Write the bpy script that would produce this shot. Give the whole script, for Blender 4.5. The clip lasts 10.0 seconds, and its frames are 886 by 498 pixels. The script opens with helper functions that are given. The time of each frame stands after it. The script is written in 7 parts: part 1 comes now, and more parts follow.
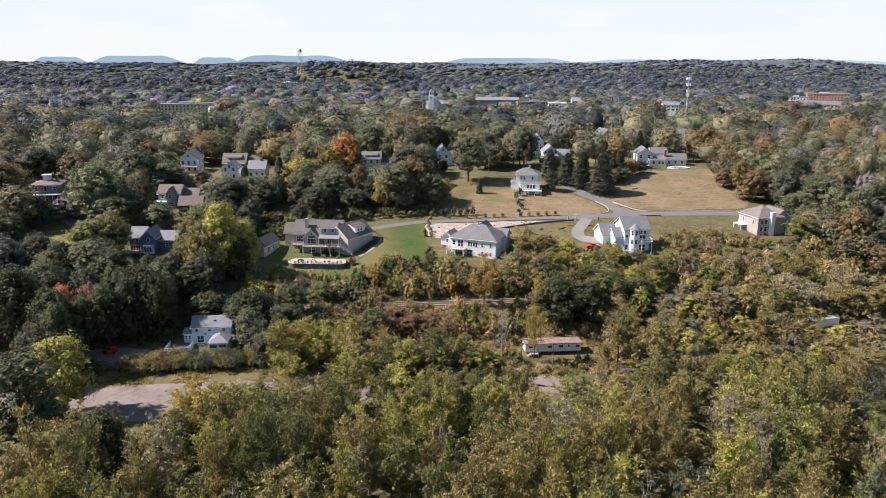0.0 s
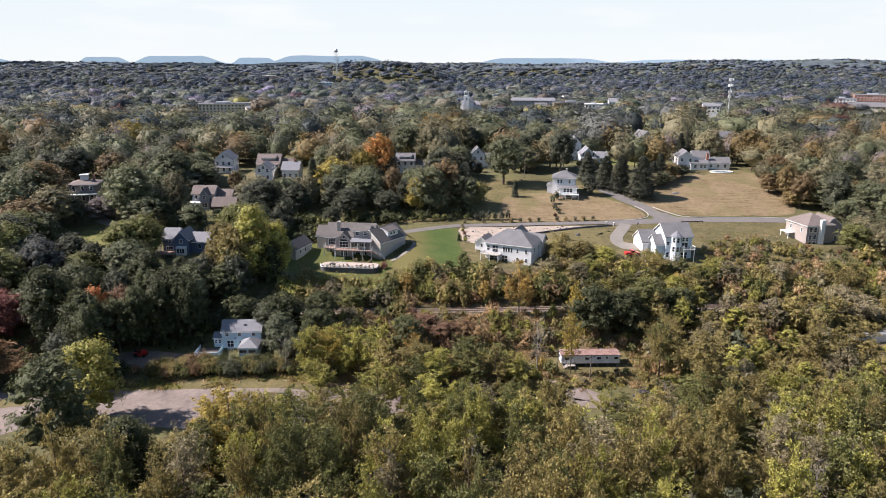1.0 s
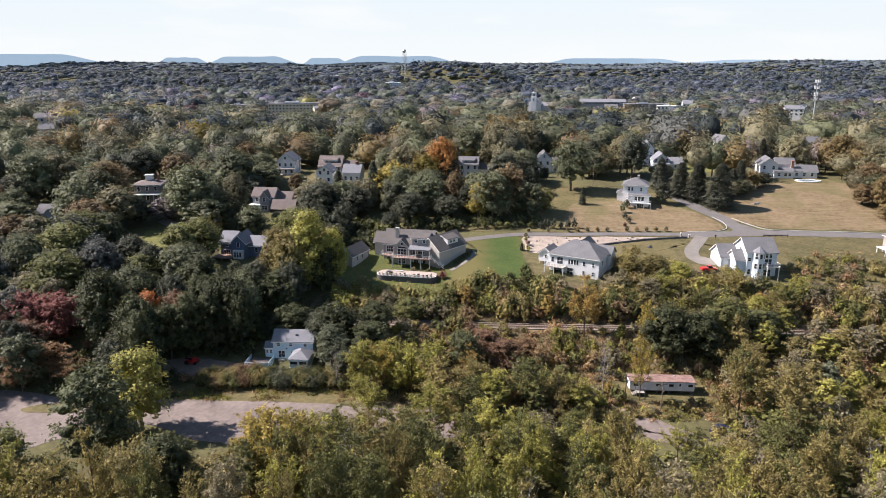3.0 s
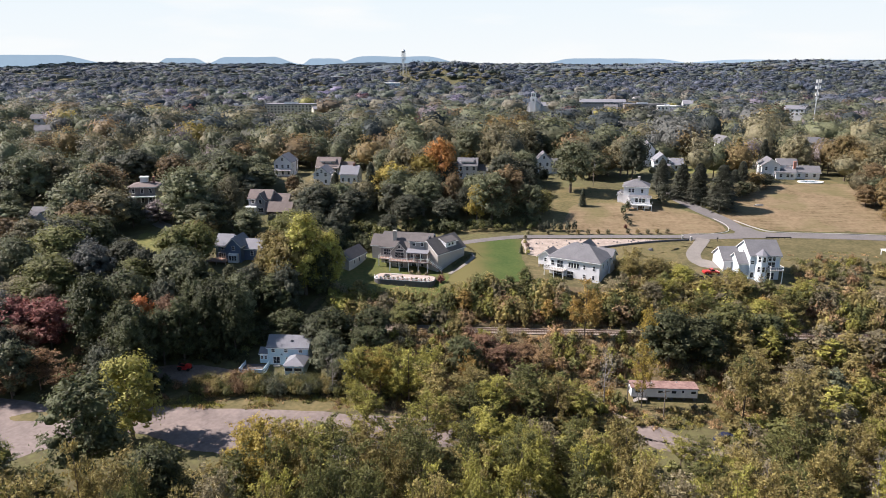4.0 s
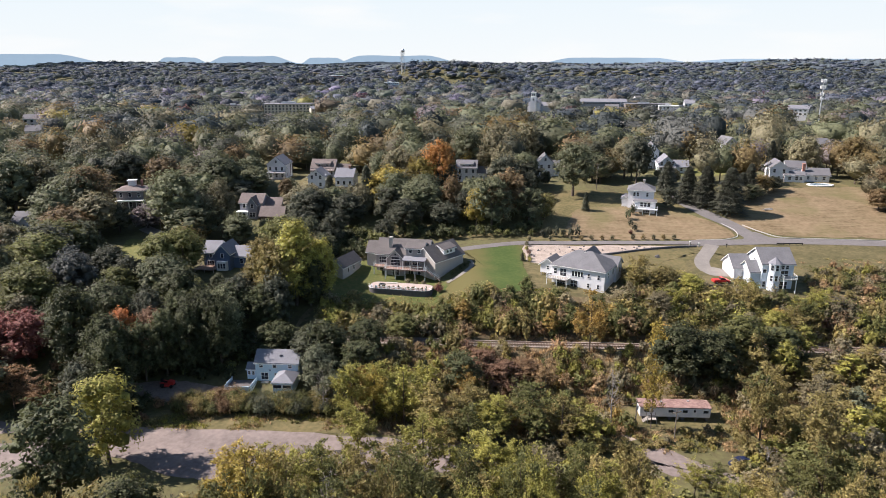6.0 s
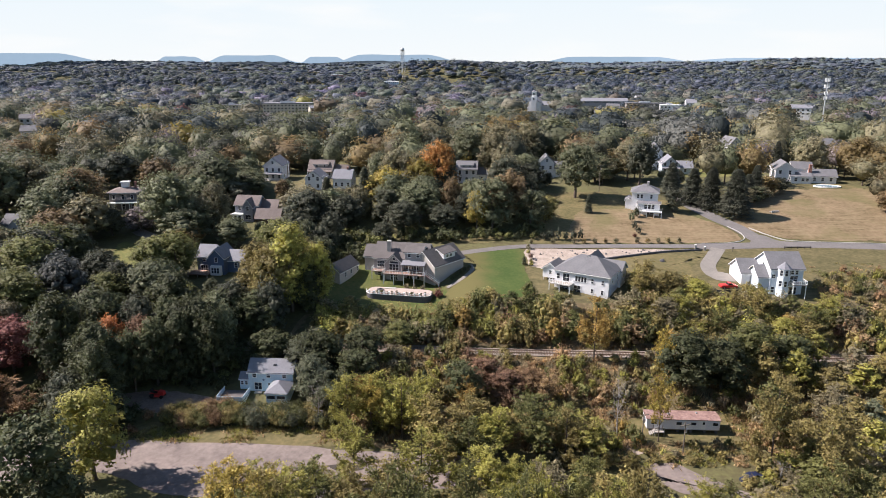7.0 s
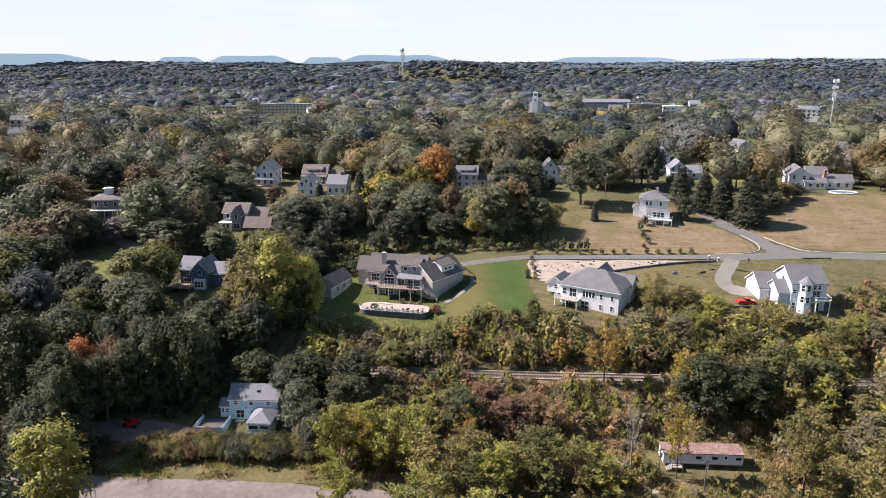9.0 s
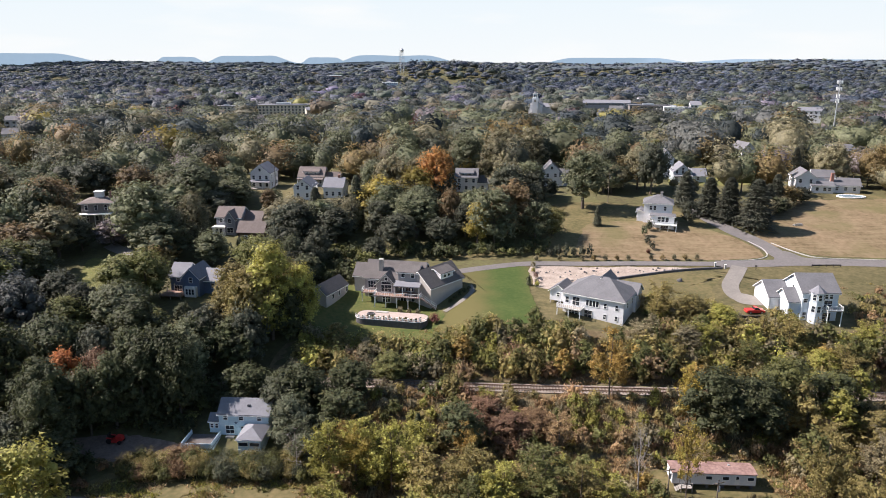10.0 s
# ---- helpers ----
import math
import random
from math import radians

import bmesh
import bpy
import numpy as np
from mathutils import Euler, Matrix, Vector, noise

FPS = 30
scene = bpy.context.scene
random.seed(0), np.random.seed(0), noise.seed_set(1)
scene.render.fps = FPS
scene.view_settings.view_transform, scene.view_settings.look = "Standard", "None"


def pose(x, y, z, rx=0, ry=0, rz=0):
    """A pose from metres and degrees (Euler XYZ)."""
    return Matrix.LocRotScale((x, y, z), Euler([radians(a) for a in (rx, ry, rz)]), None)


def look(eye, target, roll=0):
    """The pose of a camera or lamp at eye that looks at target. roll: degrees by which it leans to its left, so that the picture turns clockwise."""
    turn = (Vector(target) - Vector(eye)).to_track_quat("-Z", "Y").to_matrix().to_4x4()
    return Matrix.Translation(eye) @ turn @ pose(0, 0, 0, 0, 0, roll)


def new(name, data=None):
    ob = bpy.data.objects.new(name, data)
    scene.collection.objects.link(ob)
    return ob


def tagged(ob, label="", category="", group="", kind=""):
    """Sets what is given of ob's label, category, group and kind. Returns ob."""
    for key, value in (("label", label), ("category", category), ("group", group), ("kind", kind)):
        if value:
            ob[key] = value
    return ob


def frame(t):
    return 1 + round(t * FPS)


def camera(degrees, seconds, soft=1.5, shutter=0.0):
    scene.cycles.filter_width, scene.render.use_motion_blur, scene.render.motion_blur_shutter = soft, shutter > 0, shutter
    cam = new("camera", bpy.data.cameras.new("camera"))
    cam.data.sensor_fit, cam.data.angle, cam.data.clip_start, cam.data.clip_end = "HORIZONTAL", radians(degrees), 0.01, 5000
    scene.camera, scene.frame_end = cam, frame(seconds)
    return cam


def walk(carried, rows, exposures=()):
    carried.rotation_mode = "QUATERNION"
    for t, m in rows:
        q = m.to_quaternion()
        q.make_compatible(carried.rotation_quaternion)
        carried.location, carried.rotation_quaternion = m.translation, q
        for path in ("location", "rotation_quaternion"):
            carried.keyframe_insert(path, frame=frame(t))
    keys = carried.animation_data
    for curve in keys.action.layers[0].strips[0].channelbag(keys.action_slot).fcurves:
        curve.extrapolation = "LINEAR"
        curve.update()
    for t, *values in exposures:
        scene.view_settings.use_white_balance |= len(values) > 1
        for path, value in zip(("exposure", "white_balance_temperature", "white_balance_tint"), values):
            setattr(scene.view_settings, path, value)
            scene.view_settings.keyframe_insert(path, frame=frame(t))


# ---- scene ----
cam = camera(65.0, 10.0, soft=0.7)
PATH = [
    (0, (2.811, -45.105, 69.753), (3.07, -43.192, 69.231), 0.1),
    (0.5, (3.08, -42.671, 69.883), (3.338, -40.758, 69.36), 0.1),
    (1, (3.109, -40.098, 69.94), (3.274, -38.174, 69.418), 0.1),
    (1.5, (3.457, -37.39, 69.965), (3.482, -35.46, 69.442), 0.1),
    (2, (4.058, -34.732, 70.068), (4.036, -32.801, 69.546), 0.0),
    (2.5, (4.292, -32.356, 70.139), (4.274, -30.425, 69.617), 0.1),
    (4, (4.892, -27.259, 70.18), (4.875, -25.328, 69.659), 0.0),
    (4.5, (5.014, -25.567, 70.235), (4.998, -23.637, 69.712), 0.0),
    (5, (5.008, -23.568, 70.276), (4.993, -21.637, 69.753), 0.0),
    (5.5, (5.252, -21.002, 70.177), (5.236, -19.072, 69.655), -0.0),
    (7, (5.355, -13.174, 70.157), (5.339, -11.245, 69.632), 0.0),
    (7.5, (5.474, -10.235, 70.121), (5.458, -8.305, 69.596), -0.0),
    (8, (5.541, -7.283, 70.094), (5.525, -5.353, 69.569), 0.0),
    (8.5, (5.655, -4.24, 70.09), (5.638, -2.31, 69.566), 0.1),
    (9, (5.768, -1.218, 70.114), (5.751, 0.712, 69.59), 0.0),
    (9.5, (5.786, 1.849, 70.161), (5.77, 3.779, 69.636), 0.1),
    (10, (5.828, 4.596, 70.189), (5.813, 6.526, 69.666), 0.1),
]
walk(cam, [(t, look(e, g, r)) for t, e, g, r in PATH])

# ---- light: clear autumn day, sun high on the west side ----
SUN_ELEV, SUN_AZ = 43.5, 81.0            # degrees; azimuth counted from +y towards -x
world = bpy.data.worlds.new("sky")
scene.world = world
world.use_nodes = True
wn = world.node_tree
sky = wn.nodes.new("ShaderNodeTexSky")
sky.sky_type, sky.sun_disc = "NISHITA", False
sky.sun_elevation, sky.sun_rotation = radians(SUN_ELEV), radians(-SUN_AZ)
sky.air_density, sky.dust_density, sky.ozone_density = 1.15, 0.5, 3.0
wn.nodes["Background"].inputs["Strength"].default_value = 0.063
wn.links.new(sky.outputs[0], wn.nodes["Background"].inputs["Color"])
lamp = bpy.data.lights.new("sun", "SUN")
lamp.energy, lamp.angle, lamp.color = 5.0, radians(0.53), (1.0, 0.905, 0.87)
sun = new("sun", lamp)
sdir = Vector((-math.sin(radians(SUN_AZ)) * math.cos(radians(SUN_ELEV)),
               math.cos(radians(SUN_AZ)) * math.cos(radians(SUN_ELEV)), math.sin(radians(SUN_ELEV))))
sun.matrix_world = look(tuple(sdir * 300), (0, 0, 0))
scene.view_settings.exposure = 1.0


# ---- materials ----
def mat(name, color, rough=0.8, metal=0.0, vary=0.25, scale=3.0, bump=0.0, fine=None, spec=0.3, tone=None):
    """A surface whose colour drifts between two tones at two scales, with optional relief."""
    m = bpy.data.materials.new(name)
    m.use_nodes = True
    nt = m.node_tree
    b = nt.nodes["Principled BSDF"]
    b.inputs["Roughness"].default_value, b.inputs["Metallic"].default_value = rough, metal
    b.inputs["Specular IOR Level"].default_value = spec
    geo = nt.nodes.new("ShaderNodeTexCoord")
    n1 = nt.nodes.new("ShaderNodeTexNoise")
    n1.inputs["Scale"].default_value, n1.inputs["Detail"].default_value = 1.0 / scale, 4.0
    n2 = nt.nodes.new("ShaderNodeTexNoise")
    n2.inputs["Scale"].default_value, n2.inputs["Detail"].default_value = (fine or 8.0 / scale), 3.0
    for n in (n1, n2):
        nt.links.new(geo.outputs["Object"], n.inputs["Vector"])
    mean = nt.nodes.new("ShaderNodeMath")
    mean.operation = "MULTIPLY_ADD"
    nt.links.new(n2.outputs["Fac"], mean.inputs[0])
    mean.inputs[1].default_value = 0.5
    half = nt.nodes.new("ShaderNodeMath")
    half.operation = "MULTIPLY"
    half.inputs[1].default_value = 0.5
    nt.links.new(n1.outputs["Fac"], half.inputs[0])
    nt.links.new(half.outputs[0], mean.inputs[2])
    ramp = nt.nodes.new("ShaderNodeValToRGB")
    lo = [c * (1 - vary) for c in color]
    hi = list(tone) if tone else [min(1, c * (1 + vary)) for c in color]
    ramp.color_ramp.elements[0].position, ramp.color_ramp.elements[1].position = 0.33, 0.67
    ramp.color_ramp.elements[0].color, ramp.color_ramp.elements[1].color = (*lo, 1), (*hi, 1)
    nt.links.new(mean.outputs[0], ramp.inputs[0])
    nt.links.new(ramp.outputs[0], b.inputs["Base Color"])
    if bump:
        bp = nt.nodes.new("ShaderNodeBump")
        bp.inputs["Strength"].default_value, bp.inputs["Distance"].default_value = 0.6, bump
        nt.links.new(n2.outputs["Fac"], bp.inputs["Height"])
        nt.links.new(bp.outputs[0], b.inputs["Normal"])
    return m


def siding(name, color, rough=0.6, pitch=0.14):
    """Painted lap siding: a saw-tooth relief up the wall and faint weathering."""
    m = mat(name, color, rough, vary=0.07, scale=2.5)
    nt = m.node_tree
    co = nt.nodes.new("ShaderNodeTexCoord")
    wave = nt.nodes.new("ShaderNodeTexWave")
    wave.bands_direction, wave.wave_profile = "Z", "SAW"
    wave.inputs["Scale"].default_value = 0.314 / pitch
    bp = nt.nodes.new("ShaderNodeBump")
    bp.inputs["Strength"].default_value, bp.inputs["Distance"].default_value = 0.5, 0.02
    nt.links.new(co.outputs["Object"], wave.inputs["Vector"])
    nt.links.new(wave.outputs["Fac"], bp.inputs["Height"])
    nt.links.new(bp.outputs[0], nt.nodes["Principled BSDF"].inputs["Normal"])
    return m


def leaf_material(name, per_object, spread=0.36):
    """Foliage: its hue comes with each tree, broken up by noise; thin leaves let some light through."""
    m = bpy.data.materials.new(name)
    m.use_nodes = True
    nt = m.node_tree
    b, out = nt.nodes["Principled BSDF"], nt.nodes["Material Output"]
    b.inputs["Roughness"].default_value, b.inputs["Specular IOR Level"].default_value = 0.55, 0.25
    if per_object:
        src = nt.nodes.new("ShaderNodeObjectInfo").outputs["Color"]
    else:
        a = nt.nodes.new("ShaderNodeAttribute")
        a.attribute_name = "tint"
        src = a.outputs["Color"]
    co = nt.nodes.new("ShaderNodeTexCoord")
    n = nt.nodes.new("ShaderNodeTexNoise")
    n.inputs["Scale"].default_value, n.inputs["Detail"].default_value, n.inputs["Roughness"].default_value = 0.8, 6.0, 0.72
    nt.links.new(co.outputs["Object"], n.inputs["Vector"])
    isl = nt.nodes.new("ShaderNodeNewGeometry")
    mott = nt.nodes.new("ShaderNodeMapRange")
    mott.inputs["From Min"].default_value, mott.inputs["From Max"].default_value = 0.36, 0.66
    mott.inputs["To Min"].default_value, mott.inputs["To Max"].default_value = 0.66, 1.32
    nt.links.new(n.outputs["Fac"], mott.inputs["Value"])
    leaf = nt.nodes.new("ShaderNodeMapRange")
    leaf.inputs["To Min"].default_value, leaf.inputs["To Max"].default_value = 1.03 - spread, 1.03 + spread
    nt.links.new(isl.outputs["Random Per Island"], leaf.inputs["Value"])
    br = nt.nodes.new("ShaderNodeMath")
    br.operation = "MULTIPLY"
    nt.links.new(mott.outputs[0], br.inputs[0])
    nt.links.new(leaf.outputs[0], br.inputs[1])
    relief = nt.nodes.new("ShaderNodeBump")
    relief.inputs["Strength"].default_value, relief.inputs["Distance"].default_value = 0.7, 0.5
    nt.links.new(n.outputs["Fac"], relief.inputs["Height"])
    nt.links.new(relief.outputs[0], b.inputs["Normal"])
    hsv = nt.nodes.new("ShaderNodeHueSaturation")
    nt.links.new(src, hsv.inputs["Color"])
    nt.links.new(br.outputs[0], hsv.inputs["Value"])
    hr = nt.nodes.new("ShaderNodeMapRange")
    hr.inputs["To Min"].default_value, hr.inputs["To Max"].default_value = 0.492, 0.508
    nt.links.new(isl.outputs["Random Per Island"], hr.inputs["Value"])
    nt.links.new(hr.outputs[0], hsv.inputs["Hue"])
    nt.links.new(hsv.outputs[0], b.inputs["Base Color"])
    tr = nt.nodes.new("ShaderNodeBsdfTranslucent")
    nt.links.new(hsv.outputs[0], tr.inputs["Color"])
    mix = nt.nodes.new("ShaderNodeMixShader")
    mix.inputs["Fac"].default_value = 0.32
    nt.links.new(b.outputs[0], mix.inputs[1])
    nt.links.new(tr.outputs[0], mix.inputs[2])
    nt.links.new(mix.outputs[0], out.inputs["Surface"])
    return m


LEAF, LEAF_WOODS, LEAF_FAR = leaf_material("leaves", True), leaf_material("woodland_leaves", False), leaf_material("distant_leaves", False, 0.18)
BARK = mat("bark", (0.13, 0.10, 0.08), 0.9, vary=0.35, scale=0.6, bump=0.03)
BARE = mat("bare_branch", (0.30, 0.27, 0.25), 0.9, vary=0.25, scale=0.6)
GROUND = mat("forest_floor", (0.13, 0.105, 0.055), 0.95, vary=0.45, scale=14.0, fine=0.9, bump=0.15, tone=(0.13, 0.125, 0.05))
LAWN = mat("mown_lawn", (0.056, 0.092, 0.018), 0.9, vary=0.2, scale=7.0, fine=1.2, bump=0.03, tone=(0.13, 0.118, 0.038))
ROUGH_GRASS = mat("rough_grass", (0.108, 0.103, 0.038), 0.9, vary=0.3, scale=7.0, fine=1.0, bump=0.08, tone=(0.18, 0.14, 0.066))


def hayfield():
    """Cut dry grass: mottled tan with mower streaks across the slope and greener thin patches."""
    m = mat("dry_field", (0.158, 0.115, 0.057), 0.95, vary=0.3, scale=7.0, fine=0.8, bump=0.10, tone=(0.242, 0.173, 0.106))
    nt = m.node_tree
    b = nt.nodes["Principled BSDF"]
    base = b.inputs["Base Color"].links[0].from_socket
    co, mp, streak = nt.nodes.new("ShaderNodeTexCoord"), nt.nodes.new("ShaderNodeMapping"), nt.nodes.new("ShaderNodeTexNoise")
    mp.inputs["Scale"].default_value, mp.inputs["Rotation"].default_value = (0.12, 1.1, 0.3), (0, 0, radians(12))
    streak.inputs["Scale"].default_value, streak.inputs["Detail"].default_value = 1.0, 4.0
    patchy = nt.nodes.new("ShaderNodeTexNoise")
    patchy.inputs["Scale"].default_value, patchy.inputs["Detail"].default_value = 0.06, 4.0
    nt.links.new(co.outputs["Object"], mp.inputs["Vector"])
    nt.links.new(mp.outputs[0], streak.inputs["Vector"])
    nt.links.new(co.outputs["Object"], patchy.inputs["Vector"])
    for src, lo, hi, tone in ((streak, 0.45, 0.75, (0.26, 0.205, 0.12, 1)), (patchy, 0.50, 0.66, (0.125, 0.112, 0.045, 1))):
        fade = nt.nodes.new("ShaderNodeMapRange")
        fade.inputs["From Min"].default_value, fade.inputs["From Max"].default_value, fade.inputs["To Max"].default_value = lo, hi, 0.7
        nt.links.new(src.outputs["Fac"], fade.inputs["Value"])
        mix = nt.nodes.new("ShaderNodeMix")
        mix.data_type = "RGBA"
        mix.inputs["B"].default_value = tone
        nt.links.new(fade.outputs[0], mix.inputs["Factor"])
        nt.links.new(base, mix.inputs["A"])
        base = mix.outputs["Result"]
    nt.links.new(base, b.inputs["Base Color"])
    return m


DRY = hayfield()
SLOPE = mat("slope_grass", (0.088, 0.086, 0.031), 0.9, vary=0.35, scale=5.0, fine=0.9, bump=0.10, tone=(0.158, 0.126, 0.062))
SCRUB = mat("scrub_floor", (0.15, 0.11, 0.06), 0.95, vary=0.4, scale=5.0, fine=1.2, bump=0.12, tone=(0.20, 0.155, 0.085))
BRIGHT_GRASS = mat("bright_grass", (0.12, 0.14, 0.035), 0.9, vary=0.25, scale=6.0, fine=1.0, tone=(0.20, 0.175, 0.06))


def banded_lawn():
    """Mown turf: a fresh green band down the middle that dries out to both sides, broken by noise."""
    m = mat("banded_lawn", (0.044, 0.078, 0.014), 0.9, vary=0.15, scale=6.0, fine=1.2, bump=0.03, tone=(0.07, 0.094, 0.022))
    nt = m.node_tree
    b = nt.nodes["Principled BSDF"]
    fresh = b.inputs["Base Color"].links[0].from_socket
    co = nt.nodes.new("ShaderNodeTexCoord")
    sep = nt.nodes.new("ShaderNodeSeparateXYZ")
    nt.links.new(co.outputs["Object"], sep.inputs[0])
    wob = nt.nodes.new("ShaderNodeTexNoise")
    wob.inputs["Scale"].default_value, wob.inputs["Detail"].default_value = 0.16, 5.0
    nt.links.new(co.outputs["Object"], wob.inputs["Vector"])
    off = nt.nodes.new("ShaderNodeMath")
    off.operation = "SUBTRACT"
    off.inputs[1].default_value = 22.0
    nt.links.new(sep.outputs["X"], off.inputs[0])
    dist = nt.nodes.new("ShaderNodeMath")
    dist.operation = "ABSOLUTE"
    nt.links.new(off.outputs[0], dist.inputs[0])
    add = nt.nodes.new("ShaderNodeMath")
    add.operation = "MULTIPLY_ADD"
    add.inputs[1].default_value = 9.0
    nt.links.new(wob.outputs["Fac"], add.inputs[0])
    nt.links.new(dist.outputs[0], add.inputs[2])
    fade = nt.nodes.new("ShaderNodeMapRange")
    fade.interpolation_type = "SMOOTHSTEP"
    fade.inputs["From Min"].default_value, fade.inputs["From Max"].default_value = 6.5, 15.0
    nt.links.new(add.outputs[0], fade.inputs["Value"])
    mix = nt.nodes.new("ShaderNodeMix")
    mix.data_type = "RGBA"
    mix.inputs["B"].default_value = (0.112, 0.098, 0.034, 1)
    nt.links.new(fade.outputs[0], mix.inputs["Factor"])
    nt.links.new(fresh, mix.inputs["A"])
    nt.links.new(mix.outputs["Result"], b.inputs["Base Color"])
    return m


BAND_LAWN = banded_lawn()
ASPHALT = mat("old_asphalt", (0.155, 0.142, 0.137), 0.9, vary=0.15, scale=5.0, fine=1.5)
DRIVE = mat("driveway", (0.215, 0.195, 0.175), 0.9, vary=0.15, scale=4.0, fine=2.0)
LOT = mat("worn_lot", (0.185, 0.15, 0.137), 0.9, vary=0.25, scale=6.0, fine=1.1, tone=(0.25, 0.203, 0.183))
PUDDLE = mat("wet_asphalt", (0.07, 0.06, 0.05), 0.25, vary=0.2, scale=1.0)
GRAVEL = mat("pale_gravel", (0.33, 0.265, 0.22), 0.95, vary=0.28, scale=2.2, fine=2.2, bump=0.2, tone=(0.46, 0.38, 0.32))
DIRT = mat("bare_dirt", (0.205, 0.155, 0.125), 0.95, vary=0.3, scale=3.0, fine=2.0)
CONCRETE = mat("kerb_concrete", (0.42, 0.40, 0.37), 0.85, vary=0.12, scale=2.0)
BALLAST = mat("ballast", (0.24, 0.20, 0.17), 0.95, vary=0.3, scale=2.0, fine=4.0, bump=0.08)
TIE = mat("tie_wood", (0.13, 0.10, 0.08), 0.9, vary=0.3, scale=0.5)
RAIL = mat("rusty_rail", (0.33, 0.24, 0.19), 0.45, metal=0.6, vary=0.2, scale=1.0)
WHITE = siding("white_siding", (0.72, 0.715, 0.73))
LIGHT_BLUE = siding("light_blue_siding", (0.52, 0.65, 0.74))
PALE_BLUE = siding("pale_blue_siding", (0.63, 0.68, 0.73))
GREY_WALL = siding("grey_siding", (0.33, 0.31, 0.31))
TAUPE = siding("taupe_siding", (0.46, 0.42, 0.385))
TAUPE_MID = siding("rosy_taupe_siding", (0.35, 0.30, 0.28))
SLATE_BLUE = siding("slate_blue_siding", (0.115, 0.155, 0.24))
GREY_BLUE = siding("grey_blue_siding", (0.26, 0.27, 0.31))
TAUPE_DARK = siding("dark_taupe_siding", (0.20, 0.185, 0.18))
BROWN_WALL = siding("dark_brown_siding", (0.09, 0.06, 0.05))
TAN_WALL = siding("tan_siding", (0.55, 0.50, 0.42))
BRICK = mat("red_brick", (0.34, 0.17, 0.13), 0.9, vary=0.2, scale=1.5)
ROOF_GREY = mat("grey_shingle", (0.15, 0.147, 0.155), 0.9, vary=0.16, scale=2.0, fine=3.0, bump=0.02)
ROOF_TAUPE = mat("taupe_shingle", (0.125, 0.112, 0.108), 0.9, vary=0.16, scale=2.0, fine=3.0, bump=0.02)
ROOF_PALE = mat("pale_shingle", (0.20, 0.20, 0.22), 0.8, vary=0.12, scale=2.0, fine=3.0, bump=0.02)
ROOF_BROWN = mat("brown_shingle", (0.17, 0.14, 0.13), 0.9, vary=0.2, scale=2.0, fine=3.0)
ROOF_RUST = mat("rusty_metal_roof", (0.235, 0.135, 0.118), 0.6, vary=0.35, scale=1.6, fine=2.2, tone=(0.36, 0.24, 0.21))
TRIM = mat("white_trim", (0.78, 0.78, 0.77), 0.55, vary=0.05, scale=2.0)
GLASS = mat("window_glass", (0.03, 0.035, 0.045), 0.08, vary=0.2, scale=1.0, spec=0.8)
STONE = mat("block_wall", (0.11, 0.105, 0.11), 0.9, vary=0.25, scale=0.8, fine=3.0, bump=0.04)
PAVER = mat("pale_pavers", (0.40, 0.325, 0.285), 0.85, vary=0.12, scale=1.2, fine=4.0)
DECK = mat("stained_deck", (0.30, 0.20, 0.16), 0.7, vary=0.15, scale=1.0)
WOOD_GREY = mat("weathered_wood", (0.36, 0.33, 0.30), 0.9, vary=0.2, scale=0.8)
POLE_WOOD = mat("pole_wood", (0.15, 0.125, 0.105), 0.9, vary=0.25, scale=0.8)
LEAF_POT = mat("pot_leaves", (0.10, 0.095, 0.04), 0.8, vary=0.5, scale=0.6)
DARK = mat("dark_trim", (0.05, 0.045, 0.045), 0.6, vary=0.2, scale=1.0)
STEEL = mat("galvanised_steel", (0.55, 0.56, 0.58), 0.45, metal=0.5, vary=0.1, scale=1.0)
RED = mat("red_paint", (0.55, 0.04, 0.035), 0.35, vary=0.1, scale=1.0, spec=0.5)
BLUE = mat("blue_paint", (0.014, 0.022, 0.06), 0.35, vary=0.1, scale=1.0, spec=0.5)
SILVER = mat("silver_paint", (0.5, 0.52, 0.55), 0.3, metal=0.4, vary=0.05, scale=1.0)
TYRE = mat("tyre_rubber", (0.02, 0.02, 0.02), 0.8, vary=0.2, scale=0.3)
WATER = mat("pool_water", (0.20, 0.27, 0.31), 0.08, vary=0.1, scale=2.0, spec=0.6)
# Ridge haze: a blue base colour plus a glow of its own.
HILL = mat("hazed_ridge", (0.10, 0.13, 0.17), 1.0, vary=0.1, scale=300.0)
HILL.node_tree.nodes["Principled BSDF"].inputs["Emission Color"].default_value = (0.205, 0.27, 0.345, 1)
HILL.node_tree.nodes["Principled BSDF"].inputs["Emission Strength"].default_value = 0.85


# ---- mesh tools ----
def obj(name, bm, material, parent=None, label=""):
    me = bpy.data.meshes.new(name)
    bmesh.ops.recalc_face_normals(bm, faces=bm.faces)
    bm.to_mesh(me)
    bm.free()
    me.materials.append(material)
    ob = new(name, me)
    ob.parent = parent
    if label:
        tagged(ob, label)
    return ob


def part(name, bm, material, parent, label=""):
    return obj(name, bm, material, parent, label)


def thing(name, m, label, category, group=""):
    """An Empty at the base of a thing; its parts hang from it."""
    ob = new(name)
    ob.empty_display_size = 0.3
    ob.matrix_world = m
    return tagged(ob, label, category, group)


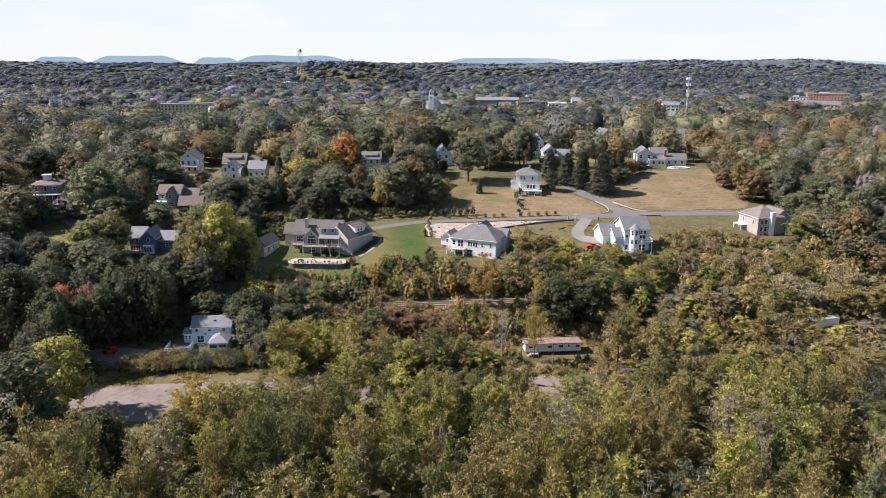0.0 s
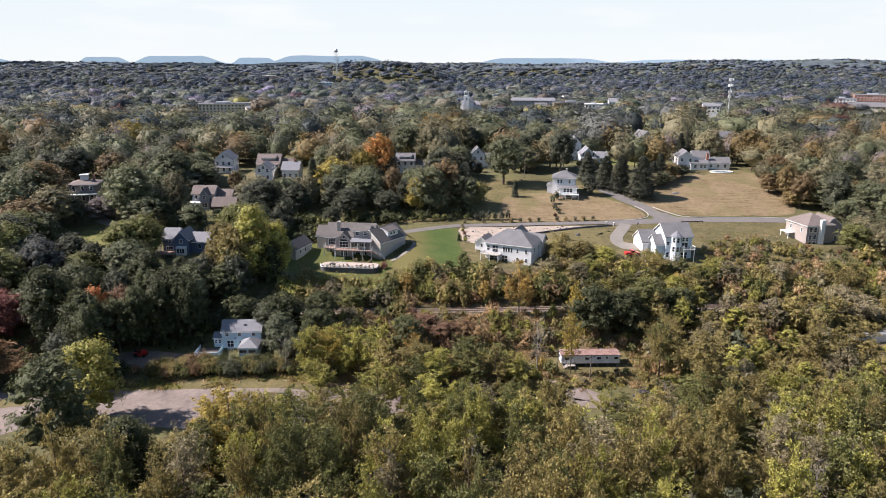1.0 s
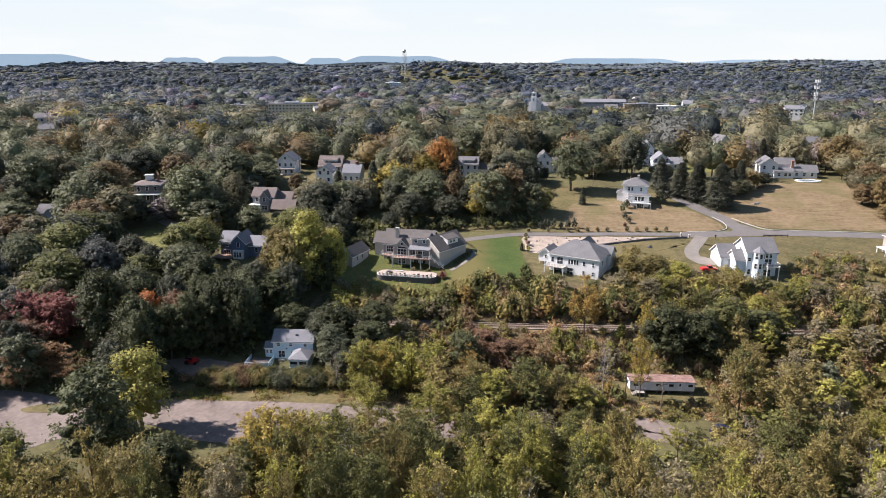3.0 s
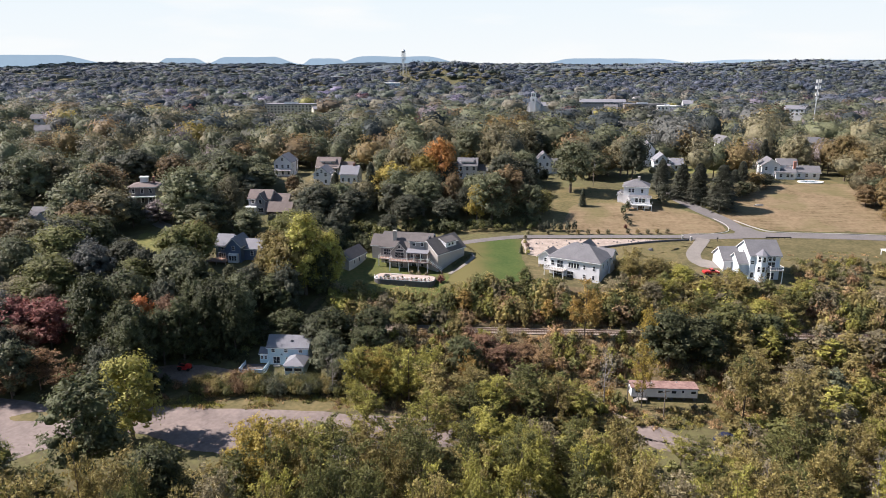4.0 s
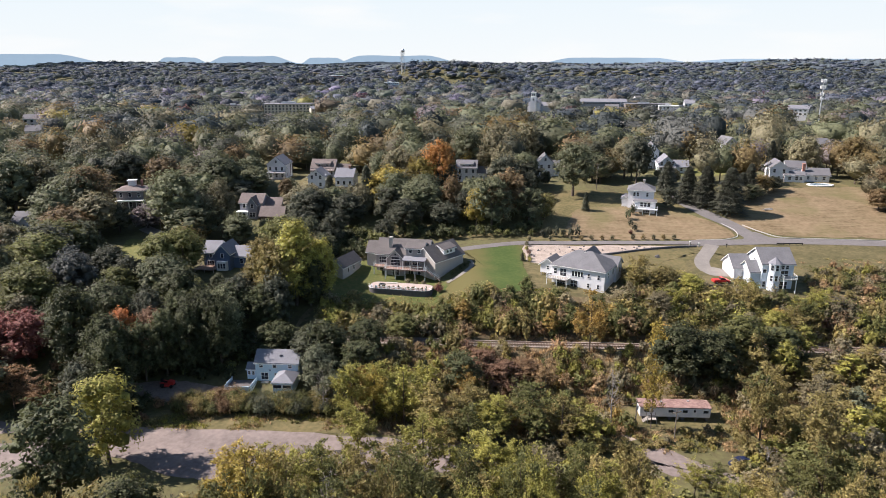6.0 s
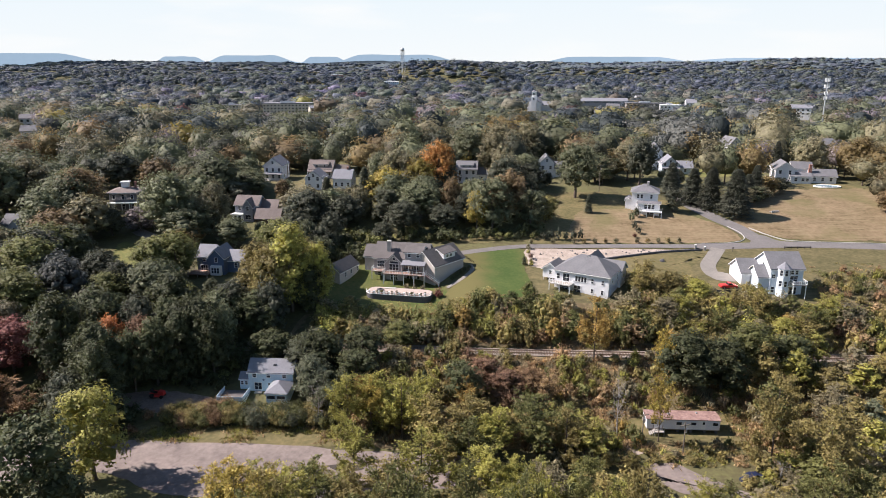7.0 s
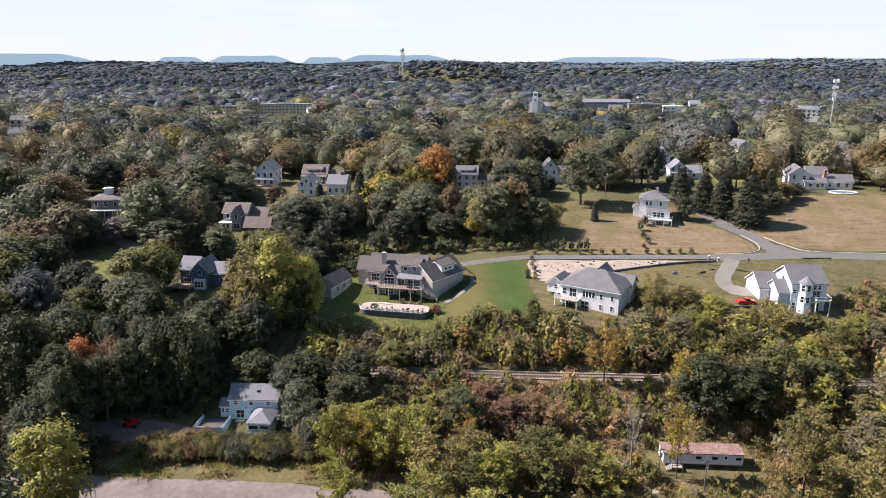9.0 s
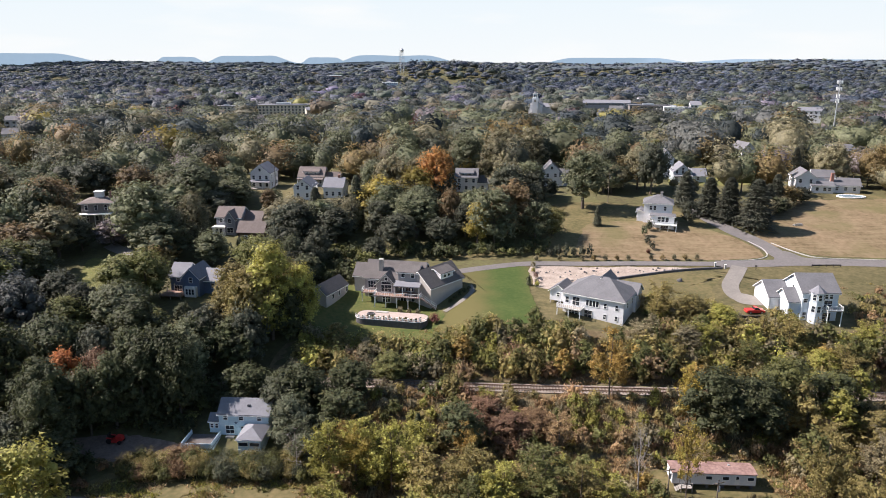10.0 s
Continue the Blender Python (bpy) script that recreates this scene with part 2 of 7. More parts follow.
def box(bm, x0, x1, y0, y1, z0, z1):
    v = [bm.verts.new((x, y, z)) for z in (z0, z1) for x, y in ((x0, y0), (x1, y0), (x1, y1), (x0, y1))]
    for f in ((0, 3, 2, 1), (4, 5, 6, 7), (0, 1, 5, 4), (1, 2, 6, 5), (2, 3, 7, 6), (3, 0, 4, 7)):
        bm.faces.new([v[i] for i in f])
    return bm


def boxes(*dims):
    bm = bmesh.new()
    for d in dims:
        box(bm, *d)
    return bm


def prism(bm, profile, axis, a, b):
    """Extrudes a closed profile of (u, z) along x or y from a to b."""
    put = (lambda s, u, z: (s, u, z)) if axis == "x" else (lambda s, u, z: (u, s, z))
    n = len(profile)
    p = [bm.verts.new(put(a, u, z)) for u, z in profile]
    q = [bm.verts.new(put(b, u, z)) for u, z in profile]
    bm.faces.new(p)
    bm.faces.new(q[::-1])
    for i in range(n):
        bm.faces.new((p[i], q[i], q[(i + 1) % n], p[(i + 1) % n]))
    return bm


def tube(bm, p, q, r0, r1, n=6):
    """A tapered round bar from p to q."""
    p, q = Vector(p), Vector(q)
    d = (q - p).normalized()
    s = d.orthogonal().normalized()
    w = d.cross(s)
    ring = [[bm.verts.new(c + (s * math.cos(2 * math.pi * i / n) + w * math.sin(2 * math.pi * i / n)) * r) for i in range(n)]
            for c, r in ((p, r0), (q, r1))]
    for i in range(n):
        bm.faces.new((ring[0][i], ring[0][(i + 1) % n], ring[1][(i + 1) % n], ring[1][i]))
    bm.faces.new(ring[0][::-1])
    bm.faces.new(ring[1])
    return bm


def mesh_np(name, verts, tris, quads, material, tint=None):
    """A mesh straight from arrays of corners, for foliage."""
    me = bpy.data.meshes.new(name)
    nt, nq = len(tris), len(quads)
    me.vertices.add(len(verts))
    me.vertices.foreach_set("co", np.asarray(verts, np.float32).ravel())
    me.loops.add(3 * nt + 4 * nq)
    me.loops.foreach_set("vertex_index", np.concatenate([np.asarray(tris, np.int32).ravel(), np.asarray(quads, np.int32).ravel()]))
    me.polygons.add(nt + nq)
    me.polygons.foreach_set("loop_start", np.concatenate([np.arange(nt) * 3, 3 * nt + np.arange(nq) * 4]).astype(np.int32))
    me.polygons.foreach_set("use_smooth", np.ones(nt + nq, bool))
    me.update(calc_edges=True)
    if tint is not None:
        at = me.attributes.new("tint", "FLOAT_COLOR", "POINT")
        at.data.foreach_set("color", np.concatenate([tint, np.ones((len(tint), 1))], 1).astype(np.float32).ravel())
    me.materials.append(material)
    return me


# ---- the lie of the land ----
PROFILE_Y = (-300, 96, 112, 125, 131, 138, 146, 153, 160, 180, 200, 220, 250, 300, 420, 900, 2000, 3000, 4200, 5000)
PROFILE_Z = (-1, -1, 0.3, 3, 5, 5, 8, 11, 12, 13.5, 15.3, 19, 22.5, 23, 19, 6, 6, 19, 38, 46)


def land(x, y):
    """Height of the ground: it climbs from the river flat over the railway shelf to the village, with one wooded hill far off."""
    x, y = np.asarray(x, float), np.asarray(y, float)
    z = np.interp(y, PROFILE_Y, PROFILE_Z)
    z = z - np.exp(-((x + 8) / 17) ** 4) * np.interp(y, (138, 150, 160, 170, 179), (0, 2.2, 2.9, 2.0, 0))
    far = np.clip((y - 1000) / 450, 0, 1)
    far = far * far * (3 - 2 * far) * (0.55 + y / 3600)
    roll = 6.0 * np.sin(x / 190 + 1.3) * np.sin(y / 165 + 0.4) + 4.0 * np.sin((x + 0.5 * y) / 310 + 0.8) + 3.5 * np.sin((y - 0.35 * x) / 105 + 2.0)
    z = z + far * roll
    z = z + 38 * np.exp(-((x - 1850) / 850) ** 2 - ((y - 3500) / 380) ** 2) + 10 * np.exp(-((x + 1500) / 500) ** 2 - ((y - 3300) / 400) ** 2)
    return z + 46 * np.exp(-((x + 5) / 165) ** 4 - ((y - 1790) / 190) ** 2) + 12 * np.exp(-((x - 110) / 330) ** 2 - ((y - 1800) / 220) ** 2)


def ground_z(x, y):
    return float(land(x, y))


gx = np.concatenate([-np.geomspace(4200, 190, 70), np.arange(-180, 240, 4.0), np.geomspace(250, 4700, 75)])
gy = np.unique(np.concatenate([np.linspace(-600, -20, 20), np.arange(0, 310, 3.0), np.geomspace(315, 5200, 150), [v for v in PROFILE_Y if v > 0], [170, 179, 150]]))
X, Y = np.meshgrid(gx, gy)
nx, ny = len(gx), len(gy)
idx = np.arange(nx * ny).reshape(ny, nx)
quads = np.stack([idx[:-1, :-1], idx[:-1, 1:], idx[1:, 1:], idx[1:, :-1]], -1).reshape(-1, 4)
ground = new("ground", mesh_np("ground", np.stack([X, Y, land(X, Y)], -1).reshape(-1, 3), np.zeros((0, 3)), quads, GROUND))
for p in ground.data.polygons:
    p.use_smooth = True
tagged(ground, "brown and green leaf-strewn ground rolling towards the horizon", "ground", kind="structure")


def smooth_loop(pts, per=6):
    """Rounds a closed outline."""
    n, out = len(pts), []
    for i in range(n):
        a, b, c, d = (np.array(pts[(i + k - 1) % n], float) for k in range(4))
        for s in range(per):
            t = s / per
            out.append(0.5 * (2 * b + (c - a) * t + (2 * a - 5 * b + 4 * c - d) * t * t + (3 * b - a - 3 * c + d) * t ** 3))
    return np.array(out)


def patch(name, pts, material, label, lift=0.06, ragged=0.0, rings=14, per=6):
    """A sheet of turf, gravel or paving laid over the ground inside an outline."""
    rim = smooth_loop(pts, per)
    c = rim.mean(0)
    rng = np.random.default_rng(len(name) + len(pts))
    rim = rim + rng.normal(0, ragged, rim.shape)
    n = len(rim)
    v, f = [(*c, ground_z(*c) + lift)], []
    for k in range(1, rings + 1):
        for p in rim:
            q = c + (p - c) * (k / rings)
            v.append((q[0], q[1], ground_z(q[0], q[1]) + lift))
    for i in range(n):
        f.append((0, 1 + i, 1 + (i + 1) % n))
    for k in range(rings - 1):
        for i in range(n):
            a, b = 1 + k * n + i, 1 + k * n + (i + 1) % n
            f.append((a, a + n, b + n, b))
    me = bpy.data.meshes.new(name)
    me.from_pydata(v, [], f)
    me.materials.append(material)
    for p in me.polygons:
        p.use_smooth = True
    return tagged(new(name, me), label, name.split("_")[-1], kind="structure")


def spline(pts, step=1.5):
    """A smooth open line through points, as (x, y) at even steps."""
    out = []
    P = [np.array(p, float) for p in pts]
    P = [2 * P[0] - P[1]] + P + [2 * P[-1] - P[-2]]
    for i in range(1, len(P) - 2):
        a, b, c, d = P[i - 1:i + 3]
        n = max(2, int(np.linalg.norm(c - b) / step))
        for s in range(n):
            t = s / n
            out.append(0.5 * (2 * b + (c - a) * t + (2 * a - 5 * b + 4 * c - d) * t * t + (3 * b - a - 3 * c + d) * t ** 3))
    out.append(P[-2])
    return np.array(out)


def strip(name, pts, width, material, label, lift=0.10, thick=0.0, category="road", kind="structure"):
    """A band along a line: a road, a kerb (with thickness) or a track bed."""
    line = spline(pts)
    d = np.gradient(line, axis=0)
    nrm = np.stack([-d[:, 1], d[:, 0]], 1) / np.linalg.norm(d, axis=1)[:, None]
    bm = bmesh.new()
    rows = []
    for p, n in zip(line, nrm):
        a, b = p + n * width / 2, p - n * width / 2
        za, zb = ground_z(*a) + lift, ground_z(*b) + lift
        ring = [(*a, za), (*b, zb)]
        if thick:
            ring = [(*a, za - 0.15), (*a, za + thick), (*b, zb + thick), (*b, zb - 0.15)]
        rows.append([bm.verts.new(q) for q in ring])
    for r, s in zip(rows, rows[1:]):
        for i in range(len(r) - 1):
            bm.faces.new((r[i], r[i + 1], s[i + 1], s[i]))
    if thick:
        bm.faces.new(rows[0])
        bm.faces.new(rows[-1][::-1])
    ob = obj(name, bm, material)
    return tagged(ob, label, category, kind=kind)


patch("bank_scrub", [(-30, 139.5), (-6, 139), (40, 137), (84, 135.5), (150, 133), (152, 146), (120, 154), (75, 152), (30, 153.5), (0, 151.5), (-28, 150)], SCRUB, "brown leaf litter and dry weeds on the railway bank", lift=0.03, ragged=0.2)
patch("brush_floor", [(-14, 106), (20, 103), (36, 108), (60, 116), (90, 110), (120, 112), (150, 122), (140, 128), (90, 130), (40, 132), (0, 133.5), (-14, 130)], SCRUB, "dry tan weeds and litter under the brush", lift=0.03, ragged=0.25, rings=18)
patch("dry_field", [(100, 212), (106, 228), (116, 243), (132, 249), (150, 250), (160, 248), (152, 228), (146, 210), (137, 200), (116, 200.5), (108, 204)],
      DRY, "sun-dried tan hayfield beside the lane", ragged=0.35, rings=16)
patch("dry_field", [(138, 200.6), (152, 199.2), (160, 210), (166, 230), (168, 249), (157, 250), (150, 236), (145, 216)], DRY, "tan hayfield edge below the brown woods", lift=0.066, ragged=0.2, rings=10)
patch("hill_grass", [(30, 199), (32, 216), (38, 240), (60, 246), (84, 236), (88, 222), (70, 204), (50, 198)], ROUGH_GRASS, "uneven grass among the hill trees", lift=0.03, ragged=0.4)
patch("slope_grass", [(36, 195), (70, 192), (110, 193), (150, 189), (152, 172), (140, 160), (110, 152), (75, 151), (48, 153), (34, 160)], SLOPE, "rough yellowing grass on the slope below the lane", lift=0.025, ragged=0.4, rings=18)
patch("front_field", [(44, 198), (46, 212), (52, 224), (66, 226), (80, 226), (90, 217), (97, 207), (96, 199), (78, 196.8), (58, 196.8)],
      DRY, "dry tan meadow below the white house", ragged=0.3, rings=16)
patch("lawn_edge", [(1, 154), (12, 152.5), (26, 152.8), (36, 157), (35, 168), (30.5, 177), (29.5, 190), (27, 191), (24, 170), (20, 158)], SLOPE, "worn brown grass at the edge of the lawn", lift=0.035, ragged=0.2)
patch("mown_lawn", [(9, 189), (20, 191.5), (27.5, 191), (27, 180), (27, 166), (28, 159), (25, 156), (14, 154.5), (3, 153.6), (4, 160), (8, 168), (13, 174), (12, 182)],
      BAND_LAWN, "well-kept green lawn sloping from the drive", lift=0.16, ragged=0.2)
patch("house_grass", [(-26, 152), (-12, 151), (4, 152), (5, 160), (2, 168), (-20, 178), (-28, 168)], LAWN, "green grass round the large grey house", lift=0.13)
patch("verge_grass", [(58, 186), (72, 186.5), (80, 186), (74, 176), (72, 168), (60, 158), (53, 160), (52, 172), (50, 178)],
      ROUGH_GRASS, "thin yellow-green grass between two new houses", ragged=0.3)
patch("side_grass", [(78, 190), (92, 191), (120, 193), (138, 190), (146, 178), (136, 170), (120, 166), (102, 158), (98, 152), (86, 150), (76, 154), (80, 168), (88, 178), (84, 186)],
      SLOPE, "patchy grass round the white house and along the lane", ragged=0.35, lift=0.05)
patch("gravel_bank", [(29, 191), (45, 191), (62, 191.5), (78, 190.3), (62, 186), (47, 181.5), (37, 177.5), (29.5, 177)],
      GRAVEL, "pale cream gravel bank above the hip-roofed house", ragged=0.25)
patch("worn_lot", [(-62, 104.9), (-32, 104.6), (-16, 103), (2, 101.5), (14, 99), (12, 93), (-5, 91), (-24, 89.5), (-38, 88.8), (-46, 90.5), (-53, 94.5), (-62, 97.5)],
      LOT, "worn pinkish-grey asphalt parking lot", ragged=0.2, lift=0.05)
patch("worn_lot", [(-98, 107), (-78, 105.6), (-60, 104.6), (-60.5, 98), (-70, 91), (-80, 84), (-96, 84)], LOT, "worn pinkish-grey asphalt at the far end of the lot", ragged=0.2, lift=0.055)
patch("island_grass", [(-85, 101.5), (-80, 103), (-74, 102.5), (-73, 100.5), (-78, 99.8), (-84, 100)], ROUGH_GRASS, "small dry grass island in the lot", ragged=0.1, lift=0.1, rings=5)
for k in range(3):
    strip("lot_line", [(-80.6 - 2.9 * k, 87.6 + k), (-83.2 - 2.9 * k, 83.2 + k)], 0.14, TRIM, "worn white parking line", lift=0.09, category="line")
patch("wet_puddle", [(-16, 98), (-12, 98.3), (-9.8, 97.2), (-11.5, 96.4), (-15, 96.7)], PUDDLE, "dark wet stain on the lot", lift=0.09, rings=4)
patch("roadside_grass", [(-53, 111.5), (-44, 110.5), (-30, 110), (-17, 109.6), (-12, 106), (-16, 103.6), (-30, 104.4), (-50, 105.2), (-56, 108)], ROUGH_GRASS,
      "green and straw grass strip above the lot", ragged=0.12)
patch("gravel_yard", [(-64, 120), (-56, 121), (-50, 120.5), (-44, 119), (-42, 116.5), (-46, 114.4), (-52, 114), (-60, 116)], DIRT, "dusty pinkish gravel yard", ragged=0.2)
patch("trailer_yard", [(38, 112), (50, 114), (66, 113), (68, 107), (60, 103), (44, 103), (36, 106)], ROUGH_GRASS, "mown yellow-green yard round the mobile home", ragged=0.3)
patch("dirt_pad", [(39, 104), (42, 105), (43, 103), (40, 101.5)], GRAVEL, "small pale heap of sand", ragged=0.1, rings=4)
patch("dirt_lane", [(40, 98), (46, 99), (53, 93.5), (60, 87), (56, 84.5), (48, 88.5), (41, 94.5)], LOT, "worn grey lane at the edge of the woods", ragged=0.25)
patch("field_grass", [(-97, 196), (-89, 192), (-78, 172), (-82, 164), (-88, 166), (-92, 178)], BRIGHT_GRASS, "sunny yellow-green clearing", ragged=0.3)
patch("back_grass", [(-26, 204), (-14, 205), (-12, 200), (-24, 198)], BRIGHT_GRASS, "bright mown grass behind the garage", ragged=0.2)
patch("bank_grass", [(2, 196), (20, 197), (38, 200), (36, 205), (18, 202), (4, 201)], ROUGH_GRASS, "yellowed grass bank beyond the drive", ragged=0.2)
patch("pool_grass", [(132, 252), (150, 250), (162, 252), (160, 262), (146, 263), (134, 260)], ROUGH_GRASS, "short grass round the swimming pool", ragged=0.3)
patch("upper_grass", [(96, 282), (112, 276), (135, 282), (138, 292), (118, 296), (100, 294)], BRIGHT_GRASS, "mown grass between the upper houses", ragged=0.3)
patch("village_grass", [(-80, 246), (-60, 252), (-44, 246), (-40, 262), (-58, 268), (-78, 262)], ROUGH_GRASS, "dry lawns between the village houses", ragged=0.3)
patch("river_meadow", [(120, 118), (140, 119), (175, 120), (176, 110), (140, 108), (122, 110)], DRY, "straw-coloured grass beside the parked trailer", ragged=0.3)
strip("road", [(82, 193.7), (95, 194.4), (112, 195.5), (140, 193.6), (165, 190), (190, 186)], 5.2, ASPHALT, "grey asphalt lane between the fields")
strip("road", [(104, 196), (100, 209), (94.5, 219), (90.5, 232), (89, 246)], 5.4, ASPHALT, "grey asphalt lane climbing the hill", lift=0.12)
patch("road_junction", [(92, 193), (99, 197), (102, 203), (106, 203), (109, 199), (114, 197.5), (112, 193.2), (102, 192.6)], ASPHALT, "asphalt road junction", lift=0.14, rings=5)
strip("driveway", [(84, 193.7), (60, 193.8), (44, 193.4), (28, 193.2), (16, 190), (8, 187)], 3.2, ASPHALT, "narrow asphalt drive to the grey house", lift=0.2)
strip("driveway", [(87.5, 192), (84, 186), (79.5, 178), (78.5, 171), (81, 168)], 4.2, DRIVE, "curving grey driveway to the white house", lift=0.12)
patch("driveway_apron", [(77, 173), (81, 173), (84, 170), (84, 166), (78, 167)], DRIVE, "driveway apron by the garage", lift=0.13, rings=4)
strip("kerb", [(84, 196.4), (93, 197), (98.5, 200), (99.3, 205), (97, 210)], 0.25, CONCRETE, "pale concrete kerb round the field corner", lift=0.1, thick=0.12, category="kerb")
strip("kerb", [(103.5, 209), (107.5, 203.6), (113, 199), (125, 197.6), (140, 196.5), (165, 193)], 0.28, CONCRETE, "pale concrete kerb along the hayfield", lift=0.1, thick=0.12, category="kerb")
strip("driveway", [(-96, 206), (-92, 203), (-84, 199), (-74, 202)], 4.0, DRIVE, "pale village lane among trees", lift=0.1)
strip("path", [(11.5, 178), (12, 174), (9, 169), (5, 165)], 1.3, DRIVE, "curved pale path beside the garage wing", lift=0.24, category="path")


# ---- railway ----
TRACK = [(-130, 139), (-60, 138.2), (-6.6, 136.9), (14, 135.6), (52, 133.9), (84, 132.8), (120, 131.5), (180, 130)]
strip("railway_bed", TRACK, 3.8, BALLAST, "rust-brown ballast bed of a single railway line", lift=0.02, thick=0.25, category="railway")
line = spline(TRACK, 0.62)
d = np.gradient(line, axis=0)
d /= np.linalg.norm(d, axis=1)[:, None]
bm = bmesh.new()
for p, u in zip(line, d):
    if -40 < p[0] < 125:
        z = ground_z(*p) + 0.27
        w = np.array((-u[1], u[0]))
        c = [p + w * a + u * b for a, b in ((1.25, -0.12), (1.25, 0.12), (-1.25, 0.12), (-1.25, -0.12))]
        v = [bm.verts.new((q[0], q[1], z + h)) for h in (0, 0.12) for q in c]
        for f in ((4, 5, 6, 7), (0, 1, 5, 4), (1, 2, 6, 5), (2, 3, 7, 6), (3, 0, 4, 7)):
            bm.faces.new([v[i] for i in f])
tagged(obj("railway_ties", bm, TIE), "row of weathered wooden railway ties", "ties", kind="stuff")
for s in (-0.72, 0.72):
    off = [(x, y + s) for x, y in TRACK]
    strip("rail", off, 0.09, RAIL, "rusty steel rail on wooden ties", lift=0.40, thick=0.15, category="rail")


# ---- the sky's far rim, white with haze ----
def haze_material():
    m = bpy.data.materials.new("hazy_sky")
    m.use_nodes = True
    nt = m.node_tree
    em = nt.nodes.new("ShaderNodeEmission")
    co = nt.nodes.new("ShaderNodeTexCoord")
    sep = nt.nodes.new("ShaderNodeSeparateXYZ")
    nt.links.new(co.outputs["Object"], sep.inputs[0])
    grade = nt.nodes.new("ShaderNodeMapRange")
    grade.inputs["From Min"].default_value, grade.inputs["From Max"].default_value = 40, 640
    nt.links.new(sep.outputs["Z"], grade.inputs["Value"])
    wisp = nt.nodes.new("ShaderNodeTexNoise")
    wisp.inputs["Scale"].default_value, wisp.inputs["Detail"].default_value = 1.0, 5.0
    mp = nt.nodes.new("ShaderNodeMapping")
    mp.inputs["Scale"].default_value = (0.0011, 0.0011, 0.006)
    nt.links.new(co.outputs["Object"], mp.inputs["Vector"])
    nt.links.new(mp.outputs[0], wisp.inputs["Vector"])
    cloud = nt.nodes.new("ShaderNodeMapRange")
    cloud.inputs["From Min"].default_value, cloud.inputs["From Max"].default_value = 0.5, 0.75
    cloud.inputs["To Max"].default_value = 0.7
    nt.links.new(wisp.outputs["Fac"], cloud.inputs["Value"])
    blue = nt.nodes.new("ShaderNodeMix")
    blue.data_type = "RGBA"
    blue.inputs["A"].default_value, blue.inputs["B"].default_value = (0.47, 0.485, 0.495, 1), (0.41, 0.46, 0.50, 1)
    nt.links.new(grade.outputs[0], blue.inputs["Factor"])
    white = nt.nodes.new("ShaderNodeMix")
    white.data_type = "RGBA"
    white.inputs["B"].default_value = (0.50, 0.50, 0.50, 1)
    nt.links.new(cloud.outputs[0], white.inputs["Factor"])
    nt.links.new(blue.outputs["Result"], white.inputs["A"])
    nt.links.new(white.outputs["Result"], em.inputs["Color"])
    nt.links.new(em.outputs[0], nt.nodes["Material Output"].inputs["Surface"])
    return m


bm = bmesh.new()
arc = [(4960 * math.sin(radians(a)), 4960 * math.cos(radians(a))) for a in range(-60, 66, 5)]
lo = [bm.verts.new((x, y, -100)) for x, y in arc]
up = [bm.verts.new((x, y, 1500)) for x, y in arc]
for i in range(len(arc) - 1):
    bm.faces.new((lo[i], lo[i + 1], up[i + 1], up[i]))
tagged(obj("backdrop", bm, haze_material()), "white hazy sky with faint clouds low over the horizon", "sky", kind="structure")

# ---- houses ----
I4 = Matrix()


def hung(ob, m):
    ob.matrix_local = m
    return ob


def gable_roof(x0, x1, y0, y1, z, rise, axis, ov=0.4, t=0.16):
    """Two thick roof planes with overhang; the ridge runs along axis."""
    u0, u1, a, b = (y0, y1, x0, x1) if axis == "x" else (x0, x1, y0, y1)
    um, s = (u0 + u1) / 2, rise / ((u1 - u0) / 2)
    prof = [(u0 - ov, z - ov * s), (um, z + rise), (u1 + ov, z - ov * s), (u1 + ov, z - ov * s + t), (um, z + rise + t), (u0 - ov, z - ov * s + t)]
    return prism(bmesh.new(), prof, axis, a - ov, b + ov)


def rake_boards(x0, x1, y0, y1, z, rise, axis, ov=0.4):
    """White barge boards under both ends of a gable roof and along its eaves."""
    bm = bmesh.new()
    u0, u1, a, b = (y0, y1, x0, x1) if axis == "x" else (x0, x1, y0, y1)
    um, s = (u0 + u1) / 2, rise / ((u1 - u0) / 2)
    prof = [(u0 - ov, z - ov * s - 0.2), (um, z + rise - 0.2), (u1 + ov, z - ov * s - 0.2), (u1 + ov, z - ov * s), (um, z + rise), (u0 - ov, z - ov * s)]
    for c in (a - ov, b + ov):
        prism(bm, prof, axis, c - 0.05, c + 0.05)
    for u in (u0 - ov, u1 + ov):
        prism(bm, [(u - 0.05, z - ov * s - 0.2), (u + 0.05, z - ov * s - 0.2), (u + 0.05, z - ov * s - 0.01), (u - 0.05, z - ov * s - 0.01)], axis, a - ov, b + ov)
    return bm


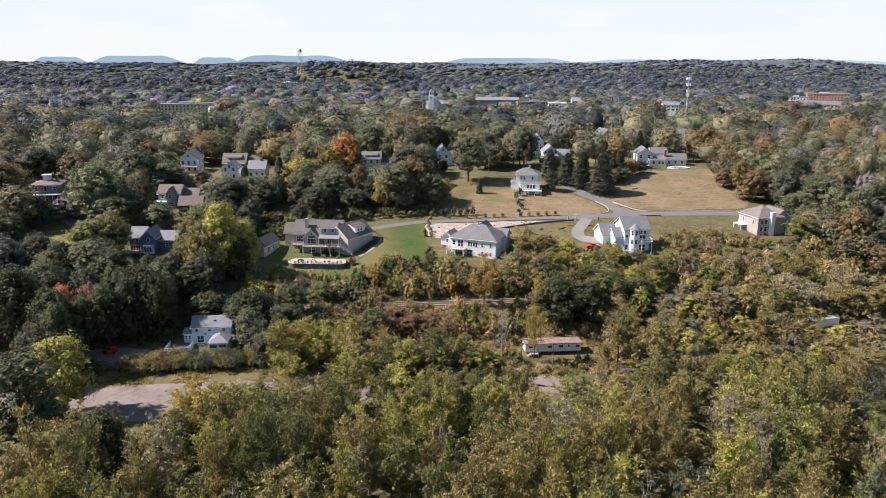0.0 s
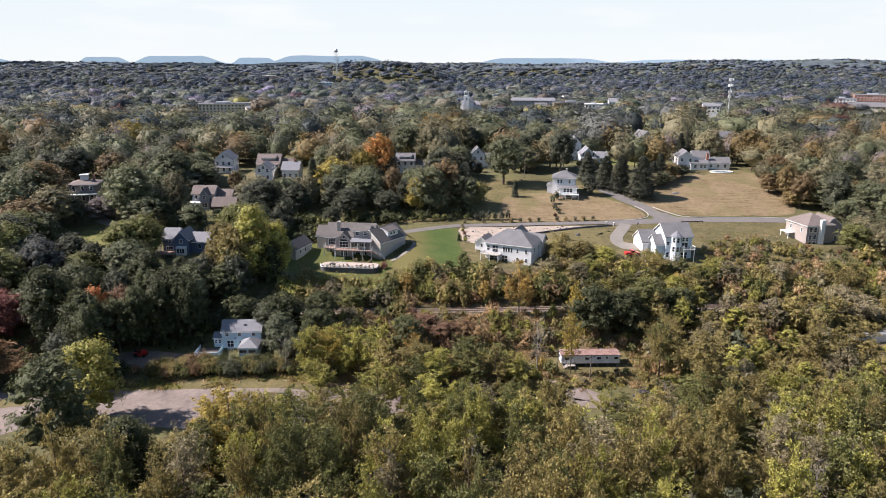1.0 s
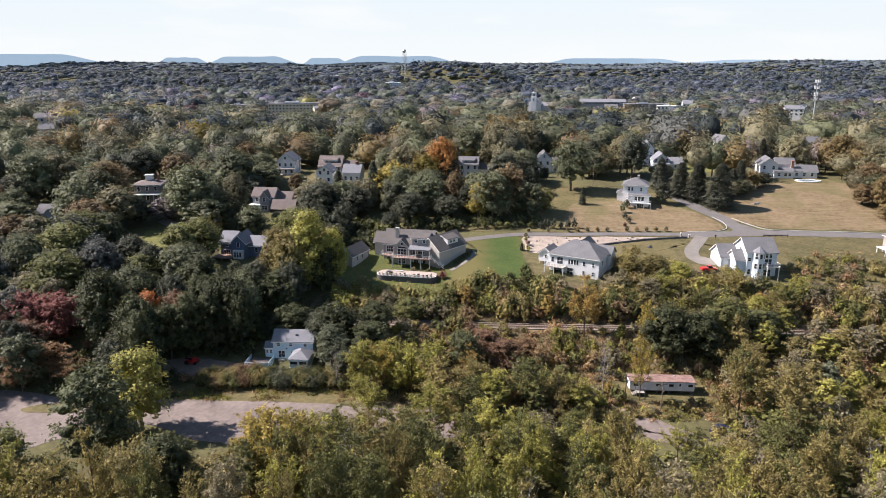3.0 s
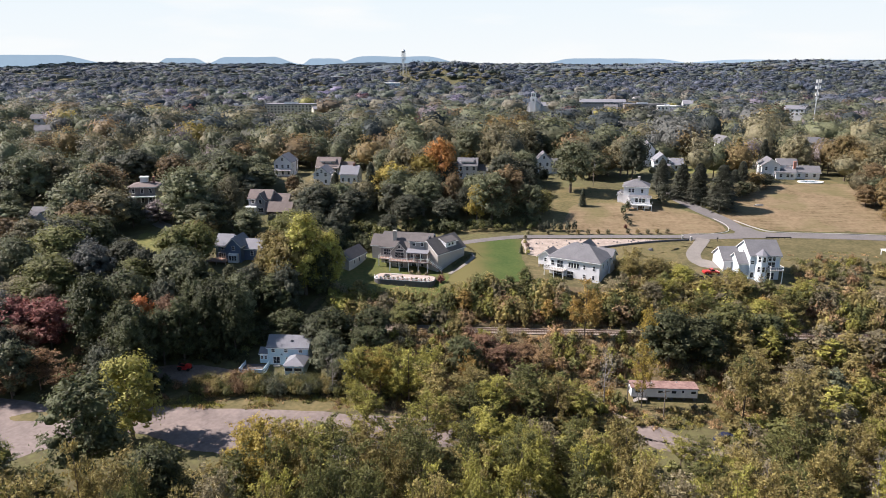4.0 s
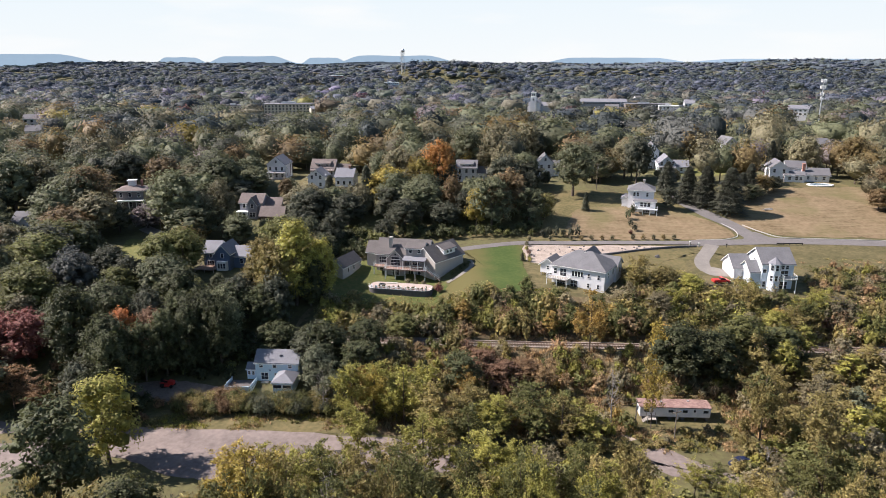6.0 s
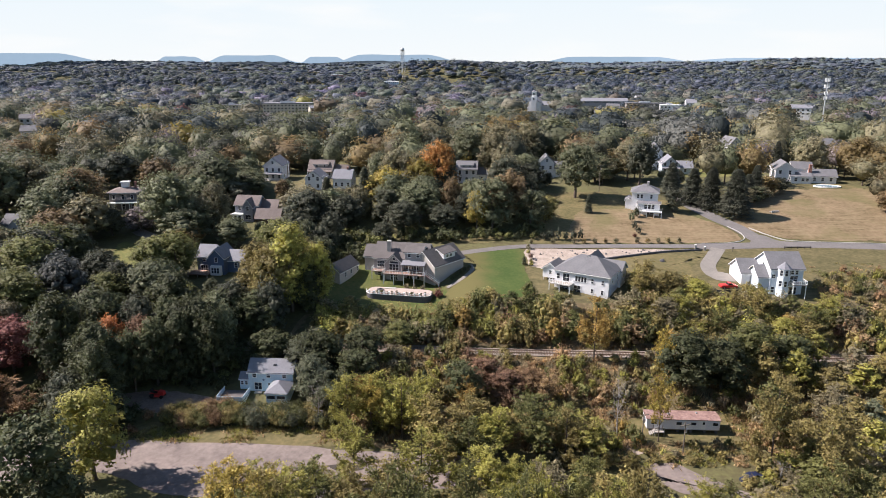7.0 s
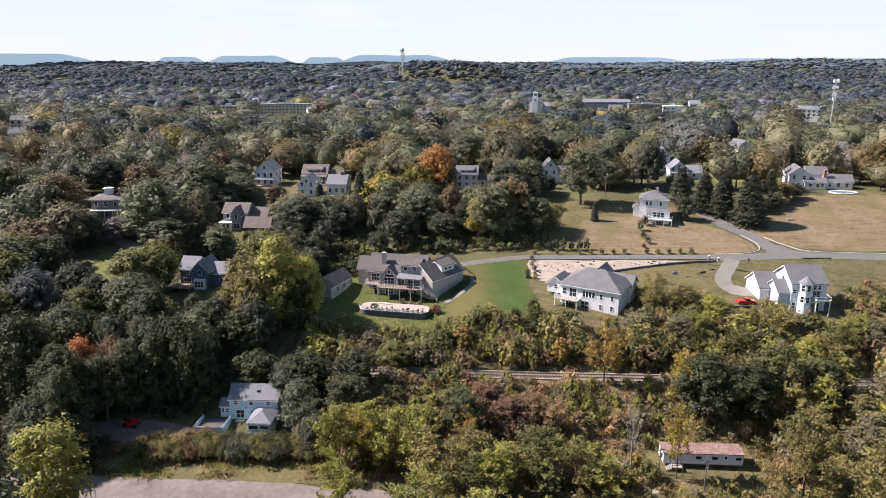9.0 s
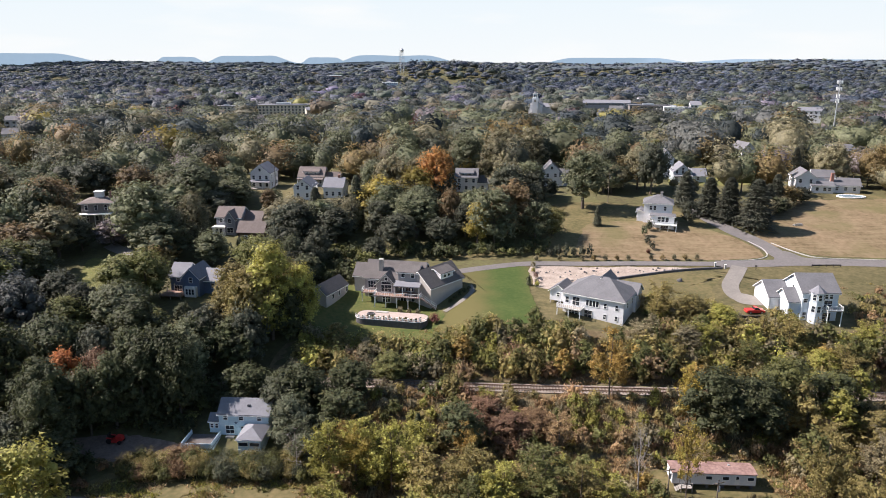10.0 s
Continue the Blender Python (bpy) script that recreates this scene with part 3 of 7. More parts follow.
def hip_roof(x0, x1, y0, y1, z, rise, ov=0.4, t=0.14):
    x0, x1, y0, y1 = x0 - ov, x1 + ov, y0 - ov, y1 + ov
    w, d = x1 - x0, y1 - y0
    if w >= d:
        r = [(x0 + d / 2, (y0 + y1) / 2), (x1 - d / 2, (y0 + y1) / 2)]
    else:
        r = [((x0 + x1) / 2, y0 + w / 2), ((x0 + x1) / 2, y1 - w / 2)]
    bm = bmesh.new()
    lo = [bm.verts.new((x, y, z)) for x, y in ((x0, y0), (x1, y0), (x1, y1), (x0, y1))]
    up = [bm.verts.new((v.co.x, v.co.y, z + t)) for v in lo]
    if abs(w - d) < 0.1:
        a = bm.verts.new((r[0][0], r[0][1], z + rise))
        tops = [(a,), (a,), (a,), (a,)]
    else:
        a, b = (bm.verts.new((x, y, z + rise)) for x, y in r)
        tops = [(b, a), (b,), (a, b), (a,)] if w > d else [(a,), (b, a), (b,), (a, b)]
    for i in range(4):
        j = (i + 1) % 4
        bm.faces.new((lo[i], lo[j], up[j], up[i]))
        bm.faces.new((up[i], up[j], *tops[i]))
    bm.faces.new(lo[::-1])
    return bm


def block(root, x0, x1, y0, y1, z0, z1, rise, axis, wm, rm, roof="gable", ov=0.4, m=I4, rake=True, label=""):
    """One body of a house: wall and roof as parts."""
    bm = bmesh.new()
    if roof == "gable":
        u0, u1, a, b = (y0, y1, x0, x1) if axis == "x" else (x0, x1, y0, y1)
        prism(bm, [(u0, z0), (u1, z0), (u1, z1 + 0.05), ((u0 + u1) / 2, z1 + rise + 0.03), (u0, z1 + 0.05)], axis, a, b)
        hung(part("roof", gable_roof(x0, x1, y0, y1, z1, rise, axis, ov), rm, root), m)
        if rake:
            hung(part("roof_trim", rake_boards(x0, x1, y0, y1, z1, rise, axis, ov), TRIM, root), m)
    else:
        box(bm, x0, x1, y0, y1, z0, z1 + 0.06)
        hung(part("roof", hip_roof(x0, x1, y0, y1, z1, rise, ov), rm, root), m)
        e = [(x0 - ov, x1 + ov, y0 - ov - 0.04, y0 - ov + 0.04, z1 - 0.14, z1 + 0.05), (x0 - ov, x1 + ov, y1 + ov - 0.04, y1 + ov + 0.04, z1 - 0.14, z1 + 0.05),
             (x0 - ov - 0.04, x0 - ov + 0.04, y0 - ov, y1 + ov, z1 - 0.14, z1 + 0.05), (x1 + ov - 0.04, x1 + ov + 0.04, y0 - ov, y1 + ov, z1 - 0.14, z1 + 0.05)]
        hung(part("gutter", boxes(*e), TRIM, root), m)
    w = hung(part("wall", bm, wm, root, label), m)
    return w


def lattice(xs, zs, depth):
    """A frame with bars in one piece: every other column and row is open."""
    bm = bmesh.new()
    v = {(i, k): bm.verts.new((x, -depth, z)) for i, x in enumerate(xs) for k, z in enumerate(zs)}
    faces = [bm.faces.new((v[i, k], v[i + 1, k], v[i + 1, k + 1], v[i, k + 1])) for i in range(len(xs) - 1) for k in range(len(zs) - 1) if not (i % 2 and k % 2)]
    out = bmesh.ops.extrude_face_region(bm, geom=faces)
    for e in out["geom"]:
        if isinstance(e, bmesh.types.BMVert):
            e.co.y = 0.02
    return bm


WINDOWS = {}
FACE = {"f": 0, "r": 90, "b": 180, "l": -90}


def win(root, face, u, z, at, w=0.9, h=1.3, m=I4, name="window", bars=True):
    """A framed window with a dark pane, set on a wall: face f, r, b or l; u along the wall, at: the wall's plane."""
    key = (w, h, name, bars)
    if key not in WINDOWS:
        wide = w > 1.3
        xs = [-w / 2 - 0.09, -w / 2] + ([-0.03, 0.03] if bars and wide and w < 2 else [-w * 0.17 - 0.03, -w * 0.17 + 0.03, w * 0.17 - 0.03, w * 0.17 + 0.03] if bars and wide else []) + [w / 2, w / 2 + 0.09]
        zs = [-h / 2 - 0.09, -h / 2] + ([-0.03, 0.03] if bars else []) + [h / 2, h / 2 + 0.09]
        ring = lattice(xs, zs, 0.09)
        a, b = bpy.data.meshes.new(name), bpy.data.meshes.new("pane")
        for me, bm, ma in ((a, ring, TRIM), (b, boxes((-w / 2, w / 2, -0.03, 0.015, -h / 2, h / 2)), GLASS)):
            bmesh.ops.recalc_face_normals(bm, faces=bm.faces)
            bm.to_mesh(me)
            bm.free()
            me.materials.append(ma)
        WINDOWS[key] = (a, b)
    a, b = WINDOWS[key]
    place = (u, at, z) if face in "fb" else (at, u, z)
    fr = new(name, a)
    fr.parent = root
    fr.matrix_local = m @ pose(*place, 0, 0, FACE[face])
    pn = new("pane", b)
    pn.parent = fr
    return fr


def rail_bm(line, z, h=0.95, closed=False, gap=0.45):
    """A railing along a line of corners: posts, two rails and balusters."""
    bm = bmesh.new()
    pts = list(line) + ([line[0]] if closed else [])
    for p, q in zip(pts, pts[1:]):
        p, q = Vector((*p, z)), Vector((*q, z))
        for k in (0.12, h):
            tube(bm, p + Vector((0, 0, k)), q + Vector((0, 0, k)), 0.05, 0.05, 4)
        n = max(1, int((q - p).length / gap))
        for i in range(n + 1):
            c = p.lerp(q, i / n)
            s = 0.07 if i % 4 == 0 else 0.025
            tube(bm, c, c + Vector((0, 0, h + (0.1 if i % 4 == 0 else 0))), s, s, 4)
    return bm


def deck(root, x0, x1, y0, y1, z, ground, sides="lfr", floor=None, rail=None, m=I4, solid=False):
    """A raised deck: boards, posts and a railing on the given sides."""
    hung(part("deck_floor", boxes((x0, x1, y0, y1, z - 0.2, z)), floor or DECK, root), m)
    nx = max(2, int((x1 - x0) / 2.4) + 1)
    for i in range(nx):
        px = x0 + 0.12 + (x1 - x0 - 0.24) * i / (nx - 1)
        hung(part("post", boxes((px - 0.09, px + 0.09, y0 + 0.05, y0 + 0.23, ground - 0.3, z - 0.2)), rail or TRIM, root), m)
    pts = []
    if "l" in sides:
        pts.append((x0, y1))
    pts += [(x0, y0), (x1, y0)]
    if "r" in sides:
        pts.append((x1, y1))
    if solid:
        bm = bmesh.new()
        for p, q in zip(pts, pts[1:]):
            box(bm, min(p[0], q[0]) - 0.04, max(p[0], q[0]) + 0.04, min(p[1], q[1]) - 0.04, max(p[1], q[1]) + 0.04, z, z + 0.95)
    else:
        bm = rail_bm(pts, z)
    hung(part("railing", bm, rail or TRIM, root), m)


def chimney(root, x, y, z0, z1, material, s=0.45, m=I4):
    hung(part("chimney", boxes((x - s, x + s, y - s, y + s, z0, z1), (x - s - 0.08, x + s + 0.08, y - s - 0.08, y + s + 0.08, z1 - 0.25, z1 - 0.05)), material, root), m)


def ground_pose(x, y, rz, z=None):
    return pose(x, y, ground_z(x, y) if z is None else z, 0, 0, rz)


# Large grey house above the lawn, with an angled garage wing and a terrace.
h = thing("house", pose(-9.6, 171.3, 11.0, 0, 0, -11), "large grey gabled house with taupe roofs, dormers and raised deck", "house")
block(h, -6.1, 8.8, 1.0, 10.6, -0.5, 6.0, 3.3, "x", GREY_WALL, ROOF_TAUPE)
block(h, -9.4, -6.1, 2.6, 9.2, -0.5, 5.9, 2.4, "x", TAUPE, ROOF_TAUPE, label="plain taupe side wall")
block(h, -2.5, 2.4, -0.6, 6.0, -0.5, 5.2, 2.5, "y", GREY_WALL, ROOF_TAUPE)
block(h, 2.9, 7.7, 0.5, 6.4, 5.3, 8.1, 0.9, "x", GREY_WALL, ROOF_TAUPE)
hung(part("porch_roof", prism(bmesh.new(), [(-2.4, 5.05), (1.2, 5.7), (1.2, 5.9), (-2.4, 5.25)], "x", 2.3, 9.0), ROOF_PALE, h, "pale shallow porch roof"), I4)
for px in (2.5, 4.6, 6.8, 8.8):
    part("porch_post", boxes((px - 0.09, px + 0.09, -2.25, -2.07, 2.7, 5.08)), TRIM, h)
deck(h, -6.3, -2.5, -1.4, 1.0, 2.7, 0.0, "lf")
deck(h, -2.5, 9.2, -3.2, -0.6, 2.7, 0.0, "lfr")
part("deck_floor", boxes((2.4, 9.2, -0.6, 1.0, 2.5, 2.7)), DECK, h)
st = bmesh.new()
for i in range(14):
    box(st, 9.25 + i * 0.28, 9.55 + i * 0.28, -2.9, -1.7, 2.5 - i * 0.19, 2.58 - i * 0.19)
part("deck_stair", st, DECK, h)
bm = bmesh.new()
for yy in (-2.95, -1.65):
    for zz in (0.45, 0.9):
        tube(bm, (9.2, yy, 2.6 + zz), (13.1, yy, zz), 0.05, 0.05, 4)
    for i in range(4):
        tube(bm, (9.2 + i * 1.3, yy, 2.5 - i * 0.87), (9.2 + i * 1.3, yy, 3.55 - i * 0.87), 0.06, 0.06, 4)
part("stair_railing", bm, TRIM, h)
chimney(h, -2.3, 3.2, 5.5, 10.4, TAUPE, 0.5)
win(h, "f", -4.2, 4.2, 1.0, 2.0, 1.7)
win(h, "f", 0.0, 3.9, -0.6, 2.6, 1.7)
win(h, "f", 0.0, 5.25, -0.6, 2.4, 0.6, bars=False)
win(h, "f", 0.0, 6.3, -0.6, 0.7, 0.7, bars=False)
for u in (4.4, 6.9):
    win(h, "f", u - 0.3, 7.3, 0.5, 0.9, 1.2)
for u, w in ((3.6, 1.2), (5.6, 2.0), (7.7, 1.2)):
    win(h, "f", u, 3.9, 1.0, w, 1.9)
for u, w in ((-4.6, 1.0), (0.0, 2.0), (4.0, 1.4), (6.8, 1.4)):
    win(h, "f", u, 1.2, -0.6 if abs(u) < 2 else 1.0, w, 1.9 if w > 1.2 else 1.1)
W = pose(-9.6, 171.3, 11.0, 0, 0, -11).inverted() @ pose(1.6, 167.4, 11.0, 0, 0, 50)
block(h, 0, 12.4, 0, 8.2, -0.6, 5.2, 3.4, "x", TAUPE, ROOF_TAUPE, m=W, label="long taupe wall of the garage wing")
block(h, 4.6, 9.4, 0.7, 5.2, 5.2, 7.6, 0.9, "x", WHITE, ROOF_TAUPE, m=W, label="white dormer")
for u in (6.1, 7.6):
    win(h, "f", u, 6.9, 0.7, 0.9, 1.1, m=W)
# Terrace on a rounded retaining wall of dark blocks.
T = []
for cx_, cy_, a0 in ((10.3, -9.8, -90), (10.3, -8.2, 0), (-2.8, -8.2, 90), (-2.8, -9.8, 180)):
    for i in range(7):
        a = radians(a0 + 90 * i / 6)
        T.append((cx_ + 2.2 * math.cos(a), cy_ + 2.2 * math.sin(a)))
bm = bmesh.new()
lo = [bm.verts.new((x, y, -3.6)) for x, y in T]
up = [bm.verts.new((x, y, -0.2)) for x, y in T]
for i in range(len(T)):
    bm.faces.new((lo[i], lo[(i + 1) % len(T)], up[(i + 1) % len(T)], up[i]))
bm.faces.new(up)
patio = tagged(obj("patio_wall", bm, STONE), "dark block retaining wall with rounded ends below the grey house", "wall", kind="structure")
patio.matrix_world = pose(-9.6, 171.3, 11.0, 0, 0, -11)
bm = bmesh.new()
bm.faces.new([bm.verts.new((x * 0.985 + 0.03, (y + 9) * 0.95 - 9, -0.188)) for x, y in T])
pav = tagged(obj("patio_paving", bm, PAVER), "pale pinkish paving of the terrace", "paving", kind="structure")
pav.matrix_world = patio.matrix_world.copy()
front = [p for p in T if p[1] < -8.4]
front = [(x - 0.65, y + 0.2) for x, y in front]
front.sort(key=lambda p: p[0])
f = thing("patio_fence", patio.matrix_world @ Matrix.Translation((0.65, -0.2, -0.2)), "low white posts and rail along the terrace edge", "fence")
bm = bmesh.new()
for p, q in zip(front, front[1:]):
    tube(bm, (*p, 0.55), (*q, 0.55), 0.05, 0.05, 4)
    tube(bm, (*p, 0.03), (*q, 0.03), 0.09, 0.09, 4)
part("rail", bm, TRIM, f)
for i in range(12):
    x = -4.4 + 15.0 * i / 11
    y = -11.7 if -3.2 < x < 9.6 else -11.3
    part("post", boxes((x - 0.13, x + 0.13, y - 0.13, y + 0.13, 0, 0.85), (x - 0.17, x + 0.17, y - 0.17, y + 0.17, 0.78, 0.88)), TRIM, f)

def planter(x, y, z, s, hue_mat, label):
    """A clay pot with a round clump of leaves."""
    p = thing("potted_plant", pose(x, y, z, 0, 0, x * 40), label, "potted plant", "pots on the terrace")
    bm = bmesh.new()
    tube(bm, (0, 0, 0), (0, 0, 0.45 * s), 0.2 * s, 0.3 * s, 10)
    part("pot", bm, DECK, p)
    bm = bmesh.new()
    for i in range(40):
        a, e = i * 2.4, 0.2 + 1.2 * ((i * 0.618) % 1)
        d = Vector((math.cos(a) * math.cos(e), math.sin(a) * math.cos(e), math.sin(e)))
        q = Vector((0, 0, 0.45 * s)) + d * 0.55 * s
        w = d.cross(Vector((0.2, 0.3, 1))).normalized() * 0.13 * s
        bm.faces.new([bm.verts.new(v) for v in (q - d * 0.4 * s - w, q - d * 0.4 * s + w, q + d * 0.2 * s)])
    part("foliage", bm, hue_mat, p)


for i, u in enumerate((-3.4, -2.2, -0.9, 0.5, 1.8, 3.1, 4.5, 5.8, 7.2, 8.5, 9.7, 10.7)):
    q = patio.matrix_world @ Vector((u + 0.6, -11.5 + 0.2 * (i % 2), -0.188))
    planter(q.x, q.y, q.z, 0.6 + 0.2 * (i % 3), LEAF_POT, "clay pot with a bushy plant on the terrace edge")
q = patio.matrix_world @ Vector((-1.6, -8.8, -0.188))
pit = thing("fire_pit", pose(q.x, q.y, q.z), "low round dark stone fire pit on the pale terrace", "fire pit")
for i in range(12):
    bm = boxes((0.62, 0.92, -0.2, 0.2, 0, 0.32))
    hung(part("stone", bm, STONE, pit), pose(0, 0, 0, 0, 0, 30 * i))
bm = bmesh.new()
tube(bm, (0, 0, 0), (0, 0, 0.1), 0.62, 0.62, 14)
part("ash_bed", bm, DARK, pit)
q = patio.matrix_world @ Vector((0.6, -6.9, -0.188))
st = thing("stone_step", pose(q.x, q.y, q.z, 0, 0, -11), "pale broad stone step at the back of the terrace", "step")
part("tread", boxes((-1.5, 1.5, -0.5, 0.5, 0, 0.18)), CONCRETE, st)

# Detached garage beside it.
g = thing("garage", pose(-24.0, 165.6, 10.6, 0, 0, -23), "long grey gabled outbuilding with taupe roof beside the house", "garage")
block(g, -4.6, 0, 0, 9.6, -0.8, 4.4, 2.0, "y", TAUPE, ROOF_TAUPE)
win(g, "f", -2.8, 2.8, 0, 0.8, 1.2)
for u in (3, 6, 9.5):
    win(g, "r", u, 2.9, 0, 0.8, 1.2)

# White hip-roofed house with a deck on the downhill side.
h = thing("house", pose(46.0, 154.8, 11.5, 0, 0, -30), "white hip-roofed house with grey shingles, walk-out basement and deck", "house")
block(h, -14.6, 0, 0, 10.4, -0.5, 5.5, 3.7, "x", WHITE, ROOF_GREY, roof="hip", ov=0.5)
block(h, -4.6, 0.6, 8.0, 13.0, 0.0, 5.3, 1.9, "x", WHITE, ROOF_GREY)
block(h, -9.0, -5.2, 5.0, 11.5, 5.4, 7.3, 1.8, "y", WHITE, ROOF_GREY)
for u in (-8.6, -7.8, -7.0, -6.2):
    win(h, "f", u, 3.9, 0, 0.6, 1.4, bars=False)
for u in (-4.3, -1.6):
    win(h, "f", u, 3.8, 0, 0.62, 1.2)
    win(h, "f", u, 1.2, 0, 0.62, 1.1)
win(h, "f", -8.3, 1.1, 0, 1.8, 1.9)
win(h, "f", -12.0, 1.0, 0, 2.4, 1.9)
win(h, "f", -11.4, 3.8, 0, 1.7, 2.0)
win(h, "f", -13.6, 3.9, 0, 0.8, 1.4)
for u in (3, 7):
    win(h, "r", u, 3.9, 0, 0.8, 1.3)
deck(h, -15.2, -9.4, -2.6, 0.0, 2.5, 0.0, "lfr", floor=WOOD_GREY)
g = thing("shed", pose(34.7, 165.0, 12.0, 0, 0, -30), "small white gabled shed on posts with grey roof", "shed")
block(g, -4.4, 0, 0, 5.5, 1.4, 4.0, 1.6, "y", WHITE, ROOF_GREY)
win(g, "f", -2.2, 3.0, 0, 0.7, 1.0)
for u in (-4.2, -0.2):
    for v in (0.2, 5.2):
        part("post", boxes((u - 0.12, u + 0.12, v - 0.12, v + 0.12, -0.8, 1.4)), WOOD_GREY, g)

# White gabled house with an eight-sided turret.
h = thing("house", pose(88.0, 157.8, 11.7, 0, 0, -1), "white gabled house with grey roof, turret bay and garage wing", "house")
# White house; the bluish cast of its unlit front is in the siding colour.
block(h, 0, 8.2, 0, 9.6, -0.5, 7.0, 3.1, "x", PALE_BLUE, ROOF_GREY)
block(h, -2.6, 0.0, 0.8, 7.4, -0.5, 4.5, 2.2, "x", PALE_BLUE, ROOF_GREY)
block(h, -5.0, 0.0, 5.6, 14.2, 0.2, 4.0, 2.8, "x", WHITE, ROOF_GREY)
bm = bmesh.new()
ring = [(3.0 + 1.6 * math.cos(radians(22.5 + 45 * i)), -0.5 + 1.6 * math.sin(radians(22.5 + 45 * i))) for i in range(8)]
a = [bm.verts.new((x, y, -0.5)) for x, y in ring]
b = [bm.verts.new((x, y, 7.3)) for x, y in ring]
for i in range(8):
    bm.faces.new((a[i], a[(i + 1) % 8], b[(i + 1) % 8], b[i]))
bm.faces.new(b)
part("turret", bm, PALE_BLUE, h)
bm = bmesh.new()
b = [bm.verts.new((3.0 + (x - 3.0) * 1.18, -0.5 + (y + 0.5) * 1.18, 7.25)) for x, y in ring]
c = bm.verts.new((3.0, -0.5, 8.9))
for i in range(8):
    bm.faces.new((b[i], b[(i + 1) % 8], c))
bm.faces.new(b[::-1])
part("turret_roof", bm, ROOF_PALE, h)
for zz in (3.4, 6.2):
    for k, (dx, dy) in ((-45, (-0.7071, -0.7071)), (0, (0, -1)), (45, (0.7071, -0.7071))):
        o = win(h, "f", 3.0 + dx, zz, -0.5, 0.7, 1.4)
        o.matrix_local = pose(3.0 + dx * 1.48, -0.5 + dy * 1.48, zz, 0, 0, k)
for u in (5.4, 6.5):
    win(h, "f", u, 6.0, 0, 0.7, 1.2)
win(h, "f", 5.9, 4.0, 0, 1.9, 2.0)
win(h, "f", 5.9, 1.0, 0, 1.9, 1.9)
win(h, "f", 0.7, 4.9, 0, 0.9, 0.9)
win(h, "f", -1.4, 1.3, 1.0, 0.9, 1.5)
win(h, "f", 0.8, 1.3, 0, 0.8, 1.5)
win(h, "f", -1.4, 4.0, 1.0, 0.7, 0.9)
win(h, "l", 5.0, 6.6, 0, 0.8, 1.2)
deck(h, 4.6, 8.0, -3.0, 0, 3.5, 0.0, "lfr", floor=WOOD_GREY)

# Pale blue house by the lot.
h = thing("house", pose(-37.9, 120.2, 1.9, 0, 0, -3), "pale blue two-storey house with light grey roof, porch and deck", "house")
block(h, 0.9, 10.4, 1.2, 6.6, -0.6, 4.7, 1.9, "x", LIGHT_BLUE, ROOF_PALE, ov=0.25)
block(h, -1.2, 0.9, 1.7, 4.4, -0.6, 2.9, 0.9, "x", LIGHT_BLUE, ROOF_PALE, ov=0.2)
block(h, 6.2, 10.4, -4.0, 1.2, -0.9, 2.5, 1.5, "x", LIGHT_BLUE, ROOF_PALE, roof="hip", ov=0.3)
part("low_panel", boxes((6.15, 10.45, -4.05, -3.99, -0.9, 0.5)), TRIM, h, "white lower panel of the enclosed porch")
for u in (7.2, 9.3):
    win(h, "f", u, 1.65, -4.06, 1.7, 0.7, bars=False)
for u in (2.2, 5.2, 8.6):
    win(h, "f", u, 3.95, 1.2, 0.75, 0.9)
win(h, "f", 2.9, 1.5, 1.2, 1.5, 1.6)
win(h, "f", 5.5, 1.7, 1.2, 0.8, 1.0)
win(h, "f", -0.7, 1.9, 1.7, 0.5, 0.8)
win(h, "f", 0.2, 1.9, 1.7, 0.5, 0.8)
deck(h, -4.3, 1.2, -4.0, 0.9, 0.5, -0.9, "lfr", floor=ROOF_TAUPE, rail=LIGHT_BLUE, solid=True)
part("deck_skirt", boxes((-4.34, -4.26, -4.0, 0.9, -1.3, 0.3), (-4.26, 1.16, -4.04, -3.96, -1.3, 0.3), (1.16, 1.24, -4.0, 0.9, -1.3, 0.3)), LIGHT_BLUE, h)
part("star", prism(bmesh.new(), [((0.34 if i % 2 else 0.14) * math.sin(i * math.pi / 5) + 4.15, (0.34 if i % 2 else 0.14) * -math.cos(i * math.pi / 5) + 2.9) for i in range(10)], "y", 1.14, 1.19), SLATE_BLUE, h, "blue wall star")
part("steps", boxes((2.2, 3.8, -0.4, 0.3, -0.9, -0.2), (2.2, 3.8, 0.3, 1.2, -0.9, 0.4)), WOOD_GREY, h)
part("skylight", boxes((6.1, 6.7, 2.3, 3.0, 5.75, 5.95)), GLASS, h)
h["label"] = "pale blue two-storey house with light grey roof, porch and deck"

# Slate-blue house among the trees.
h = thing("house", pose(-58.6, 170.0, 12.6, 0, 0, -8), "slate-blue gabled house with white trim and pale roof", "house")
block(h, -2.2, 2.2, 0, 7, -0.5, 5.2, 2.3, "y", SLATE_BLUE, ROOF_PALE)
block(h, -6.4, -2.0, 1.6, 8.2, -0.5, 4.9, 2.5, "x", SLATE_BLUE, ROOF_PALE)
block(h, 2.0, 8.0, 2.4, 8.4, -0.5, 4.0, 2.1, "x", SLATE_BLUE, ROOF_PALE)
part("bay_window", boxes((-1.4, 1.6, -1.1, 0, 0.3, 2.9)), TRIM, h, "white bay window")
for u in (-0.7, 0.1, 0.9):
    win(h, "f", u, 1.7, -1.1, 0.55, 1.4)
win(h, "f", 0, 4.4, 0, 0.8, 1.2)
win(h, "f", -4.2, 4.0, 1.6, 0.8, 1.1)
win(h, "f", -4.4, 1.4, 1.6, 2.0, 1.9)
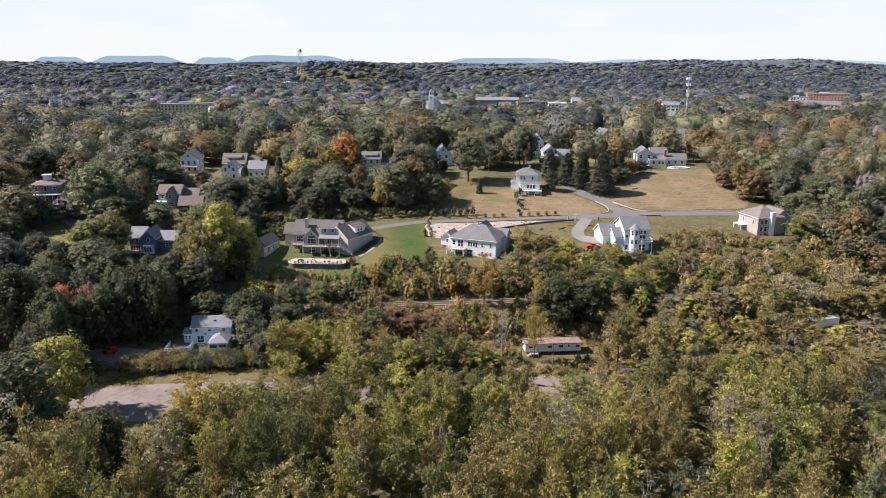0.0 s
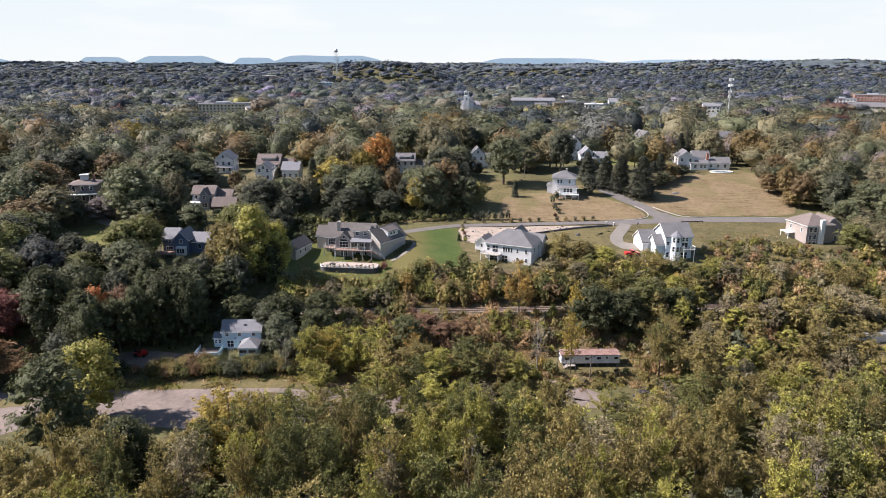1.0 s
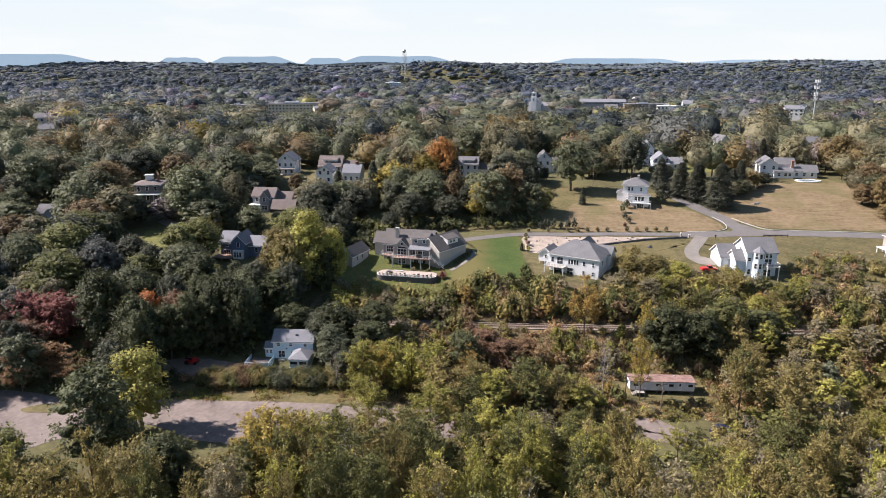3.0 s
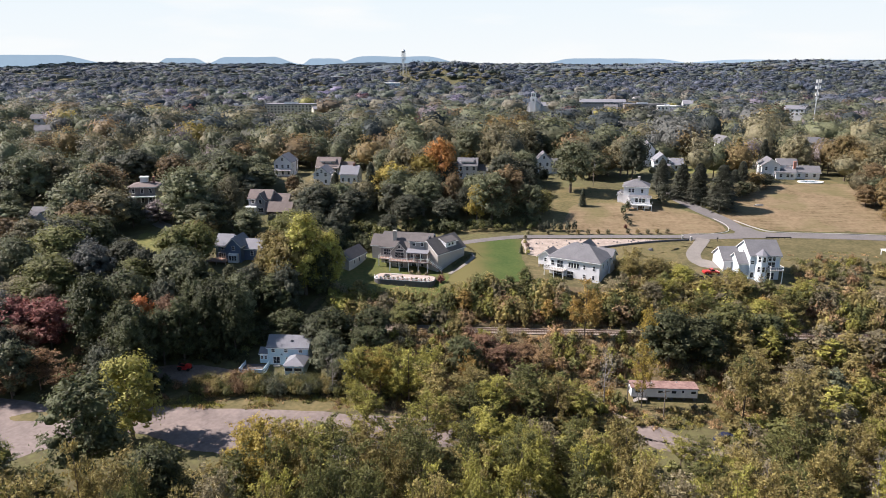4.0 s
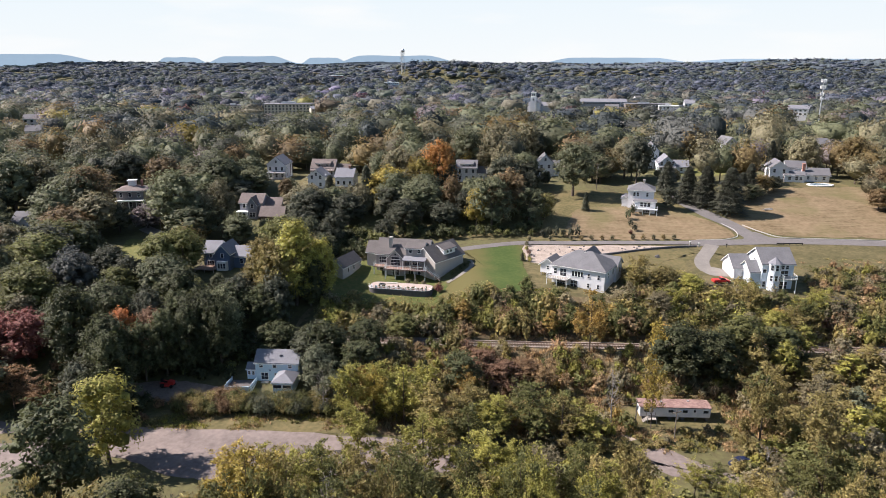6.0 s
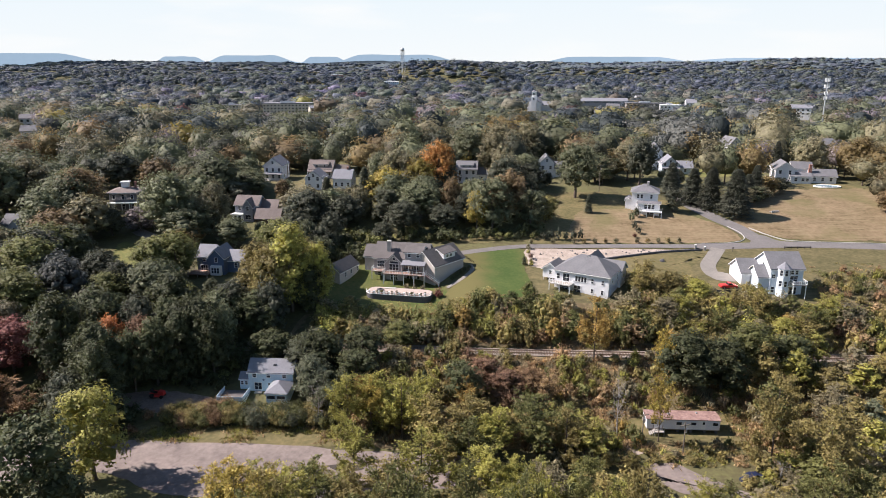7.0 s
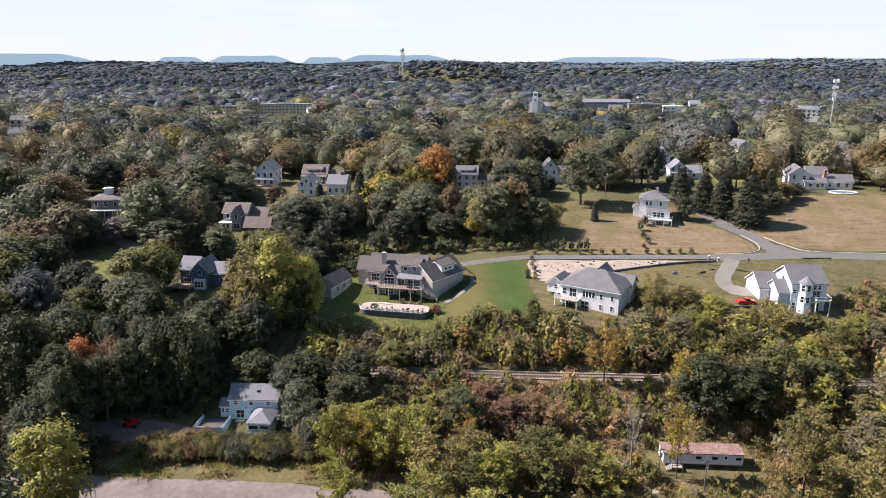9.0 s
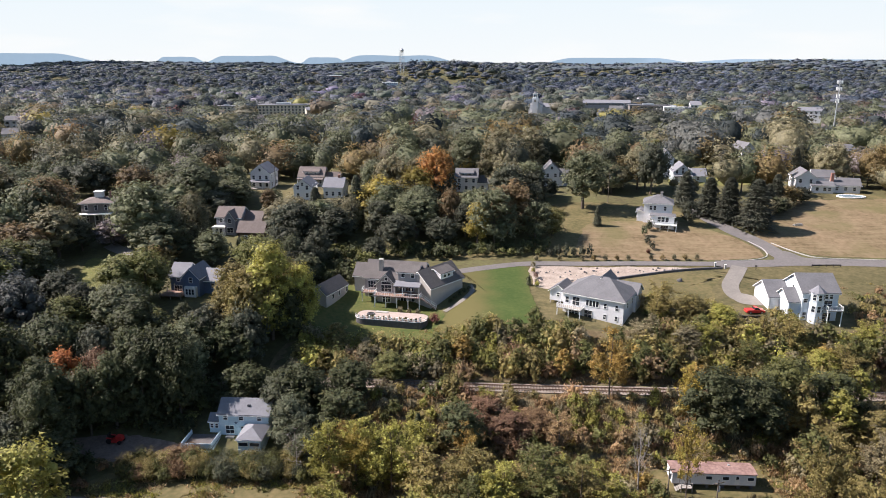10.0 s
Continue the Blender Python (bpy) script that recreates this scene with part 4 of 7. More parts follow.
win(h, "f", 4.6, 2.4, 2.4, 0.9, 1.3)
deck(h, -7.4, -1.6, -2.6, 1.6, 0.9, -0.6, "lfr", rail=WOOD_GREY)

# Dark outbuilding behind it.
h = thing("barn", ground_pose(-47.5, 184, -35), "dark slate gabled barn with white trim", "barn")
block(h, -3.2, 3.2, 0, 8, -0.4, 4.0, 2.4, "y", SLATE_BLUE, ROOF_BROWN)
win(h, "f", -0.9, 2.6, 0, 0.8, 1.1)
win(h, "f", 1.0, 2.6, 0, 0.8, 1.1)

# Grey-blue house with brown garage.
h = thing("house", ground_pose(-62.0, 214, -6), "grey-blue gabled house with brown roof and white windows", "house")
block(h, -4.6, 3.4, 1.0, 8.0, -0.5, 5.4, 2.5, "x", GREY_BLUE, ROOF_BROWN)
block(h, -1.2, 2.0, -0.6, 5.0, -0.5, 5.2, 2.2, "y", GREY_BLUE, ROOF_BROWN)
block(h, 3.4, 9.0, 3.0, 9.0, -0.5, 4.0, 2.3, "x", TAUPE, ROOF_BROWN)
part("porch", boxes((-5.0, -1.2, -1.4, 1.0, -0.4, 2.4), (-5.2, -1.0, -1.6, 1.2, 2.4, 2.6)), TRIM, h, "white front porch")
for u, z, at in ((-3.0, 4.2, 1.0), (0.4, 4.4, -0.6), (-3.6, 1.4, -1.4), (-2.2, 1.4, -1.4), (5.0, 2.6, 3.0), (7.0, 2.6, 3.0)):
    win(h, "f", u, z, at, 0.9, 1.4)
win(h, "f", 0.4, 1.5, -0.6, 1.9, 1.5)
g = thing("garage", ground_pose(-54.0, 208.5, -4), "dark brown garage with brown shingle roof", "garage")
block(g, -4, 4, 0, 6, -0.4, 3.2, 2.6, "x", BROWN_WALL, ROOF_BROWN, rake=False)
win(g, "f", -1.5, 1.6, 0, 0.8, 0.9)

# Old square house with a cupola.
h = thing("house", ground_pose(-107.5, 223, 8), "dark grey square house with low hipped roof, white cupola and porch", "house")
block(h, -4.6, 4.6, 0, 9.2, -0.5, 6.4, 1.6, "x", TAUPE_DARK, ROOF_BROWN, roof="hip", ov=0.7)
part("cupola", boxes((-1.2, 1.2, 3.4, 5.8, 7.4, 9.4), (-1.5, 1.5, 3.1, 6.1, 9.4, 9.65)), TRIM, h, "white cupola with flat cap")
chimney(h, 3.0, 5.5, 7.0, 9.4, BRICK, 0.35)
part("porch_roof", boxes((-5.2, 5.2, -2.4, 0, 3.0, 3.25)), TRIM, h)
for u in (-5, -2.5, 0, 2.5, 5):
    part("porch_post", boxes((u - 0.1, u + 0.1, -2.3, -2.1, -0.4, 3.0)), TRIM, h)
for u in (-3, 0, 3):
    win(h, "f", u, 5.0, 0, 0.9, 1.5)
    win(h, "f", u, 1.6, 0, 0.9, 1.7)
g = thing("house", ground_pose(-92, 236, 4), "low white house with pale roof behind the trees", "house")
block(g, -5, 5, 0, 7, -0.4, 3.0, 2.4, "x", WHITE, ROOF_PALE)
win(g, "f", -2, 1.7, 0)
win(g, "f", 2, 1.7, 0)
g = thing("house", ground_pose(-133, 203, -5), "low dark-roofed house with a white gable", "house")
block(g, -6, 6, 0, 8, -0.4, 3.0, 2.8, "x", GREY_BLUE, ROOF_GREY)
block(g, -2, 2, -1.5, 4, -0.4, 3.0, 2.0, "y", WHITE, ROOF_GREY)
win(g, "f", -0.5, 2.0, -1.5)


def cottage(x, y, rz, w, d, hgt, rise, axis, wm, rm, label, porch=0.0, wing=0.0, rows=2, chim=None, dormer=False):
    """A village house: body, windows in rows, optional porch, side wing, chimney and dormer."""
    h = thing("house", ground_pose(x, y, rz), label, "house", "village houses")
    block(h, -w / 2, w / 2, 0, d, -0.6, hgt, rise, axis, wm, rm)
    n = max(2, int(w / 2.3))
    for r in range(rows):
        for i in range(n):
            u = -w / 2 + w * (i + 0.5) / n
            win(h, "f", u, 1.6 + r * 2.75, 0, 0.9, 1.4)
        for i in range(2):
            win(h, "l", d * (i + 0.5) / 2, 1.6 + r * 2.75, -w / 2, 0.9, 1.4)
            win(h, "r", d * (i + 0.5) / 2, 1.6 + r * 2.75, w / 2, 0.9, 1.4)
    if axis == "y":
        win(h, "f", 0, hgt + rise * 0.35, 0, 0.8, 1.1)
    if porch:
        part("porch_roof", prism(bmesh.new(), [(-porch, 2.7), (0, 3.1), (0, 3.3), (-porch, 2.85)], "x", -w / 2 - 0.2, w / 2 + 0.2), rm, h)
        for i in range(4):
            u = -w / 2 + 0.1 + (w - 0.2) * i / 3
            part("porch_post", boxes((u - 0.09, u + 0.09, -porch + 0.1, -porch + 0.28, -0.4, 2.75)), TRIM, h)
        part("porch_floor", boxes((-w / 2, w / 2, -porch, 0, -0.4, 0.3)), WOOD_GREY, h)
    if wing:
        block(h, w / 2, w / 2 + wing, d * 0.2, d * 0.9, -0.6, hgt * 0.62, rise * 0.8, "x", wm, rm)
        win(h, "f", w / 2 + wing / 2, 1.6, d * 0.2, 0.9, 1.3)
    if chim:
        chimney(h, w * 0.2, d * 0.5, hgt, hgt + rise + 1.0, chim, 0.35)
    if dormer:
        block(h, -w * 0.3, w * 0.3, d * 0.12, d * 0.5, hgt, hgt + rise * 0.6, 0.7, "x", wm, rm)
        for u in (-w * 0.16, w * 0.16):
            win(h, "f", u, hgt + rise * 0.35, d * 0.12, 0.8, 0.9)
    return h


cottage(-66, 267, -4, 7.5, 10, 6.2, 3.0, "y", WHITE, ROOF_PALE, "tall white gable-fronted house with two-tier porch", porch=2.0)
cottage(-48, 274, -4, 10, 8, 3.6, 3.2, "x", TAUPE, ROOF_BROWN, "brown-roofed cape house with wide front porch", porch=2.2, rows=1, dormer=True, wing=6)
cottage(-46, 248, -3, 6.5, 9, 4.6, 2.6, "y", WHITE, ROOF_PALE, "white gabled house with arched front windows")
cottage(-35.5, 250, -6, 7.0, 8, 4.0, 2.8, "x", WHITE, ROOF_PALE, "white house with pale grey roof and brick chimney", rows=1, chim=BRICK)
cottage(12.5, 262, -5, 8, 9, 5.6, 2.6, "x", WHITE, ROOF_GREY, "pale house with dark roof and gables", wing=4, dormer=True)
cottage(5, 272, -5, 6, 9, 5.8, 2.6, "y", TAN_WALL, ROOF_BROWN, "tan house with red brick chimney", chim=BRICK)
cottage(46, 274, -4, 6, 9, 6.2, 3.0, "y", WHITE, ROOF_GREY, "white gabled house with grey roof", wing=4)
cottage(57, 272, -4, 9, 6, 2.6, 1.8, "x", TAN_WALL, TAN_WALL, "low tan garage with pale roof", rows=1)
cottage(100, 283, -8, 7, 10, 4.4, 3.0, "y", PALE_BLUE, ROOF_PALE, "white and pale blue gabled house with side wings", wing=6, porch=2)
cottage(97, 296, -8, 6, 8, 8.0, 3.2, "y", WHITE, ROOF_GREY, "white gable rising behind the blue house")
cottage(152, 345, 10, 7, 10, 7.0, 3.4, "y", WHITE, ROOF_GREY, "white gabled house among tall trees")
cottage(190, 330, 6, 12, 10, 8.0, 2.4, "x", TAN_WALL, ROOF_GREY, "large tan house behind trees", rows=3)
cottage(-64, 398, -4, 9, 9, 4.4, 2.8, "y", PALE_BLUE, ROOF_TAUPE, "blue-grey house with tan garage roofs", wing=9)
cottage(-114, 351, 0, 11, 8, 3.4, 2.6, "x", TAN_WALL, ROOF_BROWN, "brown-roofed house among bare trees", rows=1)

# White house with an enclosed porch at the top of the meadow.
h = thing("house", ground_pose(72.6, 221.6, -17, 18.8), "white two-storey house with grey hipped roof and balcony porch", "house")
block(h, -4.6, 4.2, 2.4, 10.4, -1.0, 7.2, 2.4, "x", WHITE, ROOF_GREY, roof="hip")
block(h, -2.2, 5.0, -1.6, 2.5, -1.0, 4.1, 0.5, "x", WHITE, ROOF_GREY, roof="hip")
block(h, -6.6, -4.6, 3.4, 9.0, -1.0, 4.2, 0.6, "y", WHITE, ROOF_GREY)
deck(h, -1.6, 5.8, -3.6, -1.6, 1.7, -1.0, "lfr", floor=TRIM)
for u in (0.4, 1.6, 2.8):
    win(h, "f", u, 3.0, -1.6, 0.9, 1.5)
for u in (-2.4, -1.2, 2.0):
    win(h, "f", u, 5.8, 2.4, 0.7, 1.3)
for u in (4.2, 7.2):
    win(h, "l", u, 2.6, -6.6, 0.8, 1.2)
    win(h, "r", u, 5.8, 4.2, 0.8, 1.3)
win(h, "f", 2.2, 0.3, -1.6, 2.4, 1.6)
chimney(h, 0.6, 5.6, 8.0, 10.6, TAUPE, 0.35)

# White house by the swimming pool.
h = thing("house", ground_pose(139.5, 263.5, -12), "rambling white house with grey roofs and brick chimney by a pool", "house")
block(h, -3.4, 3.6, 0.0, 10, -0.8, 5.6, 2.6, "y", WHITE, ROOF_GREY)
block(h, 2.0, 9.6, -1.0, 5.0, -0.8, 3.0, 1.0, "x", WHITE, ROOF_GREY)
block(h, 3.6, 11, 4.6, 10.5, -0.8, 5.4, 2.2, "x", WHITE, ROOF_GREY)
block(h, 9.6, 19.5, 1.6, 8.0, -0.8, 3.0, 2.2, "x", WHITE, ROOF_GREY)
chimney(h, 9.8, 3.0, 2.0, 7.2, BRICK, 0.5)
for u in (-2.2, 0, 2.0):
    win(h, "f", u, 1.4, 0, 0.9, 1.4)
for u in (-1.8, 1.8):
    win(h, "f", u, 4.3, 0, 0.9, 1.4)
for u in (4.0, 6.6, 8.2):
    win(h, "f", u, 1.6, -1.0, 1.0, 1.2)
for u in (11.5, 14.5, 17.5):
    win(h, "f", u, 1.6, 1.6, 1.0, 1.3)
p = thing("swimming_pool", ground_pose(152, 254.5, -4, ground_z(152, 253.2) + 0.12), "oval swimming pool with white surround", "pool")
bm = bmesh.new()
oval = [(4.4 * math.cos(2 * math.pi * i / 28), 2.4 * math.sin(2 * math.pi * i / 28)) for i in range(28)]
a = [bm.verts.new((x * 1.16, y * 1.3, 0.0)) for x, y in oval]
b = [bm.verts.new((x * 1.16, y * 1.3, 0.35)) for x, y in oval]
c = [bm.verts.new((x, y, 0.35)) for x, y in oval]
e = [bm.verts.new((x, y, 0.05)) for x, y in oval]
for i in range(28):
    j = (i + 1) % 28
    for s, t in ((a, b), (b, c), (c, e)):
        bm.faces.new((s[i], s[j], t[j], t[i]))
part("surround", bm, TRIM, p, "white pool surround")
bm = bmesh.new()
bm.faces.new([bm.verts.new((x, y, 0.2)) for x, y in oval])
part("water", bm, WATER, p, "still blue-green water")

# Pale house at the end of the lane.
h = thing("house", pose(139.3, 168.0, 12.6, 0, 0, 5), "pale taupe house with brown-grey hipped roof and tall white chimney", "house")
block(h, 0, 9.6, 0, 10.6, -1.6, 6.0, 3.2, "x", TAUPE_MID, ROOF_BROWN, roof="hip", label="brown-grey hipped roof")
block(h, 6.4, 13.5, 1.0, 8.5, -1.4, 5.4, 2.8, "y", TAUPE_MID, ROOF_BROWN)
part("chimney", boxes((4.3, 5.7, -1.0, 0, -1.6, 8.0), (4.2, 5.8, -1.1, 0.1, 7.7, 7.9)), TRIM, h, "tall white chimney")
part("porch", boxes((-2.2, -2.0, 6.0, 6.2, -0.4, 2.4), (-2.2, -2.0, 9.8, 10.0, -0.4, 2.4), (-2.4, 0, 5.8, 10.2, 2.4, 2.6), (-2.4, 0, 5.8, 10.2, -0.9, -0.4)), TRIM, h, "small white side porch")
for u in (1.4, 3.0):
    for z in (0.0, 2.2, 4.6):
        win(h, "f", u, z, 0, 1.0, 1.4)
for u, z in ((6.1, 4.6), (6.1, 1.8)):
    win(h, "f", u, z, 0, 0.6, 1.4)
for u in (8.0, 9.6, 11.4):
    for z in (1.4, 4.2):
        win(h, "f", u, z, 1.0, 0.9, 1.4)
win(h, "l", 2.6, 4.2, 0, 0.8, 1.2)
win(h, "l", 8.0, 4.4, 0, 0.8, 1.2)

# ---- the mobile home and vehicles ----
t = thing("mobile_home", pose(44.0, 108.7, 0.1, 0, 0, -3), "old white mobile home with rusty pinkish roof on blocks", "mobile home")
part("body", boxes((0, 13.9, 0, 3.5, 0.75, 2.85)), WHITE, t)
part("roof", prism(bmesh.new(), [(-0.12, 2.82), (3.62, 2.82), (3.62, 2.92), (1.75, 3.12), (-0.12, 2.92)], "x", -0.15, 14.05), ROOF_RUST, t)
for i in range(12):
    u = 0.5 + 1.17 * i
    part("roof_seam", prism(bmesh.new(), [(-0.13, 2.92), (1.75, 3.12), (3.63, 2.92), (3.63, 2.96), (1.75, 3.16), (-0.13, 2.96)], "x", u, u + 0.05), ROOF_RUST, t)
part("roof_vent", boxes((4.2, 4.6, 1.5, 1.9, 3.08, 3.34)), STEEL, t)
part("roof_vent", boxes((9.8, 10.1, 2.2, 2.5, 3.02, 3.3)), STEEL, t)
part("trim_band", boxes((-0.03, 13.93, -0.03, 3.53, 2.7, 2.8), (-0.03, 13.93, -0.03, 3.53, 0.72, 0.82)), WOOD_GREY, t)
for u in (1.3, 6.1, 8.9, 13.0):
    win(t, "f", u, 2.05, 0, 1.0, 0.62, bars=False)
win(t, "l", 1.8, 2.05, 0, 0.8, 0.7, bars=False)
d = part("door", boxes((10.4, 11.2, -0.04, 0.02, 0.85, 2.65)), TRIM, t)
part("door_window", boxes((10.6, 11.0, -0.05, -0.03, 1.9, 2.45)), GLASS, d)
for u in (0.8, 3.4, 6.0, 8.6, 11.2, 13.4):
    for v in (0.5, 2.8):
        part("block_pier", boxes((u - 0.25, u + 0.25, v - 0.25, v + 0.25, -0.3, 0.75)), STONE, t)
part("skirt", boxes((0.3, 13.6, 1.6, 1.7, -0.2, 0.75)), DARK, t)
s = thing("wooden_steps", pose(45.2, 107.3, 0.1, 0, 0, -3), "weathered wooden steps and landing at the mobile home", "steps")
part("landing", boxes((0, 1.8, 0, 1.3, 0.62, 0.75)), WOOD_GREY, s)
for i in range(3):
    part("step", boxes((-0.3 - i * 0.3, 0 - i * 0.3, 0, 1.3, 0.5 - i * 0.19, 0.56 - i * 0.19)), WOOD_GREY, s)
for u, v in ((0, 0), (1.8, 0), (0, 1.3), (1.8, 1.3)):
    part("post", boxes((u - 0.06, u + 0.06, v - 0.06, v + 0.06, -0.2, 1.7)), WOOD_GREY, s)
part("railing", boxes((0, 1.8, -0.04, 0.04, 1.6, 1.7), (0, 1.8, -0.04, 0.04, 1.15, 1.22)), WOOD_GREY, s)

t = thing("box_trailer", ground_pose(120.3, 113.4, 9, -0.9), "long white box trailer parked by the brush", "trailer")
part("box", boxes((0, 12.5, 0, 2.5, 1.1, 3.9)), TRIM, t)
part("roof_edge", boxes((-0.04, 12.54, -0.04, 2.54, 3.9, 4.0)), STEEL, t)
part("rail", boxes((-0.03, 12.53, -0.03, 2.53, 1.0, 1.15)), STEEL, t)
for u in (9.6, 10.8):
    for v in (0.2, 2.3):
        bm = bmesh.new()
        tube(bm, (u, v - 0.15, 0.5), (u, v + 0.15, 0.5), 0.5, 0.5, 14)
        part("wheel", bm, TYRE, t)
part("landing_leg", boxes((2.4, 2.55, 0.4, 0.55, -0.3, 1.05), (2.4, 2.55, 1.9, 2.05, -0.3, 1.05)), STEEL, t)


def car(x, y, rz, paint, label, pickup=False):
    """A parked car: shaped body, glasshouse, four wheels, lamps."""
    c = thing("car", ground_pose(x, y, rz), label, "car", "parked cars")
    prof = [(-2.2, 0.35), (2.2, 0.35), (2.25, 0.7), (2.1, 0.85), (1.1, 0.98), (-1.6, 1.0), (-2.15, 0.95), (-2.25, 0.6)]
    part("body", car_prism(prof, 0.9), paint, c)
    cab = [(-0.3, 0.98), (1.15, 0.97), (0.55, 1.5), (-0.2, 1.52)] if pickup else [(-1.7, 1.0), (1.15, 0.97), (0.5, 1.46), (-1.1, 1.48)]
    part("glasshouse", car_prism(cab, 0.74), GLASS, c)
    part("roof", car_prism([(cab[3][0] - 0.03, 1.48), (cab[2][0] + 0.03, 1.46), (cab[2][0], 1.53), (cab[3][0], 1.55)], 0.72), paint, c)
    for u in (-1.4, 1.4):
        for v in (-0.85, 0.85):
            bm = bmesh.new()
            tube(bm, (u, v - 0.11, 0.33), (u, v + 0.11, 0.33), 0.33, 0.33, 12)
            w = part("wheel", bm, TYRE, c)
            bm = bmesh.new()
            tube(bm, (u, v - 0.12, 0.33), (u, v + 0.12, 0.33), 0.19, 0.19, 8)
            part("rim", bm, STEEL, w)
    for v in (-0.65, 0.65):
        part("headlight", boxes((2.12, 2.27, v - 0.18, v + 0.18, 0.68, 0.82)), TRIM, c)
    return c


def car_prism(prof, half):
    bm = bmesh.new()
    return prism(bm, prof, "y", -half, half)


car(79.0, 161.6, 4, RED, "red pickup parked beside the white house", True)


def mower(x, y, rz, paint, s, label):
    """A small ride-on machine: hood, seat, plate and four wheels."""
    mo = thing("lawn_mower", ground_pose(x, y, rz), label, "mower")
    mo.scale = (s, s, s)
    part("hood", prism(bmesh.new(), [(0.1, 0.4), (0.95, 0.4), (0.9, 0.85), (0.2, 0.95)], "y", -0.3, 0.3), paint, mo)
    part("seat", boxes((-0.75, -0.3, -0.25, 0.25, 0.6, 0.7), (-0.85, -0.72, -0.25, 0.25, 0.7, 1.1)), TYRE, mo)
    part("deck_plate", boxes((-0.6, 0.6, -0.5, 0.5, 0.2, 0.36)), paint, mo)
    part("fender", boxes((-0.9, -0.3, -0.5, -0.3, 0.62, 0.7), (-0.9, -0.3, 0.3, 0.5, 0.62, 0.7)), paint, mo)
    for u, v, r in ((-0.6, -0.45, 0.3), (-0.6, 0.45, 0.3), (0.65, -0.42, 0.2), (0.65, 0.42, 0.2)):
        bm = bmesh.new()
        tube(bm, (u, v - 0.1, r), (u, v + 0.1, r), r, r, 12)
        part("wheel", bm, TYRE, mo)


mower(-50.0, 115.4, 20, DARK, 1.0, "small dark ride-on mower on the gravel yard")
mower(-55.6, 119.2, -8, RED, 1.6, "red garden tractor standing on the gravel yard")
car(58.5, 94.0, 30, BLUE, "dark blue car at the edge of the lane")
car(-28, 87, 70, RED, "dark red car half hidden under yellow trees")
car(-50.5, 262, 80, SILVER, "silver car parked in a village drive")
car(-57, 251, 10, TRIM, "white car parked on a village lane")
car(-47.5, 168.5, -30, BLUE, "blue car beside the slate-blue house")

# ---- fences, posts and poles ----
w = thing("timber_wall", ground_pose(73.5, 158.5, 3), "low dark timber retaining wall in the grass", "wall")
for i in range(3):
    part("beam", boxes((0, 7.0, 0.03 * i, 0.3 + 0.03 * i, -0.2 + 0.3 * i, 0.08 + 0.3 * i)), DARK, w)
w = thing("guard_rail", ground_pose(107.5, 191.8, 1), "dark low guard rail beside the lane", "guard rail")
part("rail", boxes((0, 8.2, -0.06, 0.06, 0.5, 0.78)), DARK, w)
for i in range(5):
    part("post", boxes((0.1 + 2 * i - 0.08, 0.1 + 2 * i + 0.08, 0.06, 0.2, -0.4, 0.8)), DARK, w)
strip("road_wall", [(47, 181), (56, 184.2), (68, 188), (76, 189.6), (82, 190.2)], 0.4, STONE, "low dark block retaining wall above the grass", lift=0.05, thick=0.55, category="wall")
for x, y in ((82.8, 190.4), (80.6, 192.0)):
    g = thing("gate_post", ground_pose(x, y, 0), "pale stone gate post with a white cap", "gate post")
    part("post", boxes((-0.2, 0.2, -0.2, 0.2, -0.3, 1.15)), CONCRETE, g)
    part("cap", boxes((-0.26, 0.26, -0.26, 0.26, 1.15, 1.27)), TRIM, g)
g = thing("mailbox", ground_pose(91.0, 189.6, 0), "dark mailbox on a post by the lane", "mailbox")
part("post", boxes((-0.06, 0.06, -0.06, 0.06, -0.3, 1.0)), DARK, g)
part("box", boxes((-0.25, 0.25, -0.14, 0.14, 1.0, 1.32)), DARK, g)
g = thing("boulder", ground_pose(67.5, 181.5, 0), "dark boulder in the grass", "boulder")
bm = bmesh.new()
bmesh.ops.create_icosphere(bm, subdivisions=2, radius=0.8)
for v in bm.verts:
    v.co = v.co * (1 + 0.25 * noise.noise(v.co * 2)) * Vector((1.2, 0.9, 0.7)).length * 0.6
part("rock", bm, STONE, g)


def pole(x, y, hgt=9.5, arms=1, label="weathered wooden utility pole with crossarm"):
    p = thing("utility_pole", ground_pose(x, y, 20), label, "utility pole", "utility poles")
    bm = bmesh.new()
    tube(bm, (0, 0, -0.5), (0, 0, hgt), 0.14, 0.08, 7)
    part("pole", bm, POLE_WOOD, p)
    for i in range(arms):
        part("crossarm", boxes((-1.1, 1.1, -0.06, 0.06, hgt - 0.7 - i, hgt - 0.58 - i)), POLE_WOOD, p)
    bm = bmesh.new()
    tube(bm, (0.22, 0, hgt - 2.2), (0.22, 0, hgt - 1.3), 0.2, 0.2, 8)
    part("transformer", bm, STEEL, p)


for x, y in ((-90, 205), (-58, 258), (62, 246), (42.2, 105.2), (49.0, 102.0), (118, 292), (-74, 232), (-108, 206), (132, 300)):
    pole(x, y, 10.5 if y > 150 else 6.5)

